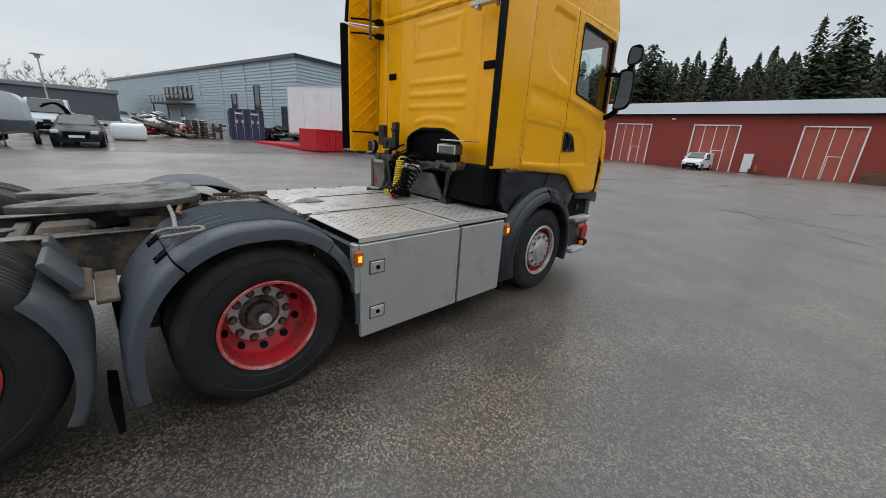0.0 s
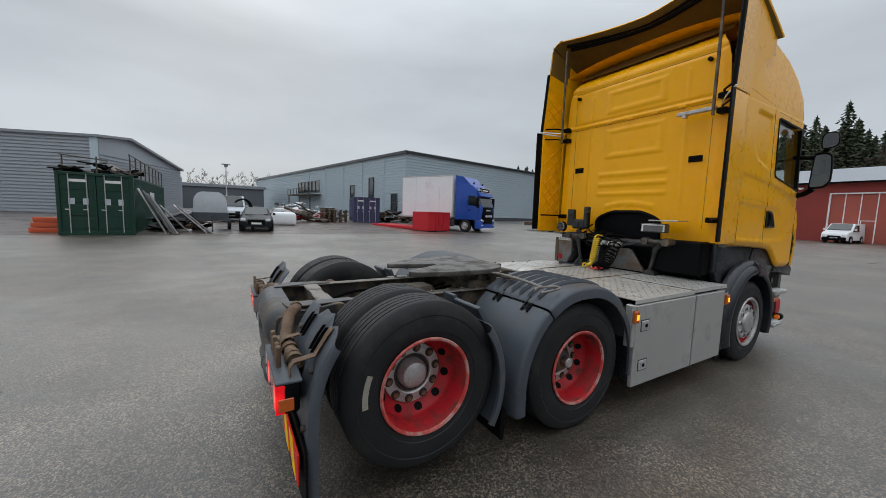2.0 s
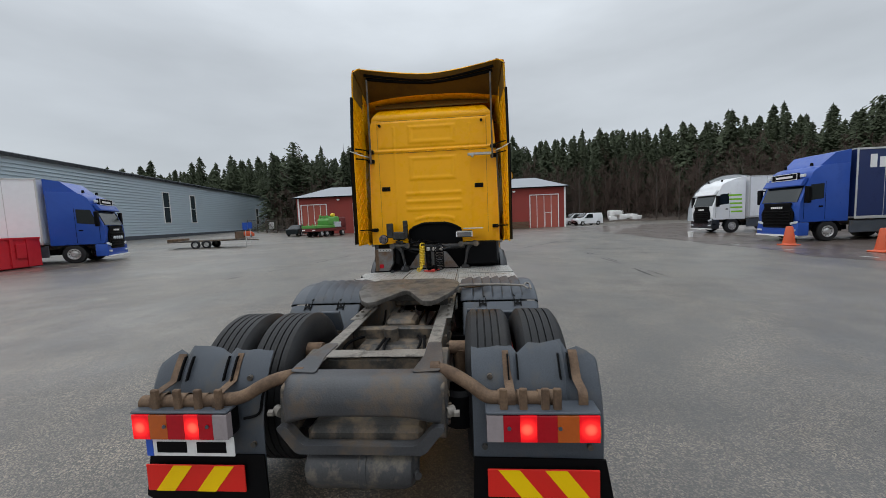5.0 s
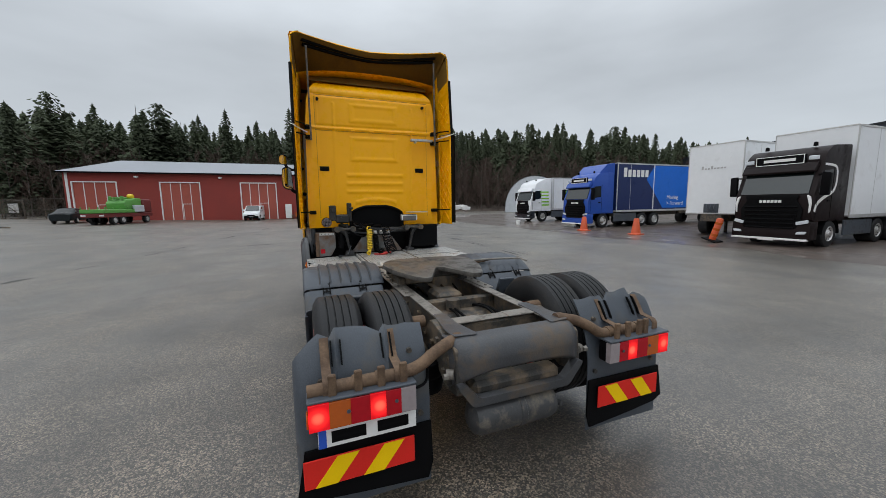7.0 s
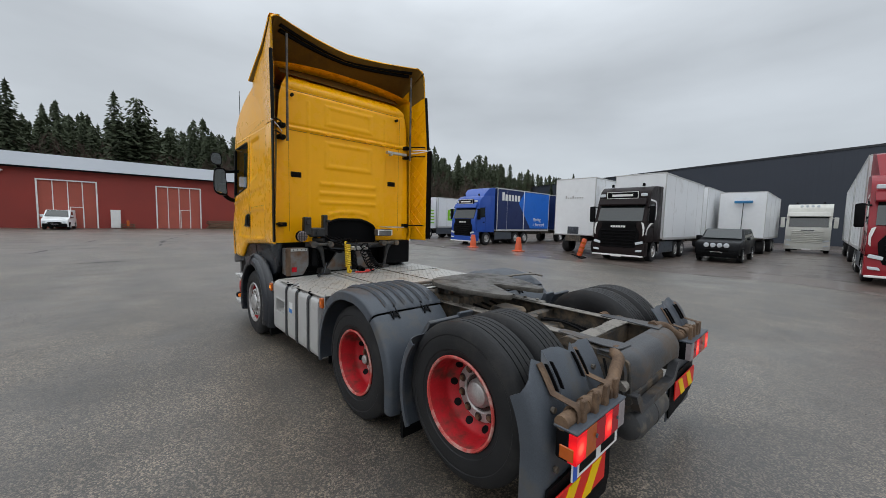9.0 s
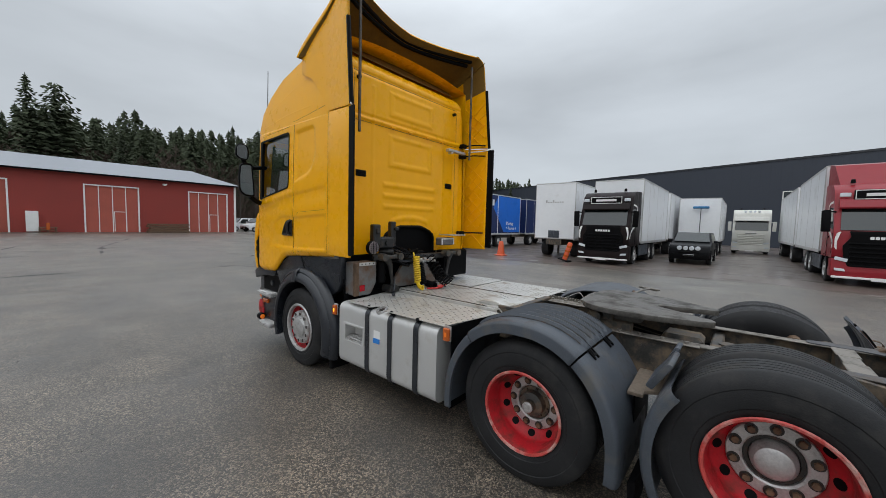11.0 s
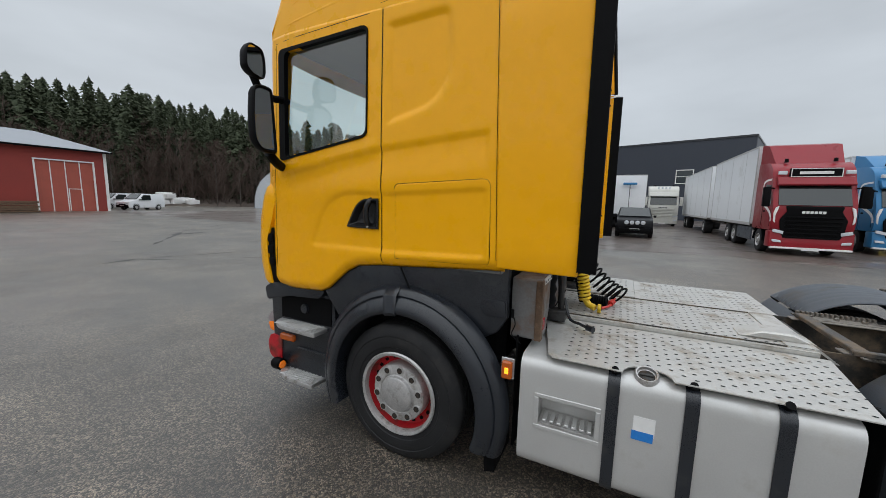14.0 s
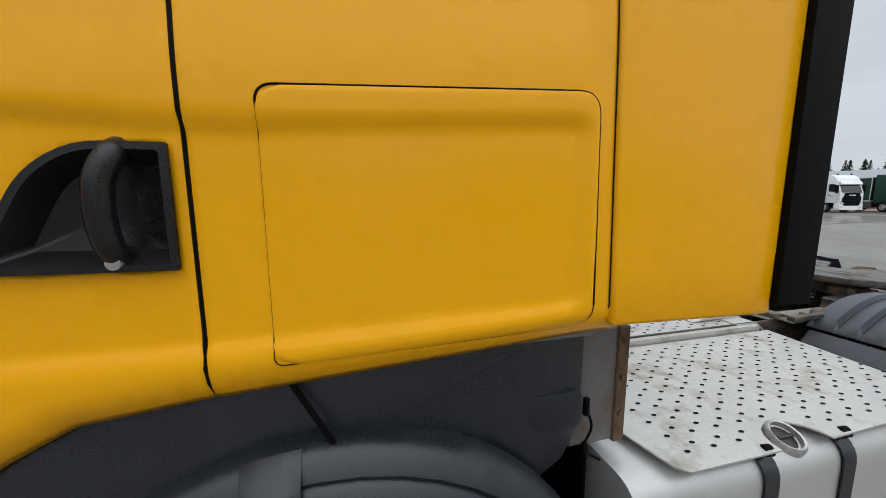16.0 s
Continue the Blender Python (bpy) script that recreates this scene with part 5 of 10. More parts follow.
for k in range(7):
    bm = BM()
    box(bm, (1.825 + 0.041 * k, 1.09, 0.578), (1.85 + 0.041 * k, 1.195, 0.592), 0.003)
    tp("tread_tooth", bm, ALU, "", tr_)
bm = BM()
box(bm, (1.53, 1.2005, 0.66), (1.63, 1.2025, 0.76))
tp("sticker", bm, WHITE_TRIM, "pale paper sticker with blue field", tank, smooth=0)
bm = BM()
box(bm, (1.535, 1.2027, 0.63), (1.635, 1.2042, 0.68))
tp("sticker_field", bm, material("sticker_blue", (0.02, 0.2, 0.6), 0.4, var=0.1, bump=0), "", tank, smooth=0)

# -- side markers --
for x, y, z in ((2.315, 1.21, 0.85), (0.675, 1.2, 0.925), (0.585, -1.285, 0.87), (2.29, -1.285, 0.86)):
    bm = BM()
    s = 1 if y > 0 else -1
    box(bm, (x - 0.032, y - 0.015, z - 0.055), (x + 0.032, y + 0.015, z + 0.055), 0.008)
    mk = tp("side_marker", bm, LAMP_AMBER, "amber side marker lamp, lit")
    bm = BM()
    box(bm, (x - 0.012, y + s * 0.012, z - 0.02), (x + 0.012, y + s * 0.018, z + 0.02), 0.004)
    tp("bulb", bm, LAMP_AMBER_LIT if x > 2 or y < 0 else LAMP_AMBER_GLOW, "", mk)
    bm = BM()
    box(bm, (x - 0.04, y - s * 0.02, z - 0.06), (x + 0.04, y - s * 0.014, z + 0.07), 0.003)
    tp("marker_bracket", bm, RIM_GREY, "", mk)

# -- cab shell: sides in three bands, each nearly flat --
YB_, YM, YT = 1.225, 1.2, 1.13     # half widths at the sill, at the roof joint and at the roof shoulder
XR = 2.36                          # rear wall


def side_y(x, z):
    if z <= 2.1:
        y = YB_
    elif z <= 3.06:
        y = YB_ + (YM - YB_) * (z - 2.1) / 0.96
    else:
        y = YM + (YT - YM) * ((z - 3.06) / 0.8) ** 1.3
        y += (1.256 - y) * max(0.0, (3.1 - x) / 1.15) ** 1.8 * min(1.0, (z - 3.06) / 0.3)
    return y - 0.075 * max(0.0, (x - 4.0) / 0.45) ** 2


def low(x):
    pts = [(2.0, 1.46), (2.45, 1.455), (3.26, 1.405), (3.45, 1.385), (3.56, 1.33), (3.74, 1.18), (3.82, 1.145), (4.15, 1.13), (4.5, 1.14)]
    return float(np.interp(x, [p[0] for p in pts], [p[1] for p in pts]))


def front(z):
    return float(np.interp(z, [1.1, 1.5, 2.1, 2.3, 3.06, 3.3, 3.5], [4.44, 4.46, 4.43, 4.4, 4.27, 4.22, 4.06]))


def high(x):
    pts = [(2.0, 3.92), (2.36, 3.92), (2.7, 3.9), (3.13, 3.84), (3.65, 3.7), (4.05, 3.46), (4.2, 3.3), (4.27, 3.1)]
    return float(np.interp(x, [p[0] for p in pts], [p[1] for p in pts]))


XS = [XR, 2.45, 2.6, 2.8, 3.0, 3.26, 3.35, 3.5, 3.62, 3.74, 3.82, 3.95, 4.165, 4.3]
XD = 3.228                         # joint between door and sleeper
W_TOP = lambda x: 2.962 + (2.93 - 2.962) * (x - 3.35) / 0.815
W_LOW = lambda x: 2.285 + (2.15 - 2.285) * (x - 3.35) / 0.815


def strip(rows_of, s, skip=None, cols=None):
    """rows_of: for each z-line a function x -> z; one column for each x, then the front edge."""
    V = []
    for fz in rows_of:
        row = []
        for x in cols or XS:
            z = fz(x)
            row.append(shell.verts.new((x, s * (side_y(x, z) + relief(x, z)), z)))
        z = fz(4.45)
        xf = front(z)
        row.append(shell.verts.new((xf, s * (side_y(xf, z) - 0.03), z)))
        V.append(row)
    for i in range(len(V) - 1):
        for j in range(len(V[0]) - 1):
            if skip:
                c = (V[i][j].co + V[i + 1][j + 1].co) / 2
                if skip(c.x, c.z):
                    continue
            shell.faces.new((V[i][j], V[i][j + 1], V[i + 1][j + 1], V[i + 1][j]))
    return V


def ease(a, b, t):
    return lambda x: a(x) + (b(x) - a(x)) * t


def step(a, b, v):
    t = min(1.0, max(0.0, (v - a) / (b - a)))
    return t * t * (3 - 2 * t)


def inside(poly, x, z):
    """Distance to the outline, positive inside it."""
    best, odd = 9.0, False
    for (x0, z0), (x1, z1) in zip(poly, poly[1:] + poly[:1]):
        dx, dz = x1 - x0, z1 - z0
        t = min(1.0, max(0.0, ((x - x0) * dx + (z - z0) * dz) / (dx * dx + dz * dz + 1e-12)))
        best = min(best, math.hypot(x - x0 - t * dx, z - z0 - t * dz))
        if (z0 > z) != (z1 > z) and x < x0 + (z - z0) / (z1 - z0) * dx:
            odd = not odd
    return best if odd else -best


# the long dished field through door and locker hatch, and the pressed field of the sleeper
DISH = fillet([(2.468, 1.512), (3.2, 1.488), (3.9, 1.487), (3.84, 1.66), (3.72, 1.845), (3.55, 1.915), (3.26, 1.905), (3.1, 1.905), (2.468, 1.938)], [0.05, 0, 0.06, 0.1, 0.12, 0.12, 0, 0, 0.05], 4)
FIELD = fillet([(3.19, 2.33), (3.19, 2.965), (2.735, 2.985), (2.705, 2.6), (2.83, 2.42)], [0.03, 0.04, 0.08, 0.16, 0.14], 6)
GRIP = fillet([(XD + 0.018, 1.65), (XD + 0.018, 1.858), (3.37, 1.858), (3.44, 1.812), (3.525, 1.655)], [0.006, 0.006, 0.04, 0.05, 0.02], 4)
GRIP_IN = [(3.35 + (x - 3.35) * 0.8, 1.75 + (z - 1.75) * 0.8) for x, z in GRIP]
CREASE = ([2.4, 2.5, 2.9, 3.25, 3.6, 3.9, 4.25], [2.262, 2.255, 2.22, 2.19, 2.14, 2.08, 2.03])


def relief(x, z):
    """How far the pressed steel stands out of, or in from, the plain side."""
    if z > 3.06 or x > 4.32:
        return 0.0
    d = -0.034 * max(0.0, 1 - (z - low(x)) / 0.065) ** 2
    d -= 0.012 * step(-0.006, 0.03, inside(DISH, x, z))
    d -= 0.017 * step(-0.01, 0.04, inside(FIELD, x, z))
    zc = float(np.interp(x, *CREASE))
    d -= 0.012 * (1 - step(zc - 0.026, zc + 0.014, z)) * step(zc - 0.24, zc - 0.06, z) * step(2.462, 2.5, x) * (1 - step(4.1, 4.3, x))
    if 3.27 < x < 4.25:
        d += 0.007 * math.exp(-((z - W_LOW(x) + 0.1) / 0.05) ** 2)
    d -= 0.006 * math.exp(-((x - XD) / 0.009) ** 2)
    return d


zj = lambda x: 3.06
FINE = sorted([XR + 0.0155 * k for k in range(126)] + [XD + d for d in (-0.018, -0.011, -0.006, 0.0005, 0.006, 0.011, 0.018)])
cab_of = {}
for s in (1, -1):
    shell = BM()

    def opening(x, z):
        return (3.35 < x < 4.165 and W_LOW(x) < z < W_TOP(x)) or inside(GRIP_IN, x, z) > -0.014
    strip([ease(low, zj, k / 118) for k in range(119)], s, opening, FINE)
    hi = lambda x: max(3.07, high(min(x, 4.268)))
    strip([zj] + [ease(zj, hi, t) for t in (0.25, 0.5, 0.75, 1.0)], s)
    bmesh.ops.remove_doubles(shell, verts=shell.verts[:], dist=0.0003)
    bmesh.ops.recalc_face_normals(shell, faces=shell.faces[:])
    cab = tp("cab_side", shell, YELLOW, "glossy yellow high-roof sleeper cab side", smooth=60)
    solid(cab, 0.03)
    cab.modifiers[0].offset = 0.0
    cab_of[s] = cab

# roof skin, bowed across
bm = BM()
rows = []
for j, x in enumerate(XS + [4.26]):
    z = max(3.07, high(min(x, 4.268)))
    y = side_y(min(x, 4.25), z) - (0.03 if j == len(XS) else 0)
    row = []
    for k in range(15):
        t = -1 + 2 * k / 14
        crown = 0.1 * (1 - abs(t) ** 2.6)
        row.append((x + (0.06 * (1 - t * t) if x > 4.1 else 0), y * t, z + crown * min(1, (4.5 - x) / 0.6)))
    rows.append(row)
loft(bm, rows)
tp("roof", bm, YELLOW, "rounded yellow high roof", smooth=60)
# front skin
bm = BM()
rows = []
for z in [1.13, 1.3, 1.5, 1.8, 2.1, 2.16, 2.95, 3.06, 3.15]:
    x = front(z)
    y = side_y(x, z) - 0.03
    rows.append([(x + 0.1 * (1 - abs(-1 + 2 * k / 12) ** 2.5), y * (-1 + 2 * k / 12), z) for k in range(13)])
V = [[bm.verts.new(p) for p in r] for r in rows]
for i in range(len(V) - 1):
    for k in range(12):
        if i == 5 and 0 < k < 11:
            continue
        bm.faces.new((V[i][k], V[i][k + 1], V[i + 1][k + 1], V[i + 1][k]))
tp("front_panel", bm, YELLOW, "yellow cab front", smooth=50)
bm = BM()
rows = []
for z in (2.16, 2.95):
    x, y = front(z), side_y(front(z), z) - 0.03
    rows.append([(x + 0.1 * (1 - abs(-1 + 2 * k / 12) ** 2.5) - 0.006, y * (-1 + 2 * k / 12), z) for k in range(1, 12)])
loft(bm, rows)
GLASS = bpy.data.materials.new("clear_cab_glass")
GLASS.use_nodes = True
_g = GLASS.node_tree.nodes["Principled BSDF"]
_g.inputs["Base Color"].default_value = (0.72, 0.86, 0.83, 1)
_g.inputs["Roughness"].default_value = 0.01
_g.inputs["Transmission Weight"].default_value = 1.0
_g.inputs["IOR"].default_value = 1.03
_g.inputs["Specular IOR Level"].default_value = 1.0
_g.inputs["Coat Weight"].default_value = 1.0
_g.inputs["Coat Roughness"].default_value = 0.01
_g.inputs["Coat IOR"].default_value = 1.9
ws = tp("windscreen", bm, GLASS, "curved windscreen glass", smooth=60)
ws.visible_shadow = False
# grille band in the front
bm = BM()
for k in range(7):
    z = 1.2 + 0.11 * k
    rowsg = [[(front(z) + 0.104 * (1 - abs(-1 + 2 * q / 12) ** 2.5) + dx, 0.85 * (-1 + 2 * q / 12), z + dz) for q in range(13)] for dx, dz in ((0, 0), (0.03, 0.02), (0.03, 0.06), (0, 0.08))]
    loft(bm, rowsg)
tp("grille", bm, BLACK, "black grille slats")

# floor, rear wall with pressed panels
CABIN = material("grey_cab_lining", (0.2, 0.2, 0.195), 0.8, var=0.1, grain=60, bump=0.1)
bm = BM()
box(bm, (XR + 0.03, -1.17, 1.42), (4.3, 1.17, 1.47))
box(bm, (2.5, -1.15, 1.47), (3.1, 1.15, 2.05), 0.05)
cabin = tp("cab_floor", bm, CABIN, "dark cab floor and bunk")
bm = BM()
prism(bm, fillet([(4.3, 1.5), (4.3, 2.12), (4.0, 2.12), (3.85, 1.95), (3.9, 1.5)], 0.05), "y", -1.1, 1.1)
tp("dashboard", bm, CABIN, "", cabin)
bm = BM()
box(bm, (XR + 0.05, -1.14, 3.0), (4.2, 1.14, 3.04))
box(bm, (XR + 0.04, -1.14, 1.5), (XR + 0.06, 1.14, 3.0))
tp("headliner", bm, CABIN, "", cabin)
for y in (0.62, -0.62):
    bm = BM()
    box(bm, (3.15, y - 0.25, 1.75), (3.65, y + 0.25, 1.9), 0.05, 2)
    box(bm, (3.05, y - 0.25, 1.85), (3.2, y + 0.25, 2.45), 0.05, 2)
    box(bm, (3.05, y - 0.14, 2.45), (3.17, y + 0.14, 2.68), 0.05, 2)
    tp("seat", bm, CABIN, "grey cab seat", cabin)
bm = BM()
tilt = Matrix.Translation((3.8, 0.62, 2.2)) @ Matrix.Rotation(radians(-58), 4, "Y")
lathe(bm, [(0.225 + 0.016 * math.cos(a), 0.016 * math.sin(a)) for a in [2 * math.pi * k / 8 for k in range(9)]], (0, 0, 0), "z", 32, m=tilt)
box(bm, (-0.21, -0.02, -0.012), (0.21, 0.02, 0.012), 0.006, m=tilt)
lathe(bm, [(0.0, 0.02), (0.06, 0.018), (0.07, 0.0), (0.06, -0.03), (0.04, -0.25), (0.0, -0.25)], (0, 0, 0), "z", 16, m=tilt)
tp("steering_wheel", bm, BLACK, "black steering wheel", cabin)

bm = BM()


def rear_outline(z):
    """Half width of the rear wall."""
    return float(np.interp(z, [1.46, 1.8, 3.1, 3.5, 3.66, 3.82, 3.92], [1.13, 1.13, 1.1, 1.07, 1.03, 0.93, 0.8]))


def in_rect(y, z, y0, y1, z0, z1, soft=0.03):
    d = min(y - y0, y1 - y, z - z0, z1 - z)
    return min(1.0, max(0.0, d / soft))


def wall_relief(y, z):
    r = 0.0
    r += 0.012 * in_rect(y, z, -0.42, 0.42, 2.56, 2.99, 0.03)
    r -= 0.009 * in_rect(y, z, -0.35, 0.35, 2.62, 2.94, 0.03)
    r += 0.011 * in_rect(y, z, -0.42, 0.42, 3.19, 3.52, 0.03)
    r -= 0.008 * in_rect(y, z, -0.35, 0.35, 3.25, 3.47, 0.03)
    for zc in (2.34, 2.2):
        r += 0.012 * in_rect(y, z, -0.5, 0.5, zc - 0.045, zc + 0.04, 0.03)
    r += 0.01 * in_rect(y, z, -0.5, 0.5, 2.02, 2.1, 0.03)
    r += 0.011 * in_rect(y, z, -0.36, 0.36, 1.88 - 0.06 * (y / 0.36) ** 2, 1.97 - 0.06 * (y / 0.36) ** 2, 0.03)
    r += 0.026 * max(0.0, 1 - abs(z - 3.09) / 0.035)
    r -= 0.012 * max(0.0, 1 - abs(z - 3.62) / 0.02)
    r += 0.012 * in_rect(y, z, -0.95, 0.95, 3.13, 3.6, 0.025)
    r += 0.01 * max(0.0, 1 - abs(abs(y) - 0.66) / 0.025) * (1 if 1.7 < z < 3.5 else 0)
    if abs(y) > 0.9:
        r += 0.03 * min(1, (abs(y) - 0.9) / 0.12)
    if z > 3.66:
        r -= 0.35 * ((z - 3.66) / 0.26) ** 2
    return r


ZS = [1.46 + 0.0125 * k for k in range(198)]
rows = []
for z in ZS:
    h = rear_outline(z)
    rows.append([(XR - wall_relief(h * (-1 + 2 * k / 120), z), h * (-1 + 2 * k / 120), z) for k in range(121)])
V = [[bm.verts.new(p) for p in r] for r in rows]
for i in range(len(V) - 1):
    for k in range(120):
        p = V[i][k].co
        yy, zz = (V[i][k].co.y + V[i][k + 1].co.y) / 2, (p.z + V[i + 1][k].co.z) / 2
        lim = 0.46 - 0.25 * max(0, (zz - 1.66) / 0.14) ** 2
        if zz < 1.8 and abs(yy) < lim:
            continue
        bm.faces.new((V[i][k], V[i][k + 1], V[i + 1][k + 1], V[i + 1][k]))
rear = tp("rear_wall", bm, YELLOW, "yellow pressed-steel rear cab wall", smooth=60)
for y in (0.84, -0.8):
    bm = BM()
    box(bm, (XR - 0.014, y - 0.075, 2.4), (XR + 0.01, y + 0.075, 2.475), 0.006)
    for q in range(3):
        box(bm, (XR - 0.018, y - 0.068, 2.41 + 0.022 * q), (XR - 0.012, y + 0.068, 2.42 + 0.022 * q))
    tp("vent_slot", bm, BLACK, "black rectangular vent", rear)
for y in (0.9, -0.87):
    bm = BM()
    cyl(bm, (XR - 0.06, y, 3.53), (XR - 0.01, y, 3.53), 0.022)
    tp("hole_plug", bm, BLACK, "", rear)


def wall_seam(pts, r=0.004):
    q = BM()
    tube(q, [(XR - 0.001 - wall_relief(y, z), y, z) for y, z in pts], r, 6)
    tp("wall_seam", q, SEAM, "", rear)


SEAM = material("dirty_seam_sealer", (0.3, 0.14, 0.006), 0.6, var=0.2, grain=40, bump=0.1)
wall_seam([(0.95 - 1.9 * k / 30, 3.61) for k in range(31)], 0.0045)
wall_seam([(0.95 - 1.9 * k / 30, 3.055) for k in range(31)], 0.0045)
for y in (0.95, -0.95):
    wall_seam([(y, 3.05 + 0.56 * k / 8) for k in range(9)], 0.0035)
    wall_seam([(y * 0.99, 1.62 + 1.42 * k / 14) for k in range(15)], 0.003)
for y in (-0.3, 0.05, 0.36, -0.62):
    bm = BM()
    box(bm, (XR - 0.045, y - 0.04, 3.055), (XR - 0.02, y + 0.04, 3.075), 0.004)
    tp("seam_clip", bm, YELLOW, "", rear)
bm = BM()
edge_ = [(XR - 0.012 - wall_relief(0.46, z), 0.46 - 0.25 * max(0.0, (z - 1.66) / 0.14) ** 2, z) for z in (1.45, 1.55, 1.66, 1.7, 1.74, 1.77, 1.795)]
tube(bm, edge_ + [(XR - 0.014, y, 1.805) for y in (0.18, 0.09, 0.0, -0.09, -0.18)] + [(x, -y, z) for x, y, z in edge_[::-1]], 0.022, 8)
tp("opening_trim", bm, BLACK, "black rubber trim round the opening", rear)
# black sheet behind the opening and block beneath, standing in for deep shade
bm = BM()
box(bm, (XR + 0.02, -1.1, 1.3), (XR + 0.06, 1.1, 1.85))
tp("engine_tunnel", bm, BLACK, "black sheet standing for the shade in the opening under the cab")
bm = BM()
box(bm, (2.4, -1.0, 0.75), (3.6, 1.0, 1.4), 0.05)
tp("engine", bm, BLACK, "black block standing for the shaded engine bay under the cab")

# -- side deflectors and roof deflector --
def hood_low(x):
    return float(np.interp(x, [1.9, 2.46, 2.52, 2.62, 2.82, 3.05], [3.045, 3.085, 3.16, 3.32, 3.53, 3.62]))


def hood_side(x, z):
    """Outer face of the deflector: flush with the cab, flaring to the rear edge."""
    w = min(1.0, max(0.0, (2.5 - x) / 0.55))
    return max(side_y(x, z) + 0.0165, (1 - w) * (side_y(x, min(z, 3.06)) + 0.0165) + w * 1.275)


for s in (1, -1):
    bm = BM()
    rows = []
    for z in [1.47, 1.6, 1.85, 2.1, 2.25, 2.5, 2.75, 3.1]:
        rows.append([(x, s * (hood_side(x, zz) + 0.002), zz) for x in (2.45 - 0.033 * max(0.0, 3.0 - z), 2.35, 2.2, 2.05, 1.95) for zz in [min(z, hood_low(x) - 0.012)]])
    loft(bm, rows)
    dfl = solid(tp("side_deflector", bm, YELLOW, "yellow side wind deflector", smooth=60), 0.025, (2.2, 0, 2.3))
    with_bevel(dfl, 0.012, 2)
    bm = BM()
    rows = [[(x, s * y, z) for x, y in ((1.955, 1.292), (1.9, 1.3), (1.86, 1.302), (1.86, 1.285), (1.9, 1.276), (1.955, 1.262))] for z in (1.5, 3.02)]
    loft(bm, rows, closed=True)
    tp("edge_strip", bm, BLACK, "black rubber edge strip", dfl, smooth=50)
    # diamond stiffening on the inner face
    bm = BM()
    for k in range(9):
        z = 1.5 + 0.17 * k
        for d in (1, -1):
            a = Vector((2.42, s * 1.205, z if d > 0 else z + 0.42))
            b = Vector((1.97, s * 1.25, z + 0.42 if d > 0 else z))
            if max(a.z, b.z) < 3.04:
                cyl(bm, a, b, 0.007, 5)
    tp("lattice_rib", bm, YELLOW, "", dfl)
    for z in (2.92, 3.08, 1.72):
        bm = BM()
        tube(bm, [(2.3, s * 1.06, z), (2.12, s * 1.12, z + 0.01), (1.98, s * 1.24, z + 0.01)], 0.011, 6)
        box(bm, (2.24, s * 1.06 - 0.05, z - 0.03), (2.34, s * 1.06 + 0.05, z + 0.03), 0.01)
        tp("deflector_stay", bm, BLACK, "black deflector stay", dfl)
    bm = BM()
    box(bm, (2.12, s * 1.03 - 0.014, 2.85), (2.145, s * 1.03 + 0.014, 4.24), 0.004)
    tp("upright_bar", bm, FRAME_METAL, "grey upright bar", dfl)
    bm = BM()
    tube(bm, curve_pts([(2.2, s * 1.08, 2.98), (2.0, s * 1.2, 3.0), (1.9, s * 1.31, 3.04)], 4), 0.008, 6)
    tp("steel_wire", bm, WHITE_TRIM, "", dfl)
bm = BM()
box(bm, (2.2, -1.02, 2.93), (2.27, -0.62, 2.97), 0.006)
box(bm, (2.2, -0.72, 2.9), (2.27, -0.68, 2.93), 0.004)
tp("mounting_rail", bm, RIM_GREY, "grey steel mounting rail")

# roof deflector: a shell open to the rear, swept forward in the middle
bm = BM()


def hood(u, v):
    """u across from -1 to 1, v from the front lip (0) to the rear edge (1)."""
    au = abs(u)
    rear_x = 2.42 - 0.47 * au ** 1.7
    x = 3.02 + (rear_x - 3.02) * v
    top = 3.93 + 0.47 * v ** 0.85 + 0.03 * au * v
    half = hood_side(x, top - 0.12)
    k = 0.78
    if au <= k:
        y, z = half * au / k * 0.9, top
    else:
        t = (au - k) / (1 - k)
        a = min(1.0, t / 0.35)
        z = top - 0.12 * (1 - math.cos(a * math.pi / 2))
        y = half * (0.9 + 0.1 * math.sin(a * math.pi / 2))
        if t > 0.35:
            z -= (t - 0.35) / 0.65 * (z - hood_low(x))
            y = hood_side(x, z)
    return (x, math.copysign(y, u), z)


us = [-1, -0.95, -0.9, -0.86, -0.84, -0.82, -0.8, -0.78] + [-0.78 + 0.13 * k for k in range(1, 12)] + [0.78, 0.8, 0.82, 0.84, 0.86, 0.9, 0.95, 1]
loft(bm, [[hood(u, v) for u in us] for v in (0, 0.1, 0.2, 0.3, 0.4, 0.47, 0.54, 0.62, 0.7, 0.8, 0.9, 1.0)])
hoodp = solid(tp("roof_deflector", bm, YELLOW, "tall yellow roof wind deflector, open behind", smooth=50), 0.03, (2.6, 0, 3.4))
bm = BM()
tube(bm, [Vector(hood(u, 1.0)) + Vector((0.09, -0.05 * u, -0.07)) for u in us if abs(u) <= 0.78], 0.028, 8)
tp("edge_strip", bm, BLACK, "", hoodp)
bm = BM()
tube(bm, [Vector(hood(u, 0.88)) + Vector((0.05, -0.06 * u, -0.062)) for u in us if abs(u) <= 0.78], 0.03, 8)
tp("edge_strip", bm, BLACK, "", hoodp)
# inner ochre is kept dark so that it carries the shade under the deflector
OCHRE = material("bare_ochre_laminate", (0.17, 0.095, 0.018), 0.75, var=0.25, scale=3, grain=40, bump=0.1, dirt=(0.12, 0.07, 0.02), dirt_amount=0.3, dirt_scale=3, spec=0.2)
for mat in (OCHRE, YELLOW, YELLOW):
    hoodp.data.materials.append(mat)
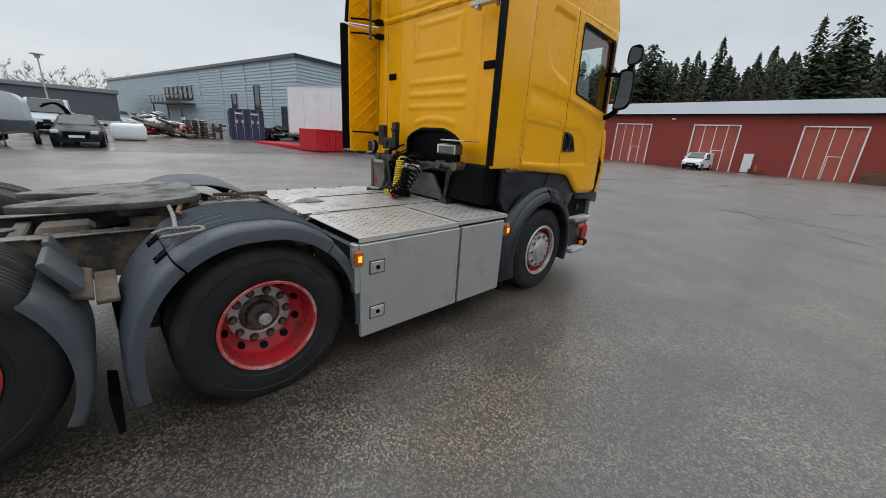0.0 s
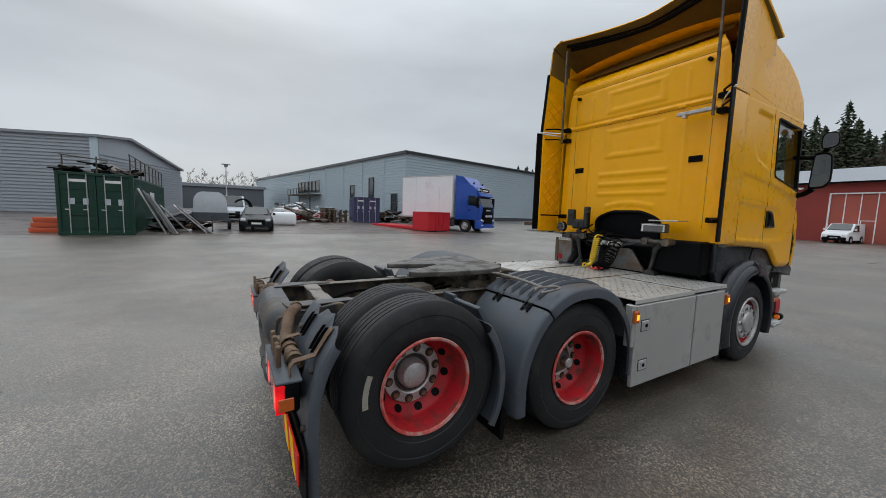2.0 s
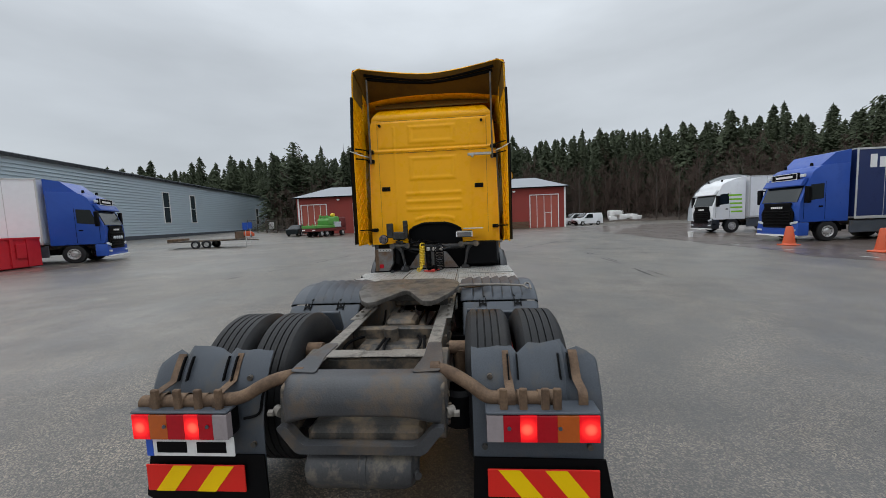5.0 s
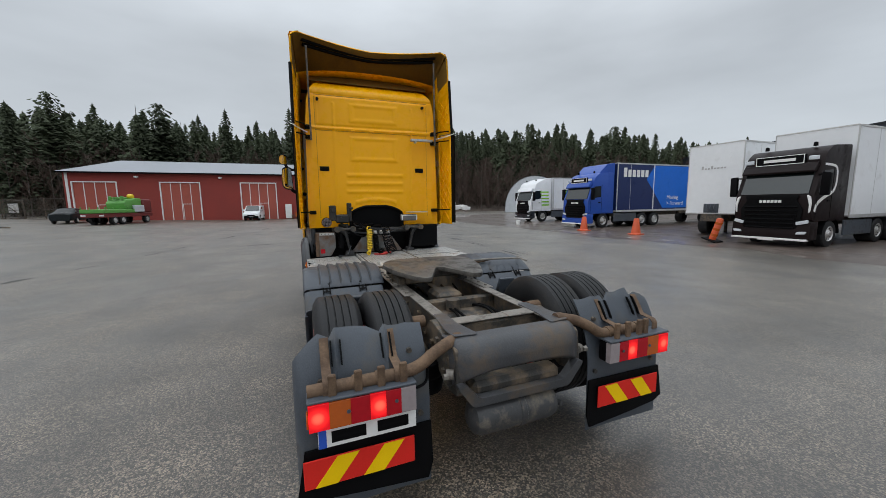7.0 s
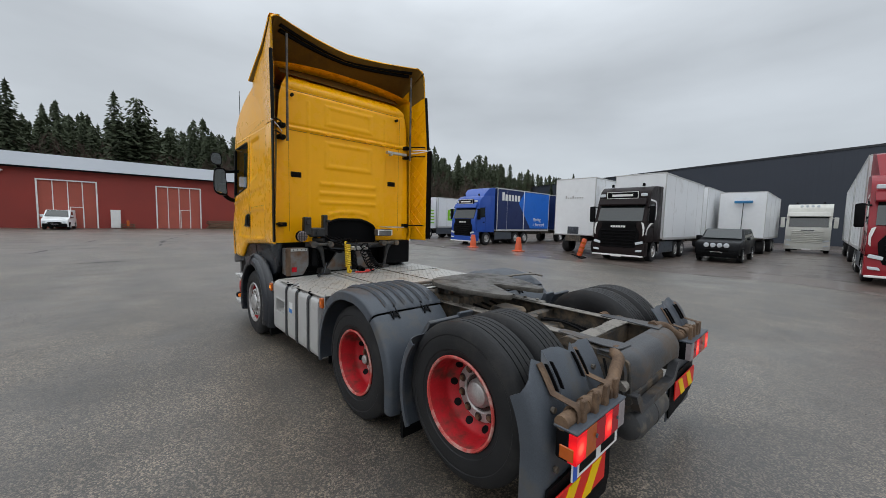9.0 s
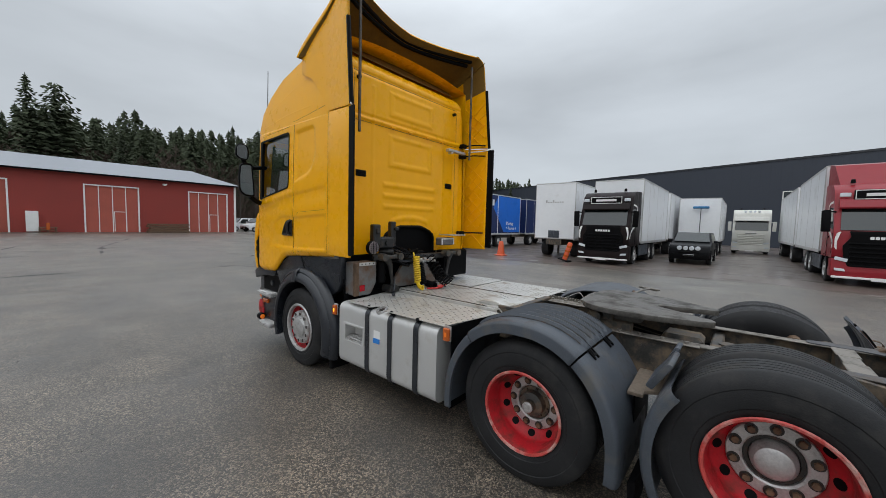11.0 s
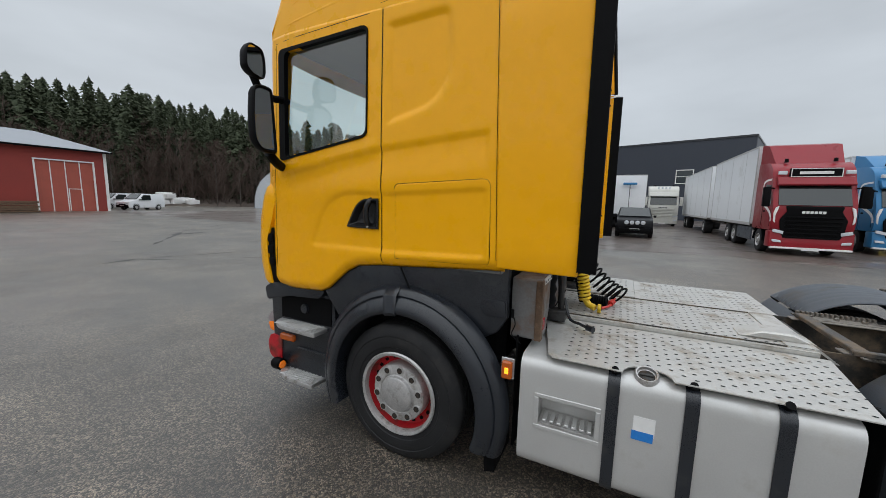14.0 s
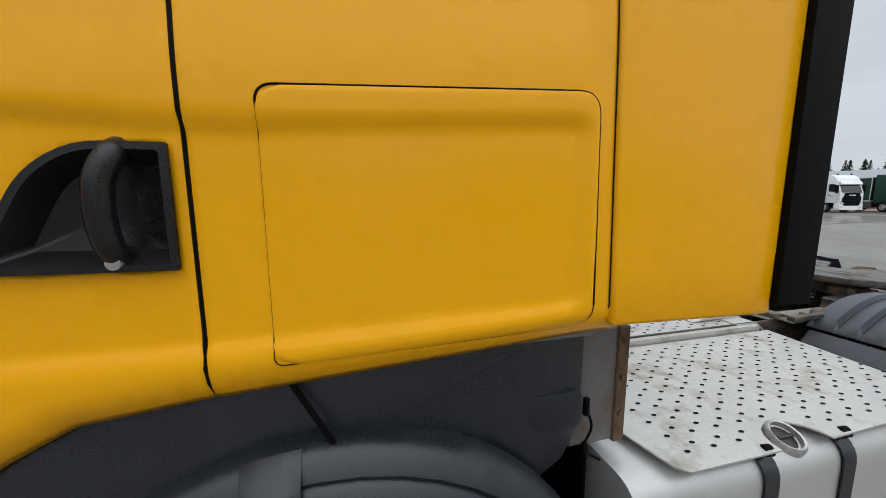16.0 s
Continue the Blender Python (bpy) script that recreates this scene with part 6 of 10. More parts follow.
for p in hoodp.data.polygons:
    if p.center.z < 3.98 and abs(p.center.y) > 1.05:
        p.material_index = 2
# lining between the roof and the shell, shade included in its ochre
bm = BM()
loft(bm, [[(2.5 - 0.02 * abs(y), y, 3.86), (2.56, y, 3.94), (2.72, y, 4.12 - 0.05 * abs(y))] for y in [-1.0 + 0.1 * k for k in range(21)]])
solid(tp("shell_lining", bm, OCHRE, "inner lining in ochre darkened for shade", hoodp), 0.008)
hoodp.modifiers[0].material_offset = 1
# curled lip that runs along one side, across the front and back along the other
bm = BM()
rows = []
rim_line = [(-0.8, 1 - k / 10) for k in range(10)] + [(-0.8 + 1.6 * k / 20, 0.0) for k in range(21)] + [(0.8, k / 10) for k in range(1, 11)]
for u, v in rim_line:
    x, y, z = hood(u, max(v, 0.02))
    side_ = min(1.0, abs(u) / 0.8) ** 6
    drop = 0.07 + 0.05 * (1 - v)
    out_y = math.copysign(hood_side(x, z - 0.1) + 0.012 + 0.035 * (1 - v), u)
    x1, y1 = x + 0.12 * (1 - v) ** 2 * (1 - 0.35 * side_), y + (out_y - y) * side_
    rows.append([(x - 0.05 * (1 - side_), y * (1 - 0.05 * side_), z + 0.012), (0.5 * (x + x1), y + (y1 - y) * 0.75, z + 0.004 - 0.02 * side_), (x1, y1, z - drop), (x1 - 0.02, y1 * 0.995, z - drop - 0.012), (x - 0.08, y1 * (1 - 0.05 * side_), z - drop + 0.0)])
loft(bm, rows)
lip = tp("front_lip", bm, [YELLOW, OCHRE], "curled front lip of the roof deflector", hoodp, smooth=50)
# the lip's underside takes the ochre with shade in its colour
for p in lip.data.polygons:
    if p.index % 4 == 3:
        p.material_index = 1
for s in (1, -1):
    bm = BM()
    pts = [Vector(hood(s * u, 1.0)) + Vector((-0.015, 0, 0)) for u in (1, 0.96, 0.92, 0.9)]
    tube(bm, pts, 0.024, 6)
    tp("edge_strip", bm, BLACK, "", hoodp)
    bm = BM()
    for k in range(5):
        z = 3.06 + 0.16 * k
        for a_, b_ in ((z, z + 0.36), (z + 0.36, z)):
            if max(a_, b_) < 3.9:
                cyl(bm, (2.42, s * (hood_side(2.42, a_) - 0.034), a_), (2.0, s * (hood_side(2.0, b_) - 0.034), b_), 0.007, 5)
    tp("lattice_rib", bm, YELLOW, "", hoodp)

# -- doors, windows, seams --
DARK = BLACK
HANDLE = material("black_handle_plastic", (0.012, 0.012, 0.013), 0.32, var=0.2, grain=160, bump=0.06, spec=0.4)
for s in (1, -1):
    cab = cab_of[s]

    def on(x, z, d=0.0):
        return (x, s * (side_y(x, z) + relief(x, z) + d), z)
    # window glass and frame
    cs = [(4.13, 2.93), (3.35, 2.96), (3.35, 2.285), (4.13, 2.158)]
    bm = BM()
    bm.faces.new([bm.verts.new(on(x, z, -0.01)) for x, z in cs])
    g = tp("side_window", bm, GLASS, "clear side window glass", smooth=0)
    g.visible_shadow = False
    bm = BM()
    o = [(4.2, 2.955), (3.34, 2.98), (3.34, 2.27), (4.2, 2.13)]
    oo, ii = fillet(o, 0.05, 4), fillet(cs, 0.05, 4)
    rows = [[on(x, z, d) for x, z in loop] for loop, d in ((oo, 0.008), (oo, 0.026), (ii, 0.024), (ii, -0.012))]
    loft(bm, rows, closed=True)
    tp("window_seal", bm, BLACK, "", g, smooth=30)

    def seam(pts, r=0.0038, name="panel_gap", par=None, off=0.0135):
        q = BM()
        tube(q, [on(x, z, off) for x, z in pts], r, 6)
        return tp(name, q, DARK, "", par or cab)
    # door outline
    def along(a, b, n=6):
        return [(a[0] + (b[0] - a[0]) * k / n, a[1] + (b[1] - a[1]) * k / n) for k in range(n + 1)]
    seam(along((XD, 1.412), (XD, 2.29), 30) + along((XD, 2.3), (XD, 3.05), 26), 0.0042, off=0.0165)
    seam(along((XD, 3.05), (4.24, 3.01), 8), 0.003)
    seam(along((4.24, 3.0), (4.27, 2.1), 6) + along((4.285, 2.05), (4.31, 1.16), 6))
    # roof joint line of the sleeper
    seam(along((3.25, 3.09), (2.5, 3.16), 6) + [(2.46, 3.12), (2.455, 3.05)], 0.0018)
    seam(along((2.455, 3.08), (2.402, 1.47), 30), 0.0016, off=0.0175)
    # locker hatch: follows the pressed side, a little proud of it
    h = fillet([(3.115, 1.462), (3.115, 1.955), (2.455, 1.985), (2.443, 1.475)], [0.02, 0.03, 0.05, 0.05], 6)
    bm = BM()
    rows = []
    for k in range(41):
        v = k / 40
        za, zb3 = 1.462 + 0.493 * v, 1.475 + 0.51 * v
        edge = min(v, 1 - v) * 0.5
        cut = 0.04 - math.sqrt(max(0.0, 0.04 ** 2 - max(0.0, 0.04 - edge) ** 2))
        row = []
        for q in range(45):
            u = q / 44
            x = (3.115 - cut) + (2.449 - 3.115 + 2 * cut) * u
            row.append(on(x, za + (zb3 - za) * u, 0.0172))
        rows.append(row)
    loft(bm, rows)
    hatch = solid(tp("locker_hatch", bm, YELLOW, "flush yellow side locker hatch", smooth=60), 0.004, (2.8, 0, 1.7))
    nc = len(h) // 4

    def gap(loop, r):
        q = BM()
        fine_ = []
        for (xa, za), (xb, zb4) in zip(loop, loop[1:]):
            n_ = max(1, int(math.hypot(xb - xa, zb4 - za) / 0.02))
            fine_ += [(xa + (xb - xa) * k / n_, za + (zb4 - za) * k / n_) for k in range(n_)]
        tube(q, [on(x, z, 0.0158) for x, z in fine_ + [loop[-1]]], r, 6)
        tp("panel_gap", q, DARK, "", hatch)
    gap(h[nc:3 * nc + 1], 0.0021)
    gap(list(h[3 * nc:]) + list(h[:nc + 1]), 0.0011)
    # creases
    def ridge(pts, r, squash, a=2.5, b=2.5, name="crease"):
        q = BM()
        fp_ = curve_pts([(x, 0, z) for x, z in pts], 6)
        n_ = len(fp_)
        tube(q, [on(p_.x, p_.z, 0.0135) for p_ in fp_], [0.8 * r * min(1.0, (i + 0.5) / a, (n_ - 0.5 - i) / b) for i in range(n_)], 10)
        for v in q.verts:
            base = s * (side_y(v.co.x, v.co.z) + 0.0135)
            v.co.y = base + (v.co.y - base) * squash * 0.4
        tp(name, q, YELLOW, "", cab, smooth=80)
    ridge([(2.62, 3.3), (2.68, 3.48), (2.82, 3.58), (3.4, 3.48), (4.05, 3.25)], 0.016, 0.45)
    ridge([(2.7, 3.22), (3.4, 3.2), (4.1, 3.12)], 0.014, 0.4)
    # door handle: a black bowl let into the door, with a standing grip
    bm = BM()

    def ring(k, d):
        return [on(3.35 + (x - 3.35) * k, 1.75 + (z - 1.75) * k, d) for x, z in GRIP]
    flat = [[(x, s * 1.2385, z) for x, y, z in ring(1.0, 0)], [(x, s * 1.245, z) for x, y, z in ring(0.99, 0)], [(x, s * 1.2455, z) for x, y, z in ring(0.88, 0)], [(x, s * 1.236, z) for x, y, z in ring(0.83, 0)], [(x, s * 1.2, z) for x, y, z in ring(0.68, 0)], [(x, s * 1.192, z) for x, y, z in ring(0.3, 0)]]
    loops = loft(bm, flat, closed=True)
    bm.faces.new(loops[-1])
    hd = tp("door_handle", bm, HANDLE, "black recessed door handle", smooth=50)
    bm = BM()
    bar = curve_pts([(3.335, s * 1.215, 1.672), (3.337, s * 1.243, 1.69), (3.34, s * 1.254, 1.74), (3.335, s * 1.254, 1.8), (3.322, s * 1.243, 1.835), (3.32, s * 1.22, 1.848)], 6)
    tube(bm, bar, 0.02, 12)
    tp("grip", bm, HANDLE, "", hd)
    bm = BM()
    cyl(bm, (3.335, s * 1.24, 1.668), (3.335, s * 1.2505, 1.668), 0.011)
    tp("lock", bm, RIM_GREY, "", hd)
    # front corner deflector behind a dark vented slot
    def lean(z):
        return float(np.interp(z, [1.1, 1.35, 1.6, 1.95], [0.0, 0.06, 0.05, -0.02]))
    bm = BM()
    rows = []
    for z, q in ((1.1, 0.03), (1.115, 0.01), (1.15, 0.0), (1.3, 0.0), (1.5, 0.0), (1.7, 0.0), (1.86, 0.006), (1.94, 0.02), (1.97, 0.05)):
        d = lean(z)
        rows.append([(4.375 + d - 0.06 * step(1.58, 1.66, z), s * (1.16 - q), z), (4.385 + d - 0.06 * step(1.58, 1.66, z), s * (1.198 - q), z), (4.44 + d, s * (1.196 - q), z), (4.51 + d - q, s * (1.165 - q), z), (4.56 + d - q, s * (1.09 - q), z), (4.58 + d - q, s * 0.95, z)])
    loft(bm, rows)
    cd = solid(tp("corner_deflector", bm, YELLOW, "yellow front corner air deflector", smooth=50), 0.02, (4.2, 0, 1.5))
    bm = BM()
    loft(bm, [[(4.32 + 0.6 * lean(z), s * 1.14, z), (4.325 + 0.7 * lean(z), s * 1.18, z), (4.385 + lean(z), s * 1.185, z), (4.4 + lean(z), s * 1.13, z)] for z in (1.12, 1.22, 1.33, 1.43, 1.53, 1.6)], closed=True)
    slot = tp("air_slot", bm, BLACK, "black air slot", cd)
    for z in (1.28, 1.38, 1.48):
        bm = BM()
        box(bm, (4.33 + 0.8 * lean(z), s * 1.182 - 0.01, z), (4.385 + lean(z), s * 1.182 + 0.012, z + 0.07), 0.008, 2)
        tp("vent_blade", bm, BLACK, "", slot)
    # mirrors, their glass turned in towards the driver
    mm = Matrix.Translation((4.09, 0, 0)) if s > 0 else Matrix.Translation((4.09, 0, 0)) @ Matrix.Scale(-1, 4, (0, 1, 0))
    for name_, label_, shape, rnd, face_ in (("main_mirror", "large black wing mirror", [(1.355, 2.16), (1.5, 2.165), (1.562, 2.23), (1.568, 2.42), (1.55, 2.59), (1.5, 2.62), (1.385, 2.62), (1.37, 2.4)], [0.04, 0.05, 0.07, 0.1, 0.05, 0.04, 0.04, 0.1], (1.46, 2.39)),
                                             ("wide_mirror", "small black wide-angle mirror", [(1.45, 2.655), (1.555, 2.665), (1.6, 2.7), (1.598, 2.81), (1.565, 2.865), (1.455, 2.86), (1.43, 2.8), (1.43, 2.7)], 0.035, (1.515, 2.76))):
        loop_ = fillet(shape, rnd, 4)
        cy_, cz_ = face_
        bm = BM()
        rows = []
        for k_, dx in ((0.86, -0.03), (0.93, -0.045), (0.985, -0.04), (1.0, -0.02), (0.98, 0.01), (0.9, 0.035), (0.72, 0.055), (0.4, 0.065)):
            rows.append([(dx - 0.18 * (y - cy_), cy_ + (y - cy_) * k_, cz_ + (z - cz_) * k_) for y, z in loop_])
        loops = loft(bm, rows, closed=True)
        bm.faces.new(loops[-1])
        mir = tp(name_, bm, BLACK, label_, m=mm, smooth=50)
        bm = BM()
        bm.faces.new([bm.verts.new((-0.034 - 0.18 * (y - cy_), cy_ + (y - cy_) * 0.88, cz_ + (z - cz_) * 0.88)) for y, z in loop_])
        glass_ = tp("mirror_glass", bm, MIRROR, "", mir, smooth=0)
        solid(glass_, 0.004, (0.3, 1.4, 2.4))
    bm = BM()
    tube(bm, curve_pts([(4.2, s * 1.14, 2.6), (4.16, s * 1.25, 2.585), (4.13, s * 1.36, 2.57), (4.13, s * 1.44, 2.6)], 5), 0.027, 8)
    tube(bm, [(4.12, s * 1.43, 2.56), (4.12, s * 1.47, 2.64), (4.12, s * 1.5, 2.7)], 0.028, 8)
    tp("mirror_arm", bm, BLACK, "black upper mirror arm")
    bm = BM()
    tube(bm, curve_pts([(4.23, s * 1.12, 2.08), (4.18, s * 1.22, 2.085), (4.13, s * 1.32, 2.11), (4.11, s * 1.4, 2.17)], 5), 0.034, 8)
    tp("mirror_arm", bm, BLACK, "black lower mirror arm")

bm = BM()
cyl(bm, (4.2, 1.12, 3.1), (4.2, 1.12, 3.16), 0.014)
cyl(bm, (4.2, 1.12, 3.16), (4.12, 1.14, 3.95), 0.005, 6)
tp("antenna", bm, BLACK, "thin black roof antenna")
for s in (1, -1):
    bm = BM()
    cyl(bm, (2.8, s * 1.12, 3.6), (2.8, s * 1.185, 3.6), 0.014)
    tp("roof_plug", bm, BLACK, "", cab_of[s])

# -- grey lower bodywork: wheel arch, side skirt, steps, bumper --
for s in (1, -1):
    # upper skirt between the arch and the cab floor
    bm = BM()
    sk = [(2.36, 1.455), (2.36, 1.13), (2.42, 1.03), (2.5, 0.985)] + [(XF + 0.56 * math.cos(radians(a)), 0.56 + 0.6 * math.sin(radians(a))) for a in range(150, 20, -10)] + [(3.8, 1.14), (3.6, 1.3), (3.45, 1.375), (3.26, 1.4)]
    prism(bm, sk, "y", s * 1.12, s * 1.19, 0.01, 2)
    for v in bm.verts:
        v.co.y -= s * float(np.interp(v.co.x, [2.36, 2.6, 2.9, 3.1], [0.082, 0.07, 0.02, 0.0]))
    skirt = tp("arch_skirt", bm, GREY_PLASTIC, "dark grey plastic skirt above the front wheel", smooth=40)
    bm = BM()
    prism(bm, fillet([(2.37, 1.24), (2.37, 1.135), (2.5, 1.13), (2.58, 1.24)], 0.02), "y", s * 1.1, s * 1.122, 0.004, 2)
    tp("skirt_pocket", bm, GREY_PLASTIC, "", skirt)
    bm = BM()
    tube(bm, [(3.1, s * 1.191, 1.405), (3.02, s * 1.191, 1.25), (3.0, s * 1.2, 1.16)], 0.007, 6)
    tp("panel_gap", bm, BLACK, "", skirt)
    # arch in two lips
    bm = BM()
    rows = []
    for k in range(31):
        a = radians(-20 + 220 * k / 30)
        c, q = math.cos(a), math.sin(a)
        ro, rm, ri = 0.72, 0.64, 0.585
        def pt(r, y):
            return (XF - 0.04 + r * 0.98 * c, s * y, 0.5 + r * q)
        rows.append([pt(ro + 0.055, 1.15), pt(ro + 0.04, 1.195), pt(ro + 0.02, 1.222), pt(ro - 0.01, 1.238), pt(ro - 0.022, 1.232), pt(ro - 0.032, 1.25), pt(rm + 0.01, 1.272), pt(ri + 0.035, 1.283), pt(ri + 0.014, 1.281), pt(ri, 1.268), pt(ri, 1.1), pt(ri + 0.01, 0.85)])
    loft(bm, rows)
    arch = solid(tp("wheel_arch", bm, GREY_PLASTIC, "dark grey moulded front wheel arch", smooth=38), 0.008)
    bm = BM()
    rows = []
    for a in (79, 82, 85, 88):
        c, q = math.cos(radians(a)), math.sin(radians(a))
        rows.append([(XF - 0.04 + r * 0.98 * c, s * y, 0.5 + r * q) for r, y in ((0.762, 1.2), (0.712, 1.262), (0.6, 1.292), (0.575, 1.28))])
    loft(bm, rows)
    solid(tp("arch_clip", bm, GREY_PLASTIC, "", arch), 0.01)
    bm = BM()
    prism(bm, [(2.4, 0.62), (2.47, 0.62), (2.44, 0.12), (2.37, 0.14)], "y", s * 0.85, s * 1.2, 0.005)
    tp("front_flap", bm, BLACK, "black rubber flap", arch)
    # foot steps and bumper end
    bm = BM()
    body = fillet([(3.82, 1.13), (4.5, 1.13), (4.56, 1.0), (4.54, 0.35), (4.4, 0.28), (3.86, 0.3), (3.78, 0.6)], [0.03, 0.06, 0.08, 0.08, 0.05, 0.04, 0.05], 4)
    prism(bm, body, "y", s * 0.55, s * 1.08, 0.02, 2)
    st = tp("entry_step_housing", bm, GREY_PLASTIC, "dark grey entry step housing", smooth=40)
    bm = BM()
    prism(bm, fillet([(3.8, 1.13), (4.4, 1.135), (4.5, 1.08), (4.47, 0.97), (4.38, 0.995), (4.2, 1.04), (3.86, 1.06)], 0.03), "y", s * 1.08, s * 1.19, 0.015, 2)
    tp("step_brow", bm, GREY_PLASTIC, "", st)
    bm = BM()
    box(bm, (3.84, s * 1.085 - 0.004, 0.8), (4.42, s * 1.085 + 0.004, 1.03))
    tp("step_recess", bm, BLACK, "", st, smooth=0)
    bm = BM()
    lathe(bm, [(0.0, 0.02), (0.035, 0.018), (0.042, 0.0)], (4.13, s * 1.09, 0.915), "y", 20)
    cyl(bm, (4.13, s * 1.09, 0.915), (4.13, s * 1.105, 0.915), 0.04)
    tp("filler_cap", bm, GREY_PLASTIC, "", st)
    for z, x0, x1 in ((0.745, 3.89, 4.42), (0.295, 3.93, 4.39)):
        bm = BM()
        prism(bm, fillet([(x0, s * 1.02), (x1 + 0.03, s * 1.02), (x1, s * 1.16), (x1 - 0.12, s * 1.225), (x0, s * 1.235)], [0, 0.02, 0.04, 0.05, 0.02]), "z", z, z + 0.035, 0.006, 2)
        tp("entry_step", bm, RIM_GREY, "grey grated aluminium step", st)
        bm = BM()
        for k in range(11):
            for d in (1, -1):
                a = Vector((x0 + 0.03 + 0.04 * k, s * 1.06, z + 0.037))
                b = a + Vector((0.09 * d, s * 0.15, 0))
                if x0 < b.x < x1 - 0.03:
                    cyl(bm, a, b, 0.006, 4)
        tp("step_grating", bm, ALU, "", st)
    bm = BM()
    prism(bm, fillet([(4.44, 0.6), (4.58, 0.61), (4.625, 0.52), (4.6, 0.4), (4.53, 0.37), (4.45, 0.38)], [0.02, 0.04, 0.06, 0.05, 0.04, 0.02], 4), "y", s * 0.86, s * 1.09, 0.025, 3)
    tp("bumper_corner", bm, RIM_RED, "red painted bumper corner", st)
    bm = BM()
    prism(bm, fillet([(4.45, 0.82), (4.6, 0.81), (4.65, 0.745), (4.64, 0.71), (4.47, 0.72)], 0.02), "y", s * 0.86, s * 1.06, 0.02, 2)
    tl = tp("corner_lamp", bm, LAMP_CLEAR, "clear and amber front corner lamp", st)
    bm = BM()
    prism(bm, fillet([(4.46, 0.718), (4.635, 0.708), (4.61, 0.635), (4.47, 0.62)], 0.02), "y", s * 0.86, s * 1.07, 0.02, 2)
    tp("turn_lens", bm, LAMP_AMBER_GLOW, "amber turn lens", tl)
    bm = BM()
    box(bm, (4.27, s * 1.09 - 0.02, 0.585), (4.44, s * 1.09 + 0.02, 0.645), 0.01)
    tp("marker_lens", bm, LAMP_AMBER, "", st)
    bm = BM()
    box(bm, (3.9, s * 1.085 - 0.01, 0.535), (4.24, s * 1.085 + 0.012, 0.55), 0.004)
    tp("housing_rib", bm, GREY_PLASTIC, "", st)
    bm = BM()
    lathe(bm, [(0.036, -0.06), (0.05, -0.05), (0.052, 0.02), (0.046, 0.04), (0.036, 0.045)], (4.45, s * 1.13, 0.365), "x", 20)
    bc = tp("side_marker", bm, BLACK, "round black marker lamp", st)
    bm = BM()
    lathe(bm, [(0.0, -0.075), (0.03, -0.068), (0.038, -0.055)], (4.45, s * 1.13, 0.365), "x", 20)
    tp("amber_lens", bm, LAMP_AMBER_GLOW, "amber rear-facing lens", bc)
    bm = BM()
    cyl(bm, (4.435, s * 1.13, 0.365), (4.385, s * 1.13, 0.365), 0.014, 10)
    tp("bulb", bm, LAMP_AMBER_LIT, "", bc)
    bm = BM()
    lathe(bm, [(0.0, 0.07), (0.03, 0.062), (0.038, 0.044)], (4.45, s * 1.13, 0.365), "x", 20)
    tp("white_lens", bm, LAMP_CLEAR, "clear front lens", bc)
bm = BM()
prism(bm, fillet([(4.35, 0.3), (4.62, 0.36), (4.66, 0.6), (4.6, 1.0), (4.5, 1.13), (4.3, 1.13)], 0.05), "y", -0.95, 0.95, 0.02, 2)
tp("bumper", bm, GREY_PLASTIC, "grey front bumper")

# -- behind the cab: brackets, hoses, boxes --
BOX_GREY = material("stained_grey_steel", (0.17, 0.17, 0.17), 0.45, metal=0.3, var=0.2, scale=5, grain=70, bump=0.1, dirt=(0.16, 0.09, 0.05), dirt_amount=0.38, dirt_scale=4)
GRIME = material("black_greasy_steel", (0.014, 0.014, 0.014), 0.45, var=0.4, scale=9, grain=70, bump=0.25, dirt=(0.06, 0.05, 0.042), dirt_amount=0.3, dirt_scale=9)
bm = BM()
prism(bm, fillet([(1.045, 1.0), (1.045, 1.385), (0.74, 1.385), (0.74, 1.14), (0.82, 1.0)], [0.02, 0.02, 0.01, 0.02, 0.03]), "x", 2.17, 2.35, 0.01, 2)
bx = tp("equipment_box", bm, BOX_GREY, "grey rust-stained equipment box behind the cab")
bm = BM()
box(bm, (2.158, 0.995, 1.0), (2.2, 1.052, 1.38), 0.004)
for z in (1.1, 1.22, 1.34):
    cyl(bm, (2.18, 1.05, z), (2.18, 1.06, z), 0.009, 8)
tp("rusty_edge", bm, RUST, "rusty riveted edge", bx)
bm = BM()
box(bm, (2.158, 0.76, 1.345), (2.169, 0.99, 1.385), 0.003)
tp("pale_strip", bm, ALU, "pale drilled strip", bx)
bm = BM()
for k in range(4):
    cyl(bm, (2.1585, 0.79 + 0.056 * k, 1.365), (2.156, 0.79 + 0.056 * k, 1.365), 0.008, 8)
tp("strip_hole", bm, BLACK, "", bx)
bm = BM()
box(bm, (2.162, 0.91, 1.05), (2.169, 0.98, 1.12), 0.006, m=Matrix.Identity(4))
tp("red_reflector", bm, LAMP_RED_OFF, "", bx)
bm = BM()
tube(bm, curve_pts([(2.33, 1.085, 1.16), (2.31, 1.09, 1.1), (2.33, 1.087, 1.03), (2.27, 1.085, 0.98)]), 0.004, 6)
cyl(bm, (2.33, 1.087, 1.14), (2.33, 1.087, 1.19), 0.01, 8)
tp("loose_wire", bm, BLACK, "", bx)
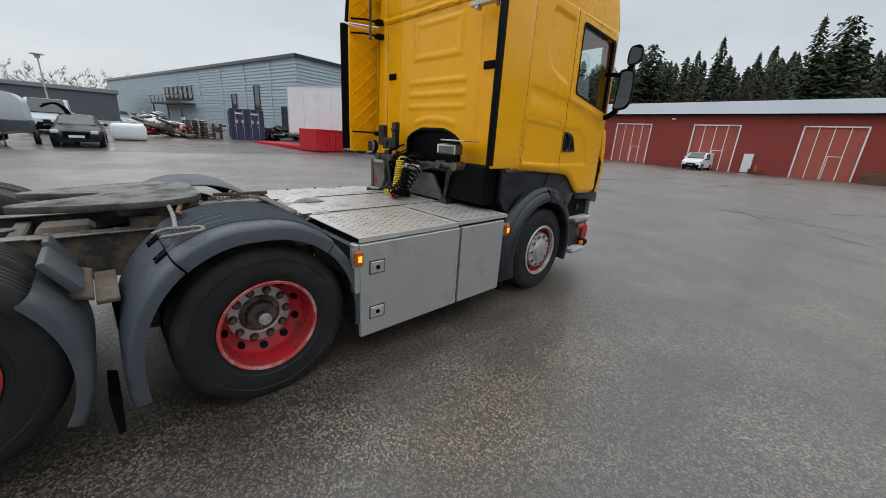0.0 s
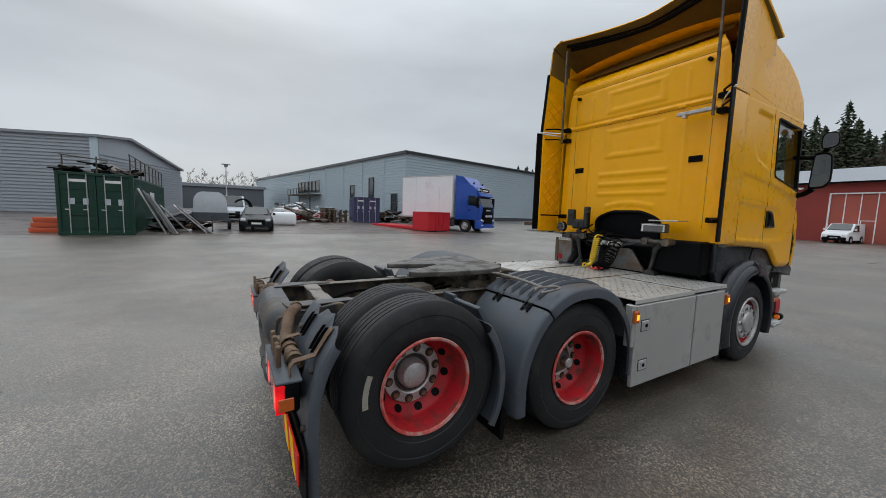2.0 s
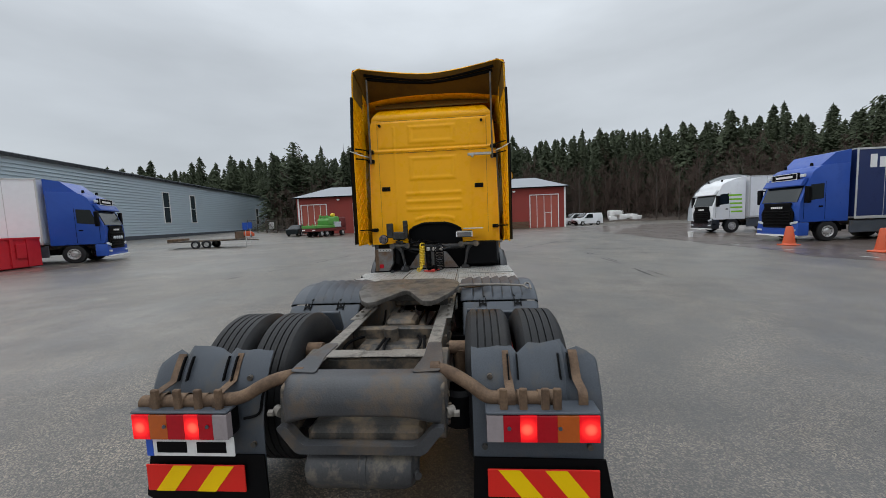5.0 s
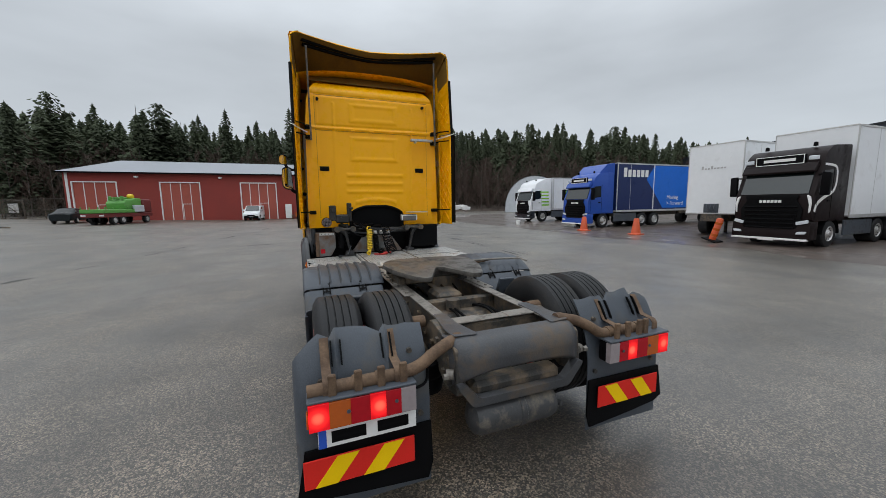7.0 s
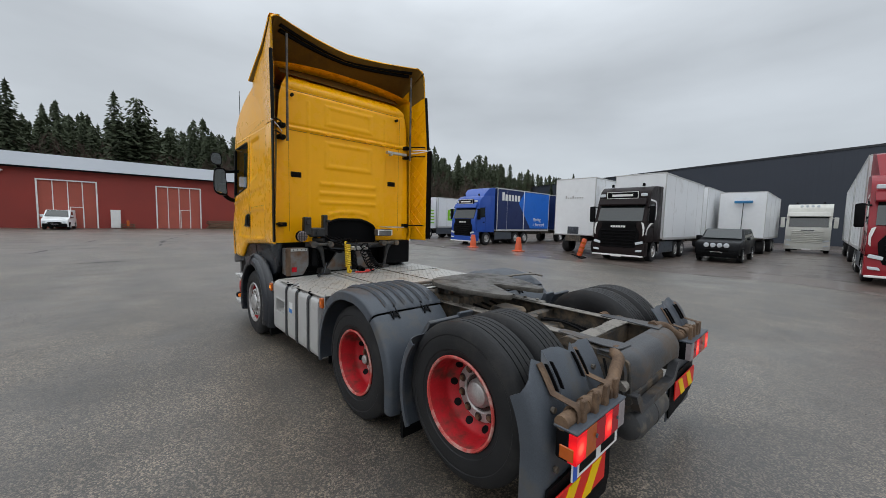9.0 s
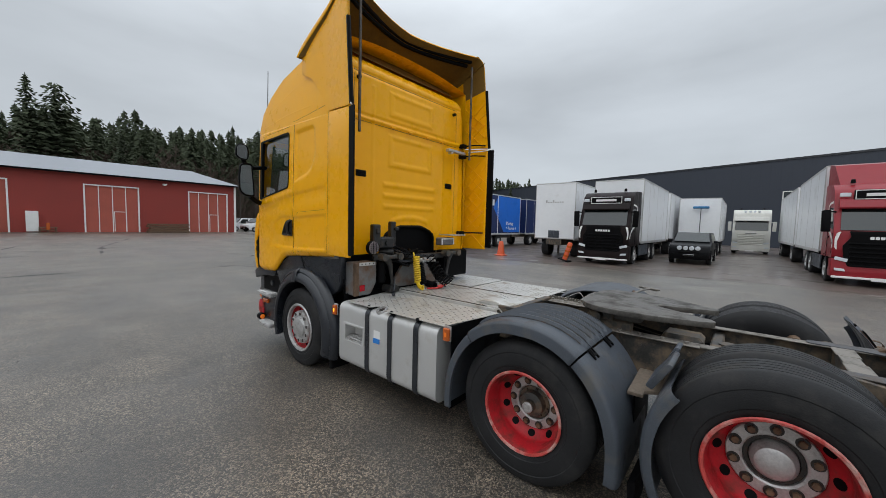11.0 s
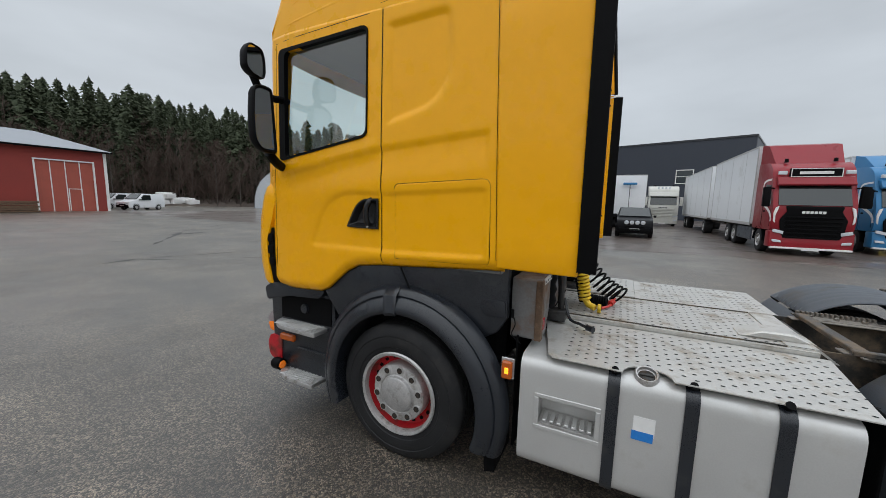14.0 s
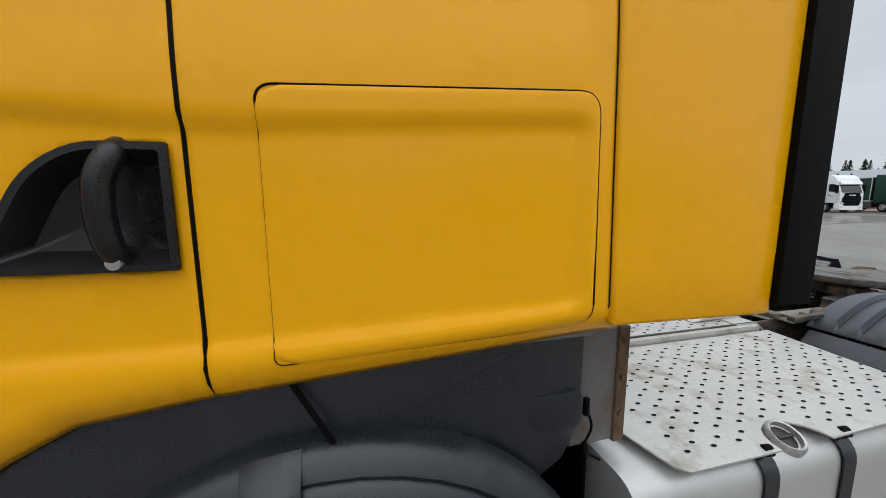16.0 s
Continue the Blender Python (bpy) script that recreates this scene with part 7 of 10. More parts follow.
for s, yA, yB in ((1, 0.765, 0.5), (-1, 0.0, 0.0)):
    if s > 0:
        bm = BM()
        box(bm, (2.12, 0.71, 1.58), (2.2, 0.82, 1.83), 0.012)
        box(bm, (2.1, 0.74, 1.72), (2.13, 0.79, 1.78), 0.008)
        bk = tp("lock_tower", bm, GRIME, "black cab lock bracket")
        bm = BM()
        box(bm, (2.13, 0.46, 1.56), (2.21, 0.535, 1.87), 0.012)
        box(bm, (2.09, 0.44, 1.76), (2.16, 0.5, 1.8), 0.01)
        tp("lock_post", bm, GRIME, "", bk)
        bm = BM()
        box(bm, (2.11, 0.5, 1.54), (2.24, 0.72, 1.68), 0.02)
        cyl(bm, (2.09, 0.62, 1.61), (2.12, 0.62, 1.61), 0.035, 14)
        cyl(bm, (2.07, 0.55, 1.5), (2.2, 0.66, 1.5), 0.03, 12)
        tp("lock_body", bm, GRIME, "", bk)
    # swan-necked arm standing on the frame
    bm = BM()
    path = curve_pts([(2.18, s * 0.78, 1.43), (2.14, s * 0.66, 1.44), (2.12, s * 0.575, 1.36), (2.12, s * 0.54, 1.2), (2.12, s * 0.5, 1.02)], 5)
    tube(bm, path, [0.035 + 0.012 * math.sin(k * 0.3) for k in range(len(path))], 10)
    arm = tp("cab_arm", bm, GRIME, "black swan-necked cab support arm")
    bm = BM()
    cyl(bm, (2.08, s * 0.71, 1.44), (2.08, s * 0.45, 1.44), 0.026, 12)
    for y in (0.71, 0.46):
        cyl(bm, (2.03, s * y, 1.44), (2.13, s * y, 1.44), 0.045, 16)
    tp("torsion_link", bm, FRAME_METAL, "", arm)
    bm = BM()
    lathe(bm, [(0.05, 0.0), (0.062, 0.05), (0.05, 0.09), (0.062, 0.13), (0.05, 0.17), (0.062, 0.21), (0.045, 0.26)], (2.2, s * 0.64, 1.12), "z", 16)
    tp("air_spring", bm, BLACK, "", arm)
    bm = BM()
    prism(bm, fillet([(s * 0.44, 1.0), (s * 0.6, 1.0), (s * 0.58, 1.08), (s * 0.47, 1.08)], 0.02), "x", 2.08, 2.24, 0.008)
    tp("arm_foot", bm, GRIME, "", arm)
bm = BM()
box(bm, (2.1, -0.66, 1.55), (2.22, -0.38, 1.66), 0.015)
plt = tp("bracket_plate", bm, BOX_GREY, "grey steel bracket plate")
bm = BM()
for y0, y1, z0, z1 in ((-0.66, -0.64, 1.56, 1.65), (-0.4, -0.38, 1.56, 1.65), (-0.64, -0.4, 1.635, 1.65)):
    box(bm, (2.094, y0, z0), (2.1, y1, z1), 0.001)
tp("pale_edge", bm, WHITE_TRIM, "", plt, smooth=0)
bm = BM()
box(bm, (2.02, -0.84, 1.69), (2.26, -0.5, 1.705), 0.005)
tp("top_strip", bm, RIM_GREY, "", plt)
bm = BM()
box(bm, (2.14, -1.06, 1.08), (2.34, -0.52, 1.47), 0.02)
tp("side_screen", bm, BLACK, "black screen behind the cab")
bm = BM()
cyl(bm, (2.2, -0.6, 1.4), (2.2, 0.6, 1.4), 0.045, 14)
cb = tp("cross_tube", bm, GRIME, "black cross tube under the cab")
hrnd = random.Random(3)
for k in range(9):
    y0, y1 = hrnd.uniform(-0.5, 0.2), hrnd.uniform(0.1, 0.6)
    za, zb2, zc = hrnd.uniform(1.36, 1.52), hrnd.uniform(1.28, 1.52), hrnd.uniform(1.38, 1.55)
    bm = BM()
    tube(bm, curve_pts([(2.26, y0, za), (2.12 - 0.06 * hrnd.random(), y0 * 0.6 + y1 * 0.4, zb2), (2.14, y1, zc), (2.3, y1 + 0.05, zc + 0.06)], 5), hrnd.uniform(0.008, 0.02), 7)
    tp("hose", bm, BLACK if k % 3 else GREY_PLASTIC, "", cb)
for y in (-0.12, 0.0, 0.1):
    bm = BM()
    box(bm, (2.03, y - 0.03, 1.34), (2.1, y + 0.03, 1.4), 0.008)
    cyl(bm, (2.04, y, 1.37), (1.99, y, 1.36), 0.018, 10)
    tp("hose_coupling", bm, RIM_GREY, "grey air coupling", cb)
bm = BM()
prism(bm, fillet([(0.48, 1.03), (0.28, 1.31), (-0.2, 1.31), (-0.4, 1.03)], 0.03), "x", 2.2, 2.24, 0.006)
tp("splash_guard", bm, BOX_GREY, "dull grey trapezoid splash guard")
bm = BM()
lathe(bm, [(0.0, -0.05), (0.05, -0.045), (0.075, -0.01), (0.08, 0.0), (0.07, 0.012)], (2.1, 0.87, 1.56), "x", 24)
wl_ = tp("work_lamp", bm, BLACK, "round black work lamp with clear lens")
bm = BM()
lathe(bm, [(0.0, -0.012), (0.068, -0.006), (0.072, 0.0)], (2.05, 0.87, 1.56), "x", 24)
tp("lens", bm, LAMP_CLEAR, "", wl_)
bm = BM()
for k in range(5):
    d_ = -0.045 + 0.0225 * k
    h_ = math.sqrt(0.07 ** 2 - d_ ** 2)
    cyl(bm, (2.034, 0.87 + d_, 1.56 - h_), (2.034, 0.87 + d_, 1.56 + h_), 0.003, 5)
    cyl(bm, (2.034, 0.87 - h_, 1.56 + d_), (2.034, 0.87 + h_, 1.56 + d_), 0.003, 5)
tp("lamp_grid", bm, BLACK, "", wl_)


def coil(a, b, r, turns, wire, mat, name, label, sag=0.0):
    """A spiral hose from a to b."""
    a, b = Vector(a), Vector(b)
    d = (b - a).normalized()
    u = d.cross(Vector((0, 1, 0.1))).normalized()
    w = d.cross(u)
    n = turns * 12
    pts = []
    for k in range(n + 1):
        t, g = k / n, 2 * math.pi * k / 12
        pts.append(a + (b - a) * t + (u * math.cos(g) + w * math.sin(g)) * r + Vector((0, 0, -sag * math.sin(math.pi * t))))
    q = BM()
    tube(q, pts, wire, 7)
    return tp(name, q, mat, label)


YHOSE = material("yellow_hose", (0.75, 0.5, 0.02), 0.45, var=0.1, grain=50, bump=0.05)
RHOSE = material("red_hose", (0.55, 0.04, 0.03), 0.45, var=0.1, grain=50, bump=0.05)
ya = coil((2.03, 0.2, 1.43), (1.98, 0.21, 1.1), 0.038, 12, 0.0105, YHOSE, "yellow_air_hose", "coiled yellow air hose")
bm = BM()
tube(bm, curve_pts([(2.03, 0.236, 1.43), (2.06, 0.22, 1.47), (2.12, 0.16, 1.46)], 4), 0.012, 7)
tp("hose_lead", bm, YHOSE, "", ya)
bm = BM()
tube(bm, [(1.98, 0.21, 1.1), (1.95, 0.22, 1.06), (1.9, 0.24, 1.045)], 0.026, 12)
tp("hose_end", bm, YHOSE, "yellow hose end fitting", ya)
bm = BM()
lathe(bm, [(0.02, -0.012), (0.034, -0.012), (0.034, 0.012), (0.02, 0.012), (0.02, -0.012)], (1.87, 0.25, 1.05), "x", 16)
tp("coupling_ring", bm, YHOSE, "", ya)
coil((2.06, 0.1, 1.34), (1.99, 0.09, 1.06), 0.04, 14, 0.01, BLACK, "black_air_hose", "coiled black air hose")
coil((2.06, -0.08, 1.42), (1.72, -0.11, 1.09), 0.075, 10, 0.0085, BLACK, "black_cable", "wide coiled black cable hanging to the deck", 0.06)
coil((2.02, 0.0, 1.06), (1.82, 0.06, 1.06), 0.036, 11, 0.009, BLACK, "black_cable", "coiled black cable lying on the deck")
bm = BM()
tube(bm, curve_pts([(1.77, -0.1, 1.06), (1.8, 0.04, 1.03), (1.86, 0.16, 1.03)], 4), 0.011, 7)
cyl(bm, (1.8, 0.02, 1.04), (1.78, -0.03, 1.05), 0.024)
tp("red_coupling", bm, RHOSE, "red air coupling")
bm = BM()
tube(bm, curve_pts([(2.1, 0.5, 1.16), (2.05, 0.56, 1.03), (1.97, 0.63, 1.02), (1.91, 0.69, 1.02)]), 0.011, 6)
cyl(bm, (1.92, 0.685, 1.022), (1.88, 0.715, 1.022), 0.02)
tp("cable_plug", bm, GREY_PLASTIC, "grey cable with plug lying on the deck")

# ---- other vehicles: each built with its front at x = 0, body towards -x ----
def paint(name, color, rough=0.35, coat=0.15, spec=0.3):
    return material(name, color, rough, spec=spec, var=0.06, scale=0.9, grain=5, bump=0.0, coat=coat, dirt=tuple(0.85 * c + 0.003 for c in color), dirt_amount=0.1, dirt_scale=1.2)


P_BLACK = paint("black_brown_paint", (0.013, 0.008, 0.008), 0.4, 0.0, 0.14)
P_RED = paint("deep_red_paint", (0.26, 0.012, 0.02))
P_BLUE = paint("royal_blue_paint", (0.02, 0.075, 0.36))
P_SKY = paint("light_blue_paint", (0.03, 0.18, 0.38))
P_CREAM = paint("cream_white_paint", (0.6, 0.59, 0.54))
P_CARBLACK = paint("dark_car_paint", (0.006, 0.0065, 0.008), 0.35, 0.0, 0.14)
P_CARGREY = paint("dark_green_grey_paint", (0.014, 0.018, 0.02), 0.35, 0.0, 0.2)
P_GREEN = paint("container_green", (0.012, 0.045, 0.03), 0.5, 0.0)
P_NAVY = paint("container_navy", (0.05, 0.052, 0.11), 0.5, 0.0)
P_SCRAPRED = paint("bright_red_steel", (0.55, 0.02, 0.03), 0.4, 0.1)
P_TARP = material("grey_white_tarpaulin", (0.5, 0.53, 0.56), 0.45, var=0.12, scale=2, grain=12, bump=0.2)
BANNER_NAVY = paint("banner_navy", (0.012, 0.025, 0.1), 0.4)
BANNER_BLUE = paint("banner_blue", (0.01, 0.14, 0.6), 0.4)
CONE_ORANGE = material("orange_plastic", (0.6, 0.09, 0.025), 0.5, var=0.12, grain=40, bump=0.1)
LENS = material("headlamp_glass", (0.6, 0.63, 0.66), 0.08, var=0.1, grain=30, bump=0.1)


def road_wheel(x, y, r, w, own, rim_mat=None, parent=None):
    """A wheel under a vehicle: tyre with its rim."""
    s = 1 if y > 0 else -1
    bm = BM()
    lathe(bm, [(r * 0.56, -w / 2), (r * 0.8, -w / 2 - 0.01), (r * 0.95, -w / 2 + 0.01), (r, -w / 2 + 0.04), (r, w / 2 - 0.04), (r * 0.95, w / 2 - 0.01), (r * 0.8, w / 2 + 0.01), (r * 0.56, w / 2)], (x, y - s * w / 2, r), "y", 28)
    t = part("wheel", bm, RUBBER, own)
    bm = BM()
    o = s * 0.01
    prof = [(r * 0.57, 0.0), (r * 0.54, 0.01), (r * 0.5, -0.02), (r * 0.34, -0.05), (r * 0.3, -0.02), (r * 0.2, 0.0), (r * 0.18, 0.03), (0.0, 0.035)]
    lathe(bm, [(a, s * b) for a, b in prof], (x, y, r), "y", 24)
    part("rim", bm, rim_mat or RIM_GREY, t)
    bm = BM()
    for i in range(10):
        a = 2 * math.pi * i / 10
        cyl(bm, (x + r * 0.42 * math.cos(a), y - s * 0.045, r + r * 0.42 * math.sin(a)), (x + r * 0.42 * math.cos(a), y - s * 0.024, r + r * 0.42 * math.sin(a)), r * 0.05, 6)
    part("rim_hole", bm, BLACK, t)
    return t


def quad_panel(pts, d=(0.004, 0, 0), thick=0.02):
    """A slab from a polygon of 3D points, pushed out by d."""
    bm = BM()
    d = Vector(d)
    a = [bm.verts.new(Vector(p) + d) for p in pts]
    b = [bm.verts.new(Vector(p) - d.normalized() * thick) for p in pts]
    n = len(pts)
    bm.faces.new(a)
    bm.faces.new(b[::-1])
    for i in range(n):
        bm.faces.new((a[i], b[i], b[(i + 1) % n], a[(i + 1) % n]))
    return bm


def lorry(label, m, col, box_len=7.5, box_top=4.5, box_mat=None, stripe=None, lamps=True, sign=True, trailer=0.0, old=False, roof_fairing=None, bumper_col=None):
    t = thing("lorry", label, "truck", "parked lorries", m=m)
    W = 1.24
    out = fillet([(-2.3, 1.0), (-0.1, 1.0), (-0.02, 1.3), (-0.05, 1.95), (-0.42, 2.95), (-0.62, 3.5), (-1.0, 3.78), (-2.3, 3.85)], [0.02, 0.1, 0.1, 0.15, 0.2, 0.15, 0.2, 0.1], 4)
    bm = BM()
    prism(bm, out, "y", -W, W, 0.07, 3)
    part("cab", bm, col, t, smooth=50)
    if roof_fairing:
        bm = BM()
        rows = [[(-1.0, -1.05, 3.7), (-1.0, 1.05, 3.7)], [(-1.7, -1.15, box_top - 0.12), (-1.7, 1.15, box_top - 0.12)], [(-2.35, -1.2, box_top), (-2.35, 1.2, box_top)], [(-2.35, -1.2, 3.7), (-2.35, 1.2, 3.7)]]
        V = loft(bm, rows)
        for j in (0, -1):
            bm.faces.new([r[j] for r in V])
        part("roof_fairing", bm, col, t, smooth=40)
    # windscreen
    sl = (0.37, 0, 1.0)
    pts = [(-0.06, -1.08, 2.02), (-0.06, 1.08, 2.02), (-0.36, 1.06, 2.82), (-0.36, -1.06, 2.82)]
    part("windscreen", quad_panel(pts, (0.022, 0, 0.008)), WINDSHIELD, t, smooth=0)
    bm = BM()
    prism(bm, fillet([(-0.3, 2.84), (-0.16, 2.8), (-0.12, 2.86), (-0.3, 3.16), (-0.5, 3.18)], 0.03), "y", -1.14, 1.14, 0.02, 2)
    part("sun_visor", bm, col, t)
    for s in (1, -1):
        bm = BM()
        lathe(bm, [(0.0, 0.16), (0.06, 0.14), (0.07, 0.0), (0.05, 0.0)], (-0.95, s * 0.75, 3.8), "z", 12)
        part("beacon", bm, BLACK, t)
    if sign:
        bm = BM()
        box(bm, (-0.42, -0.78, 3.14), (-0.28, 0.78, 3.5), 0.02)
        sg = part("sign_board", bm, BLACK, t, "black roof sign board with pale frame")
        bm = BM()
        for z0, z1 in ((3.15, 3.175), (3.465, 3.49)):
            box(bm, (-0.285, -0.76, z0), (-0.272, 0.76, z1))
        for y in (-0.76, 0.735):
            box(bm, (-0.285, y, 3.175), (-0.272, y + 0.025, 3.465))
        part("frame", bm, WHITE_TRIM, sg, smooth=0)
        bm = BM()
        box(bm, (-0.282, -0.5, 3.26), (-0.274, 0.5, 3.37), 0.003)
        part("pale_bar", bm, WHITE_TRIM, sg, smooth=0)
        for s in (1, -1):
            bm = BM()
            box(bm, (-0.4, s * 1.0 - 0.14, 3.25), (-0.3, s * 1.0 + 0.14, 3.4), 0.02)
            part("roof_lamp", bm, LENS, t)
    # side windows
    for s in (1, -1):
        pts = [(-0.3, s * W, 2.05), (-1.15, s * W, 2.15), (-1.15, s * W, 2.9), (-0.55, s * W, 2.85)]
        part("side_window", quad_panel(pts, (0, s * 0.006, 0)), GLASS_DARK, t, smooth=0)
        for x, za, zb_ in ((-1.22, 1.1, 2.98), (-0.24, 1.9, 1.15)):
            bm = BM()
            tube(bm, [(x, s * (W + 0.004), za), (x, s * (W + 0.004), zb_)], 0.008, 5)
            part("door_gap", bm, BLACK, t)
        bm = BM()
        box(bm, (-1.12, s * W - 0.01, 1.72), (-0.92, s * W + 0.02, 1.8), 0.01)
        part("door_handle", bm, BLACK, t)
        bm = BM()
        prism(bm, fillet([(s * 1.32, 1.95), (s * 1.56, 1.95), (s * 1.58, 2.75), (s * 1.34, 2.78)], 0.05), "x", -0.3, -0.16, 0.03, 2)
        tube(bm, [(-0.3, s * 1.2, 2.7), (-0.24, s * 1.4, 2.72)], 0.03, 6)
        part("mirror", bm, BLACK if not old else col, t)
        bm = BM()
        prism(bm, fillet([(s * 0.84, 0.98), (s * 1.16, 1.06), (s * 1.19, 0.94), (s * 0.86, 0.86)], 0.02), "x", -0.05, 0.06, 0.01)
        part("headlamp", bm, LENS, t, "slanted clear headlamp")
        bm = BM()
        prism(bm, fillet([(s * 0.88, 0.52), (s * 1.16, 0.54), (s * 1.18, 0.64), (s * 0.92, 0.62)], 0.03), "x", 0.02, 0.095, 0.01)
        part("fog_lamp", bm, LENS, t, "low clear fog lamp")
        if stripe:
            bm = BM()
            prism(bm, fillet([(s * 1.06, 1.98), (s * 1.16, 1.92), (s * 1.21, 1.7), (s * 1.2, 1.38), (s * 1.14, 1.3), (s * 1.15, 1.6), (s * 1.1, 1.82)], 0.03), "x", -0.06, 0.012, 0.004)
            part("accent_stripe", bm, stripe, t, "pale curved accent stripe")
            bm = BM()
            path = curve_pts([(-0.55, 0, 3.08), (-1.2, 0, 3.04), (-1.42, 0, 2.88), (-1.45, 0, 2.45), (-1.3, 0, 2.12), (-0.75, 0, 1.9), (-0.3, 0, 1.66), (-0.16, 0, 1.36)], 4)
            rows = []
            for i, q in enumerate(path):
                d = (path[min(i + 1, len(path) - 1)] - path[max(i - 1, 0)]).normalized()
                n_ = Vector((-d.z, 0, d.x)) * (0.04 + 0.03 * i / len(path))
                rows.append([(q.x + n_.x, s * (W + 0.006), q.z + n_.z), (q.x - n_.x, s * (W + 0.006), q.z - n_.z), (q.x - n_.x, s * (W - 0.01), q.z - n_.z), (q.x + n_.x, s * (W - 0.01), q.z + n_.z)])
            loft(bm, rows, closed=True)
            part("side_stripe", bm, stripe, t, "pale line sweeping round the door window", smooth=0)
    # grille, bumper
    bm = BM()
    prism(bm, fillet([(-0.74, 0.42), (0.74, 0.42), (0.95, 1.0), (1.0, 1.45), (0.8, 1.78), (0.86, 1.99), (-0.86, 1.99), (-0.8, 1.78), (-1.0, 1.45), (-0.95, 1.0)], 0.05), "x", -0.02, 0.028, 0.01) if not old else prism(bm, fillet([(-0.8, 0.6), (0.8, 0.6), (0.92, 1.85), (-0.92, 1.85)], 0.05), "x", -0.02, 0.02, 0.01)
    g = part("grille", bm, BLACK if not old else col, t, "black slatted grille")
    for k in range(6 if not old else 7):
        bm = BM()
        z = 0.7 + 0.16 * k if not old else 0.8 + 0.14 * k
        prism(bm, fillet([(0.02, z), (0.075, z + 0.02), (0.075, z + 0.06), (0.02, z + 0.08)], 0.01), "y", -0.78 - 0.015 * k, 0.78 + 0.015 * k)
        part("slat", bm, BLACK if not old else P_CREAM, g)
    bm = BM()
    for k in range(6):
        box(bm, (0.03, -0.36 + 0.122 * k, 1.7), (0.042, -0.265 + 0.122 * k, 1.8), 0.003)
    part("badge_bar", bm, WHITE_TRIM if not old else GREY_PLASTIC, g, "pale badge marks")
    bm = BM()
    prism(bm, fillet([(-0.5, 0.32), (0.03, 0.32), (0.05, 0.5), (0.0, 0.98), (-0.5, 0.98)], 0.05), "y", -W - 0.01, W + 0.01, 0.05, 2)
    part("bumper", bm, bumper_col or col, t, smooth=45)
    bm = BM()
    box(bm, (-0.05, -1.22, 0.27), (0.13, 1.22, 0.345), 0.02, 2)
    part("lower_spoiler", bm, WHITE_TRIM if not old else col, t, "pale lower bumper lip")
    bm = BM()
    box(bm, (0.14, -0.26, 0.24), (0.15, 0.26, 0.36), 0.003)
    part("number_plate", bm, WHITE_TRIM, t, "plain white number plate", smooth=0)
    if lamps:
        for k in range(4):
            bm = BM()
            y = -0.45 + 0.3 * k
            z = 1.3 if lamps != "roof" else 3.62
            lathe(bm, [(0.0, 0.03), (0.08, 0.02), (0.1, 0.0), (0.09, -0.06), (0.0, -0.07)], (0.1 if z < 2 else -0.42, y, z), "x", 18)
            part("spot_lamp", bm, LENS, t, "round spot lamp")
    # chassis and wheels
    bm = BM()
    box(bm, (-2.3 - box_len, -0.45, 0.75), (-0.5, 0.45, 1.05), 0.02)
    part("chassis", bm, FRAME_METAL, t)
    for s in (1, -1):
        road_wheel(-1.42, s * 1.22, 0.5, 0.3, t)
        for x in ((-5.2, -6.5) if box_len > 6 else (-5.0,)):
            road_wheel(x, s * 1.22, 0.5, 0.55, t)
        bm = BM()
        rows = [[(-1.42 + 0.6 * math.cos(radians(a)), s * y, 0.5 + 0.6 * math.sin(radians(a))) for y in (1.0, 1.24, 1.255)] for a in range(0, 181, 15)]
        loft(bm, rows)
        part("wheel_arch", bm, BLACK, t)
        if box_len:
            bm = BM()
            box(bm, (-4.6, s * 1.2 - 0.03, 0.4), (-2.4, s * 1.2 + 0.03, 1.0), 0.02)
            part("side_skirt", bm, GREY_MUD, t)
    if box_len:
        box_body(t, -2.55, -2.55 - box_len, 1.15, box_top, box_mat or WHITE)
    if trailer:
        x0 = -2.55 - box_len - 1.2
        box_body(t, x0, x0 - trailer, 1.15, box_top, box_mat or WHITE, "trailer_box")
        for s in (1, -1):
            for x in (x0 - 1.2, x0 - trailer + 2.6, x0 - trailer + 1.3):
                road_wheel(x, s * 1.22, 0.48, 0.5, t)
        bm = BM()
        box(bm, (x0 - trailer, -0.5, 0.8), (x0 + 1.2, 0.5, 1.1), 0.02)
        part("drawbar", bm, FRAME_METAL, t)
    return t


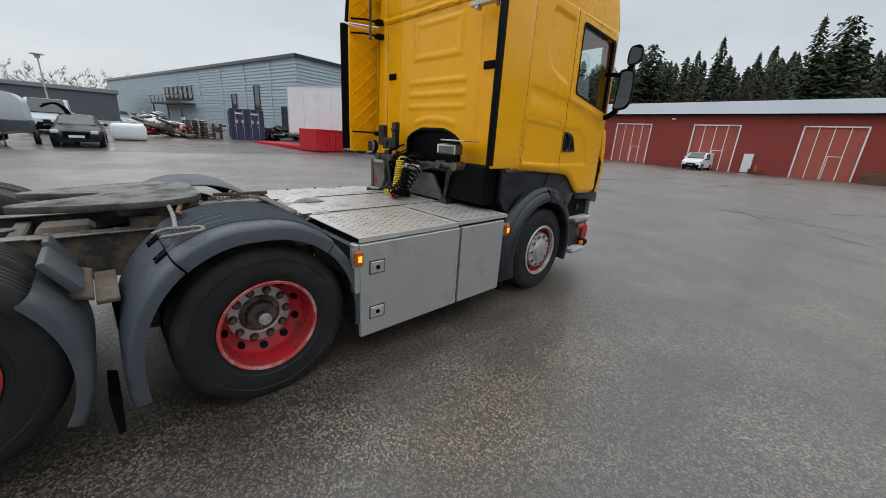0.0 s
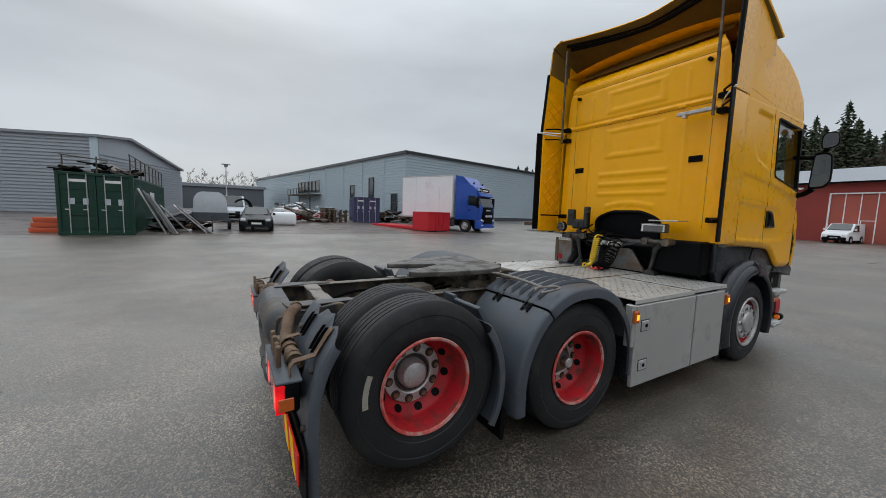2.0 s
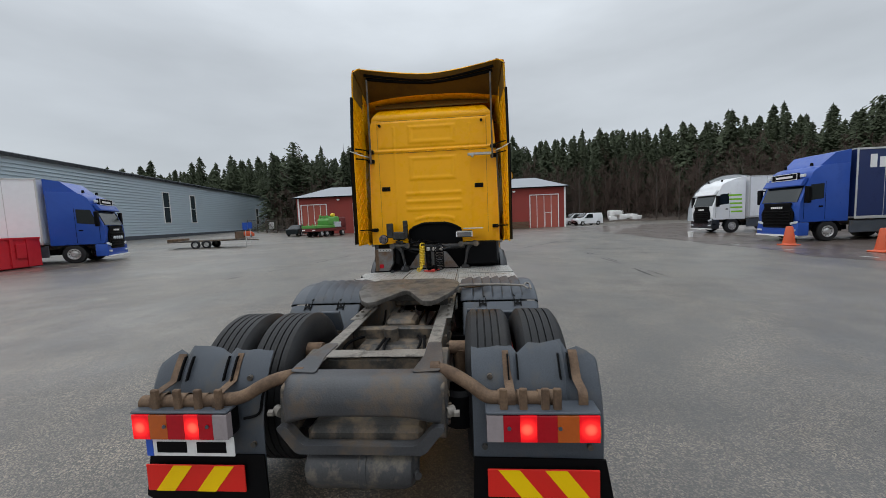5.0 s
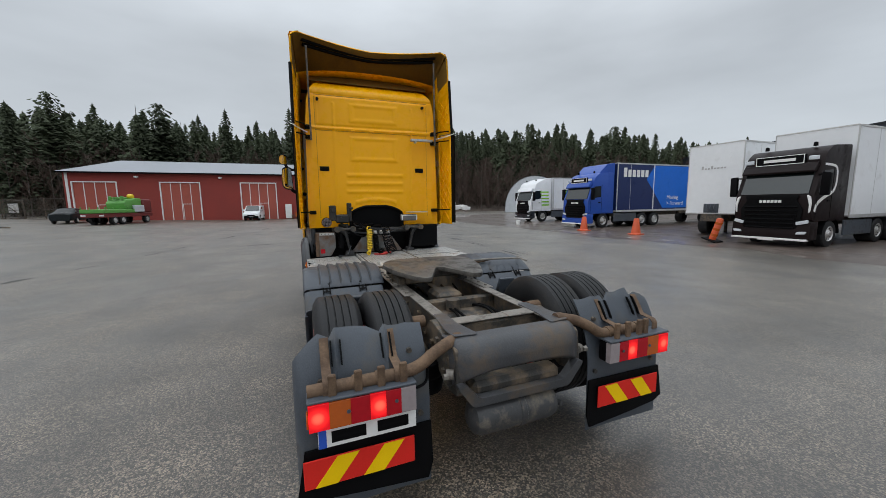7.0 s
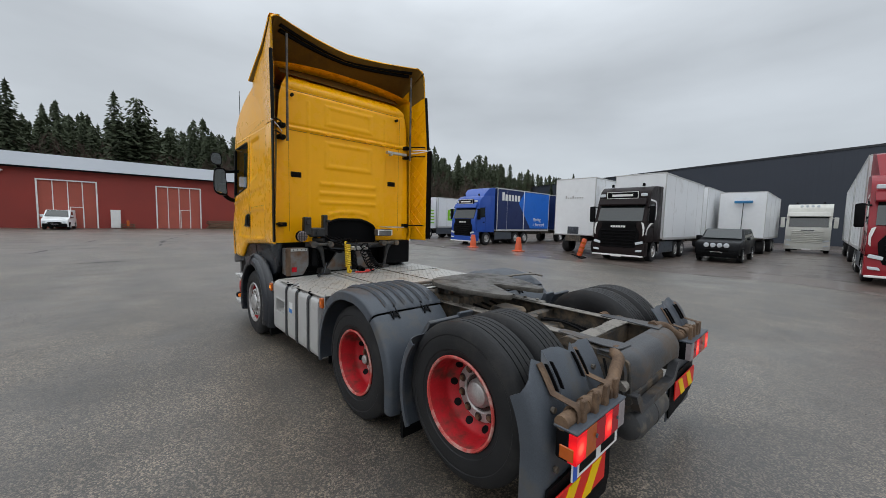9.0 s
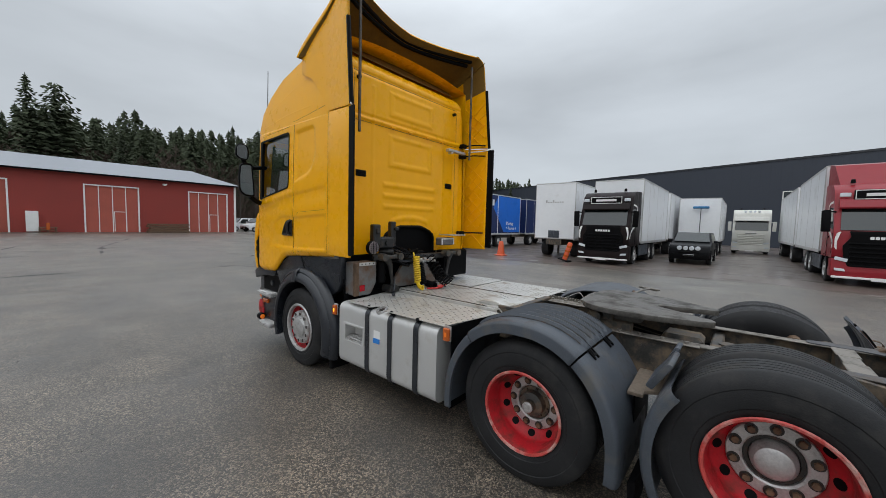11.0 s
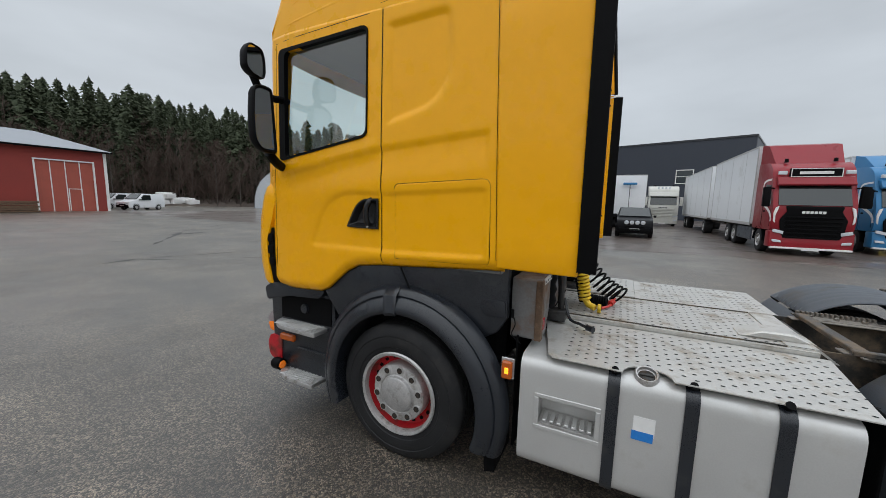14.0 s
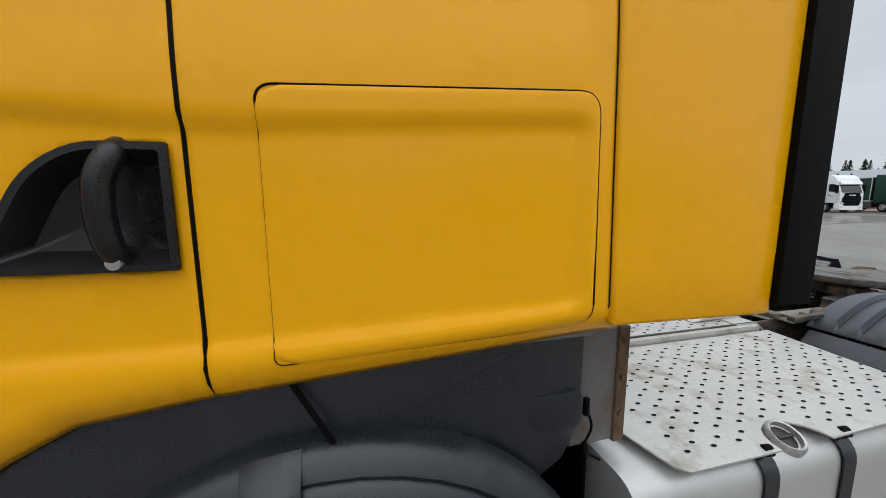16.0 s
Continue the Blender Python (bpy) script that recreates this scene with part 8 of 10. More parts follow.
def box_body(t, x1, x0, z0, z1, mat, name="box_body"):
    bm = BM()
    box(bm, (x0, -1.27, z0), (x1, 1.27, z1), 0.02)
    b = part(name, bm, mat, t, "smooth white insulated box body" if mat is WHITE else "printed box body")
    bm = BM()
    for x in (x0 + 0.03, x1 - 0.03):
        for y in (-1.275, 1.275):
            box(bm, (x - 0.04, y - 0.015, z0 - 0.03), (x + 0.04, y + 0.015, z1 + 0.01), 0.005)
    for y in (-1.275, 1.275):
        box(bm, (x0, y - 0.014, z0 - 0.08), (x1, y + 0.014, z0 + 0.06), 0.005)
        box(bm, (x0, y - 0.014, z1 - 0.07), (x1, y + 0.014, z1 + 0.012), 0.005)
    for z in (z0 - 0.02, z1 - 0.04):
        box(bm, (x1 - 0.02, -1.25, z), (x1 + 0.012, 1.25, z + 0.06), 0.005)
    part("corner_trim", bm, ALU, b)
    k = x0 + 1.5
    while k < x1 - 0.5:
        for y in (-1.272, 1.272):
            bm = BM()
            box(bm, (k, y - 0.004, z0 + 0.06), (k + 0.02, y + 0.004, z1 - 0.07))
            part("panel_joint", bm, ALU, b, smooth=0)
        k += 2.4
    return b


UP = lambda x, y, ux=0.0, uy=1.0: frame_m(x, y, ux, uy, gz(x, y))
lorry("dark brown-black lorry with white box body and pale accent stripes", UP(4.4, -15.9), P_BLACK, 8.0, 4.6, WHITE, WHITE_TRIM, lamps=False, trailer=11)
lorry("deep red lorry with white box body and trailer", UP(-4.95, -15.9, -0.01, 1), P_RED, 8.0, 4.7, WHITE, WHITE_TRIM, lamps=False, trailer=11, roof_fairing=True)
lorry("light blue lorry with dark grille", UP(-9.0, -18.4), P_SKY, 7.5, 4.4, WHITE, WHITE_TRIM, lamps=False, roof_fairing=True)
upo = lorry("bright blue lorry with navy and blue printed box", UP(16.45, -17.0), P_BLUE, 7.6, 4.5, BANNER_NAVY, None, lamps=False, sign=True, trailer=8, roof_fairing=True, bumper_col=P_BLUE)
wg = lorry("white lorry with green markings and white box", UP(25.3, -18.6), WHITE, 7.5, 4.1, WHITE, None, lamps=False, sign=False, roof_fairing=True, bumper_col=GREY_PLASTIC)
lorry("older cream-white lorry with slatted grille", UP(-1.6, -36.5), P_CREAM, 0, 4.0, None, None, lamps="roof", sign=False, old=True)
lorry("blue lorry with plain white box body", UP(15.3, 19.9, 0.46, -0.89), P_BLUE, 5.2, 4.5, WHITE, None, lamps=True, sign=True, roof_fairing=True)


def lettering(text, size, mat, own, m, name="lettering"):
    c = bpy.data.curves.new(name, 'FONT')
    c.body, c.size, c.extrude = text, size, 0.004
    ob = bpy.data.objects.new(name, c)
    scene.collection.objects.link(ob)
    bpy.context.view_layer.update()
    me = bpy.data.meshes.new_from_object(ob.evaluated_get(bpy.context.evaluated_depsgraph_get()))
    bpy.data.objects.remove(ob)
    me.materials.clear()
    me.materials.append(mat)
    t = new(name, me)
    t.parent, t.matrix_basis = own, m
    return t


# print on the blue lorry's box: lighter fields, plain bars for the logo, and the slogan
for s in (1, -1):
    def side(x, z):
        return Matrix.Translation((x, s * 1.2755, z)) @ Matrix.Rotation(0 if s < 0 else math.pi, 4, "Z") @ Matrix.Rotation(math.pi / 2, 4, "X")
    bm = BM()
    prism(bm, [(-10.1, 1.3), (-7.2, 1.3), (-6.2, 2.5), (-5.4, 3.4), (-6.2, 4.4), (-10.1, 4.4)], "y", s * 1.274, s * 1.278)
    part("blue_field", bm, BANNER_BLUE, upo, smooth=0)
    bm = BM()
    for k in range(6):
        x = -3.15 - 0.42 * k
        box(bm, (x - 0.3, s * 1.275 - 0.003, 3.55), (x, s * 1.275 + 0.003, 4.05 + (0.14 if k == 0 else 0)), 0.0)
    part("logo_bar", bm, WHITE_TRIM, upo, smooth=0)
    xw = -7.6 if s > 0 else -9.3
    lettering("Moving", 0.42, WHITE_TRIM, upo, Matrix.Translation((xw, s * 1.281, 1.95)) @ (Matrix.Rotation(math.pi, 4, "Z") if s > 0 else Matrix.Identity(4)) @ Matrix.Rotation(math.pi / 2, 4, "X"))
    lettering("> Forward", 0.42, WHITE_TRIM, upo, Matrix.Translation((xw, s * 1.281, 1.5)) @ (Matrix.Rotation(math.pi, 4, "Z") if s > 0 else Matrix.Identity(4)) @ Matrix.Rotation(math.pi / 2, 4, "X"))
    bm = BM()
    box(bm, (-6.2, s * 1.278 - 0.004, 1.2), (-6.12, s * 1.278 + 0.004, 4.45))
    part("white_edge", bm, WHITE_TRIM, upo, smooth=0)
    GREEN_MARK = bpy.data.materials.get("fresh_green_print") or paint("fresh_green_print", (0.25, 0.6, 0.03), 0.4)
    bm = BM()
    box(bm, (-4.2, s * 1.275 - 0.003, 1.8), (-3.9, s * 1.275 + 0.003, 2.9))
    for z in (1.8, 2.28, 2.75):
        box(bm, (-5.1, s * 1.275 - 0.003, z), (-4.201, s * 1.275 + 0.003, z + 0.22))
    part("green_mark", bm, GREEN_MARK, wg, smooth=0)
    for k in range(5):
        bm = BM()
        box(bm, (-2.1 + 0.02 * k, s * 1.246 - 0.003, 1.5 + 0.3 * k), (-1.3 + 0.05 * k, s * 1.246 + 0.003, 1.62 + 0.3 * k))
        part("green_bar", bm, GREEN_MARK, wg, smooth=0)


def box_trailer(label, x, y, ux, uy, L, z1, w=1.27):
    t = thing("box_trailer", label, "trailer", "parked lorries", m=UP(x, y, ux, uy))
    box_body(t, 0, -L, 1.15, z1, WHITE)
    bm = BM()
    box(bm, (0.0, -0.35, 1.2), (0.05, 0.35, 1.65), 0.01)
    for k in range(3):
        tube(bm, curve_pts([(0.05, -0.2 + 0.2 * k, 1.6), (0.15, -0.1 + 0.15 * k, 1.4), (0.06, 0.1 * k, 1.25)]), 0.02, 6)
    part("coupling_panel", bm, GREY_MUD, t)
    bm = BM()
    box(bm, (-L, -0.5, 0.75), (0.0, 0.5, 1.12), 0.02)
    for s in (1, -1):
        box(bm, (-2.4, s * 0.6 - 0.06, 0.05), (-2.28, s * 0.6 + 0.06, 0.9), 0.01)
    part("chassis", bm, FRAME_METAL, t)
    for s in (1, -1):
        for xx in (-L + 2.2, -L + 3.5, -1.4):
            road_wheel(xx, s * 1.22, 0.48, 0.5, t)
    return t


tb = box_trailer("white box trailer with coupling panel on its front wall", 8.0, -18.2, 0, 1, 10, 4.6)
for k in range(8):
    bm = BM()
    box(bm, (0.013, -0.6 + 0.15 * k, 3.38), (0.017, -0.5 + 0.15 * k, 3.45 + (0.1 if k in (0, 3) else 0)), 0.001)
    part("grey_bar", bm, RIM_GREY, tb, "plain grey mark", smooth=0)
box_trailer("white box trailer parked by the dark hall", 1.5, -29.6, 0, 1, 9, 4.3)
# a long-handled washing brush leaning on it
wb = thing("washing_brush", "blue washing brush on a long pole leaning against a trailer", "brush", m=Matrix.Translation((1.4, -29.35, 0)))
bm = BM()
cyl(bm, (0, 0.35, 0.0), (0, 0.02, 3.55), 0.025, 8)
part("pole", bm, GREY_PLASTIC, wb)
bm = BM()
box(bm, (-0.5, -0.1, 3.52), (0.5, 0.12, 3.7), 0.05, 2)
part("brush_head", bm, P_SKY, wb)


def car(label, m, col, L=4.6, W=0.9, H=1.45, kind="sedan", name="car"):
    t = thing(name, label, "van" if kind == "van" else "car", "parked cars", m=m)
    z0 = 0.28
    if kind == "van":
        out = [(-L, z0), (-0.05, z0), (0.0, 0.55), (-0.08, 0.95), (-0.95, 1.15), (-1.75, H), (-L + 0.1, H), (-L, 1.0)]
        glass = [(-1.02, 1.24), (-1.66, H - 0.08)]
        side = [(-1.15, 1.12), (-1.8, H - 0.14), (-2.6, H - 0.14), (-2.6, 1.12)]
        rr = [0.05, 0.05, 0.1, 0.15, 0.15, 0.25, 0.1, 0.1]
        wb0, wb1 = -0.85, -L + 0.8
    elif kind == "suv":
        out = [(-L, 0.4), (-0.05, 0.4), (0.0, 0.65), (-0.08, 1.05), (-1.1, 1.18), (-1.75, H), (-L + 0.6, H), (-L, 1.1)]
        glass = [(-1.15, 1.2), (-1.7, H - 0.06)]
        side = [(-1.3, 1.18), (-1.85, H - 0.1), (-L + 0.75, H - 0.1), (-L + 0.3, 1.18)]
        rr = [0.05, 0.05, 0.1, 0.2, 0.15, 0.2, 0.2, 0.1]
        wb0, wb1 = -0.9, -L + 0.95
    else:
        out = [(-L, z0), (-0.05, z0), (0.0, 0.5), (-0.06, 0.75), (-1.35, 0.95), (-2.1, H), (-3.3, H), (-L + 0.55, 1.0), (-L, 0.95)]
        glass = [(-1.44, 1.0), (-2.06, 1.4)]
        side = [(-1.72, 0.99), (-2.2, 1.37), (-3.2, 1.35), (-3.72, 1.02)]
        rr = [0.05, 0.05, 0.1, 0.15, 0.2, 0.25, 0.3, 0.15, 0.1]
        wb0, wb1 = -0.85, -L + 0.95
    bm = BM()
    ST = ([-4.7, -4.5, -3.95, -3.3, -2.7, -2.15, -1.55, -1.35, -0.5, -0.14, 0.0], [0.85, 0.95, 0.97, 0.97, 0.96, 0.95, 0.92, 0.9, 0.77, 0.69, 0.6], [0.88, 0.99, 1.08, 1.4, 1.45, 1.42, 1.07, 0.96, 0.82, 0.72, 0.62], [0.8, 0.92, 0.98, 1.0, 1.0, 1.0, 1.0, 1.0, 0.95, 0.83, 0.64], [0.6, 0.7, 0.7, 0.65, 0.67, 0.67, 0.73, 0.75, 0.74, 0.62, 0.48])

    def skin_y(x, z):
        """Half width of the saloon's glasshouse at a height."""
        zb_, zr, w, wr = (float(np.interp(x, ST[0], c)) for c in ST[1:])
        return W * (0.95 * w + (wr - 0.95 * w) * min(1.0, max(0.0, (z - zb_) / max(0.02, zr - zb_))))
    if kind == "sedan":
        rows = []
        for x in sorted(ST[0] + [-4.62, -4.25, -3.6, -3.0, -2.4, -1.85, -0.95, -0.28, -0.06]):
            zb_, zr, w, wr = (float(np.interp(x, ST[0], c)) for c in ST[1:])
            half = [(W * w * 0.86, 0.27), (W * w * 0.97, 0.34), (W * w, 0.5), (W * w, zb_ - 0.14), (W * w * 0.985, zb_ - 0.06), (W * w * 0.95, zb_), (W * wr, zr - 0.02), (W * wr * 0.9, zr + 0.005), (W * wr * 0.5, zr + 0.03)]
            rows.append([(x, y, z) for y, z in half] + [(x, -y, z) for y, z in half[::-1]])
        V = loft(bm, rows, closed=True)
        bm.faces.new(V[0])
        bm.faces.new(V[-1][::-1])
    else:
        prism(bm, fillet(out, rr, 4), "y", -W, W, 0.06, 3)
    for v in bm.verts:
        if kind == "sedan":
            continue
        if v.co.z > 1.0:
            v.co.y *= 1 - 0.17 * (v.co.z - 1.0) / max(0.2, H - 1.0) * (0.5 if kind == "van" else 1)
        if v.co.x > -0.5:
            v.co.y *= 1 - 0.12 * (v.co.x + 0.5) ** 1.0
    part("body", bm, col, t, smooth=50)
    (xa, za), (xb, zb_) = glass
    wa, wb_ = (0.7, 0.63) if kind == "sedan" else (0.86, 0.76)
    part("windscreen", quad_panel([(xa, -W * wa, za), (xa, W * wa, za), (xb, W * wb_, zb_), (xb, -W * wb_, zb_)], (0.045, 0, 0.06) if kind != "sedan" else (0.02, 0, 0.03)), WINDSHIELD, t, smooth=0)
    for s in (1, -1):
        part("side_window", quad_panel([(x, s * (skin_y(x, z) if kind == "sedan" else W * (1 - 0.17 * max(0, z - 1.0) / max(0.2, H - 1.0) * (0.5 if kind == "van" else 1))), z) for x, z in side], (0, s * 0.012, 0)), GLASS_DARK, t, smooth=0)
        for x in (wb0, wb1):
            road_wheel(x, s * (W + 0.01), 0.36 if kind == "suv" else 0.32, 0.22, t)
            bm = BM()
            R = 0.43 if kind == "suv" else 0.38
            rows = [[(x + R * math.cos(radians(a)), s * y, 0.34 + R * math.sin(radians(a))) for y in (W - 0.1, W + 0.005)] for a in range(-10, 191, 20)]
            loft(bm, rows)
            part("wheel_arch", bm, BLACK, t)
        bm = BM()
        box(bm, (-0.3, s * W * 0.72 - 0.17, 0.62), (-0.02, s * W * 0.72 + 0.1, 0.78), 0.05, 2)
        part("headlamp", bm, LENS, t)
        bm = BM()
        box(bm, (xa - 0.35, s * (W + 0.02), za - 0.02), (xa - 0.2, s * (W + 0.18), za + 0.12), 0.04, 2)
        part("door_mirror", bm, col, t)
    bm = BM()
    box(bm, (-0.06, -W * 0.5, 0.42), (0.015, W * 0.5, 0.72), 0.03)
    part("grille", bm, BLACK, t)
    if kind in ("van", "suv"):
        bm = BM()
        box(bm, (-0.25, -W * 0.9, 0.28), (0.03, W * 0.9, 0.6), 0.06, 2)
        part("bumper", bm, BLACK, t)
    bm = BM()
    box(bm, (0.012, -0.26, 0.45), (0.03, 0.26, 0.56), 0.003)
    part("number_plate", bm, WHITE_TRIM, t, "plain white number plate", smooth=0)
    return t


suv = car("black off-road car with four round spot lamps", UP(1.1, -20.2), P_CARBLACK, 4.9, 0.98, 1.75, "suv")
for k in range(4):
    bm = BM()
    lathe(bm, [(0.0, 0.03), (0.1, 0.02), (0.12, 0.0), (0.1, -0.05), (0.0, -0.06)], (0.12, -0.42 + 0.28 * k, 0.9), "x", 16)
    part("spot_lamp", bm, LENS, suv, "round spot lamp")
car("dark grey-green saloon car facing the yard", UP(-1.15, 20.3, -0.05, -1), P_CARGREY, 4.7, 0.9, 1.45)
car("dark grey people carrier", UP(-13.6, -16.6, -0.2, 0.98), P_CARBLACK, 4.7, 0.92, 1.65, "suv")
car("small white delivery van before the red garage", UP(45.6, 7.0, -0.99, 0.08), WHITE, 4.2, 0.9, 1.85, "van", "van")
car("white delivery van beside the red garage", UP(51.5, -16.4, -0.3, 0.95), WHITE, 4.3, 0.9, 1.85, "van", "van")
car("white delivery van parked behind another", UP(55.5, -15.6, -0.2, 1.0), WHITE, 4.3, 0.9, 1.85, "van", "van")
car("dark pick-up car by the red garage", UP(45.3, 22.9, 0.98, 0.1), P_CARGREY, 4.6, 0.9, 1.5)
car("grey box van behind the saloon car", UP(-2.4, 29.5, 0.0, -1), P_TARP, 5.0, 1.0, 2.1, "van", "van")
car("pale car half hidden behind scrap", UP(6.2, 39.0, 0.9, -0.4), WHITE, 4.5, 0.9, 1.45)

# green recovery truck with a crane
gt = thing("crane_truck", "dark red flatbed truck with green crane and deck", "truck", m=UP(44.3, 17.3, 0.96, -0.26) @ Matrix.Scale(0.85, 4))
bm = BM()
box(bm, (-7.5, -1.2, 0.8), (0.0, 1.2, 1.25), 0.05)
part("chassis", bm, material("dark_red_chassis", (0.14, 0.02, 0.018), 0.6), gt)
bm = BM()
box(bm, (-7.5, -1.25, 1.27), (-2.6, 1.25, 1.7), 0.05)
for yy in (-1.22, 1.17):
    for k in range(5):
        box(bm, (-7.4 + k * 1.1, yy, 1.7), (-7.3 + k * 1.1, yy + 0.05, 1.95))
part("deck", bm, material("faded_green_paint", (0.1, 0.3, 0.06), 0.5, var=0.15, scale=2), gt, "faded green deck")
bm = BM()
prism(bm, [(-4.2, 1.71), (-1.5, 1.71), (-1.5, 2.95), (-2.4, 3.0), (-2.7, 2.85), (-3.9, 2.8), (-4.3, 2.4)], "y", -1.0, 1.0, 0.08, 2)
box(bm, (-4.4, -0.16, 2.8), (-1.6, 0.16, 3.1), 0.05)
for yy in (-0.8, 0.5):
    box(bm, (-4.1, yy, 2.75), (-3.9, yy + 0.3, 3.2), 0.04)
part("crane", bm, bpy.data.materials["faded_green_paint"], gt, "folded green crane arm")
bm = BM()
box(bm, (-1.45, -1.2, 1.25), (0.0, 1.2, 2.9), 0.2, 3)
part("cab", bm, bpy.data.materials["dark_red_chassis"], gt)
bm = BM()
box(bm, (-3.1, -1.3, 1.35), (-1.5, -1.02, 2.15), 0.04)
part("locker", bm, P_TARP, gt, "pale grey side locker")
for yy in (-0.9, 0.9):
    bm = BM()
    box(bm, (-7.52, yy - 0.25, 0.95), (-7.49, yy + 0.25, 1.1), 0.01)
    part("rear_marker", bm, WHITE_TRIM, gt)
bm = BM()
lathe(bm, [(0.0, 0.3), (0.25, 0.26), (0.3, 0.0), (0.25, -0.26), (0.0, -0.3)], (-2.3, -0.4, 3.2), "y", 16)
part("yellow_drum", bm, YHOSE, gt)
for s in (1, -1):
    for x in (-1.0, -4.9, -6.1):
        road_wheel(x, s * 1.2, 0.48, 0.4, gt)


def yard_fence():
    """Galvanised mesh fence with a gate, between the warehouse and the garage."""
    x, y0, H = 52.5, 27.4, 2.5
    t = thing("mesh_fence", "grey wire mesh fence with a gate and a white notice", "fence", m=frame_m(x, y0, 0.35, 0.94, gz(x, y0)))
    for k in range(6):
        bm = BM()
        cyl(bm, (k * 2.4, 0, -0.2), (k * 2.4, 0, H + 0.1), 0.05, 8)
        part("post", bm, FRAME_METAL, t)
    bm = BM()
    for z in (0.1, 1.2, H):
        cyl(bm, (0, 0, z), (12, 0, z), 0.025, 6)
    part("rail", bm, FRAME_METAL, t)
    bm = BM()
    for k in range(80):
        a = k * 0.15
        for d in (-1, 1):
            b0 = min(12.0, max(0.0, a + d * 2.4))
            cyl(bm, (a, 0, 0.1), (b0, 0, 0.1 + abs(b0 - a)), 0.006, 3)
    part("wire_mesh", bm, FRAME_METAL, t)
    bm = BM()
    tube(bm, [(5.0, -0.1, 0.2), (5.0, -0.1, 2.3), (7.6, -0.1, 2.3), (7.6, -0.1, 0.2), (5.0, -0.1, 0.2)], 0.06, 8)
    tube(bm, [(5.0, -0.1, 0.2), (7.6, -0.1, 2.3)], 0.04, 8)
    gate = part("gate", bm, FRAME_METAL, t, "tubular steel gate")
    bm = BM()
    box(bm, (5.7, -0.2, 0.9), (6.9, -0.17, 2.0), 0.01)
    part("notice", bm, WHITE_TRIM, gate, "plain white notice board")


yard_fence()


# ---- yard things ----
def container(label, x, y, ux, uy, L, H, col, name="shipping_container"):
    """End with doors at local x = 0, body towards -x."""
    t = thing(name, label, "container", m=frame_m(x, y, ux, uy, gz(x, y)))
    W = 1.22
    bm = BM()
    for y0 in (-W, W):
        rows = []
        k = int(L / 0.28)
        pr = []
        for i in range(k):
            a = -L + L * i / k
            p = L / k
            pr += [(a, 0), (a + p * 0.3, 0), (a + p * 0.5, 1), (a + p * 0.8, 1)]
        pr.append((0, 0))
        rows = [[(a, y0 - math.copysign(0.04 * d, y0), z) for a, d in pr] for z in (0.15, H - 0.1)]
        loft(bm, rows)
    box(bm, (-L, -W, 0.05), (0, W, 0.16))
    box(bm, (-L, -W, H - 0.1), (0, W, H), 0.01)
    box(bm, (-L, -W, 0.1), (-L + 0.05, W, H))
    part("body", bm, col, t, smooth=0)
    bm = BM()
    for yy in (-W, W):
        box(bm, (-0.14, yy - 0.06, 0), (0.03, yy + 0.06, H), 0.01)
    box(bm, (-0.14, -W, H - 0.12), (0.03, W, H + 0.005), 0.01)
    box(bm, (-0.14, -W, 0.0), (0.03, W, 0.14), 0.01)
    part("end_frame", bm, col, t)
    for s in (1, -1):
        bm = BM()
        y0, y1 = (0.01, W - 0.06) if s > 0 else (-W + 0.06, -0.01)
        box(bm, (-0.08, y0, 0.15), (-0.02, y1, H - 0.13), 0.01)
        for k in range(4):
            z = 0.3 + k * (H - 0.5) / 4
            box(bm, (-0.02, y0 + 0.08, z), (0.0, y1 - 0.08, z + (H - 0.5) / 4 - 0.12), 0.01)
        d = part("door", bm, col, t, "ribbed container door")
        for k in (0.25, 0.75):
            bm = BM()
            yy = y0 + (y1 - y0) * k
            cyl(bm, (0.03, yy, 0.1), (0.03, yy, H - 0.08), 0.02, 8)
            box(bm, (0.02, yy - 0.15, 1.1), (0.05, yy + 0.02, 1.15), 0.005)
            part("lock_rod", bm, RIM_GREY, d)
        bm = BM()
        yy = (y0 + y1) / 2
        box(bm, (0.002, yy - 0.3, H - 0.42), (0.008, yy + 0.3, H - 0.3))
        part("pale_bar", bm, WHITE_TRIM, d, smooth=0)
        for ya, yb in ((yy - 0.32, yy - 0.12), (yy + 0.14, yy + 0.32)):
            bm = BM()
            box(bm, (0.002, ya, 1.35), (0.008, yb, 1.62))
            part("marking_plate", bm, P_TARP, d, smooth=0)
    return t


gc = container("dark green shipping container with pale markings", -7.55, 18.7, 0.03, -1, 12, 2.75, P_GREEN)
bm = BM()
for k in range(4):
    box(bm, (-5.6 - 0.42 * k, 1.22, 1.7), (-5.3 - 0.42 * k, 1.235, 2.15))
part("pale_bar", bm, WHITE_TRIM, gc, smooth=0)
rl = thing("guard_rail", "dark steel guard rail with posts on a container roof", "railing", m=gc.matrix_basis @ Matrix.Translation((0, 0, 2.75)))
for k in range(9):
    bm = BM()
    cyl(bm, (-0.3 - 1.4 * k, 1.15, 0), (-0.3 - 1.4 * k, 1.15, 0.95), 0.03, 6)
    part("post", bm, FRAME_METAL, rl)
bm = BM()
cyl(bm, (-0.2, 1.15, 0.95), (-11.6, 1.15, 0.95), 0.025, 6)
cyl(bm, (-0.2, 1.15, 0.5), (-11.6, 1.15, 0.5), 0.02, 6)
part("rail", bm, FRAME_METAL, rl)
bm = BM()
for k in range(2):
    cyl(bm, (-0.3, -1.1 + 1.1 * k, 0), (-0.3, -1.1 + 1.1 * k, 0.75), 0.03, 6)
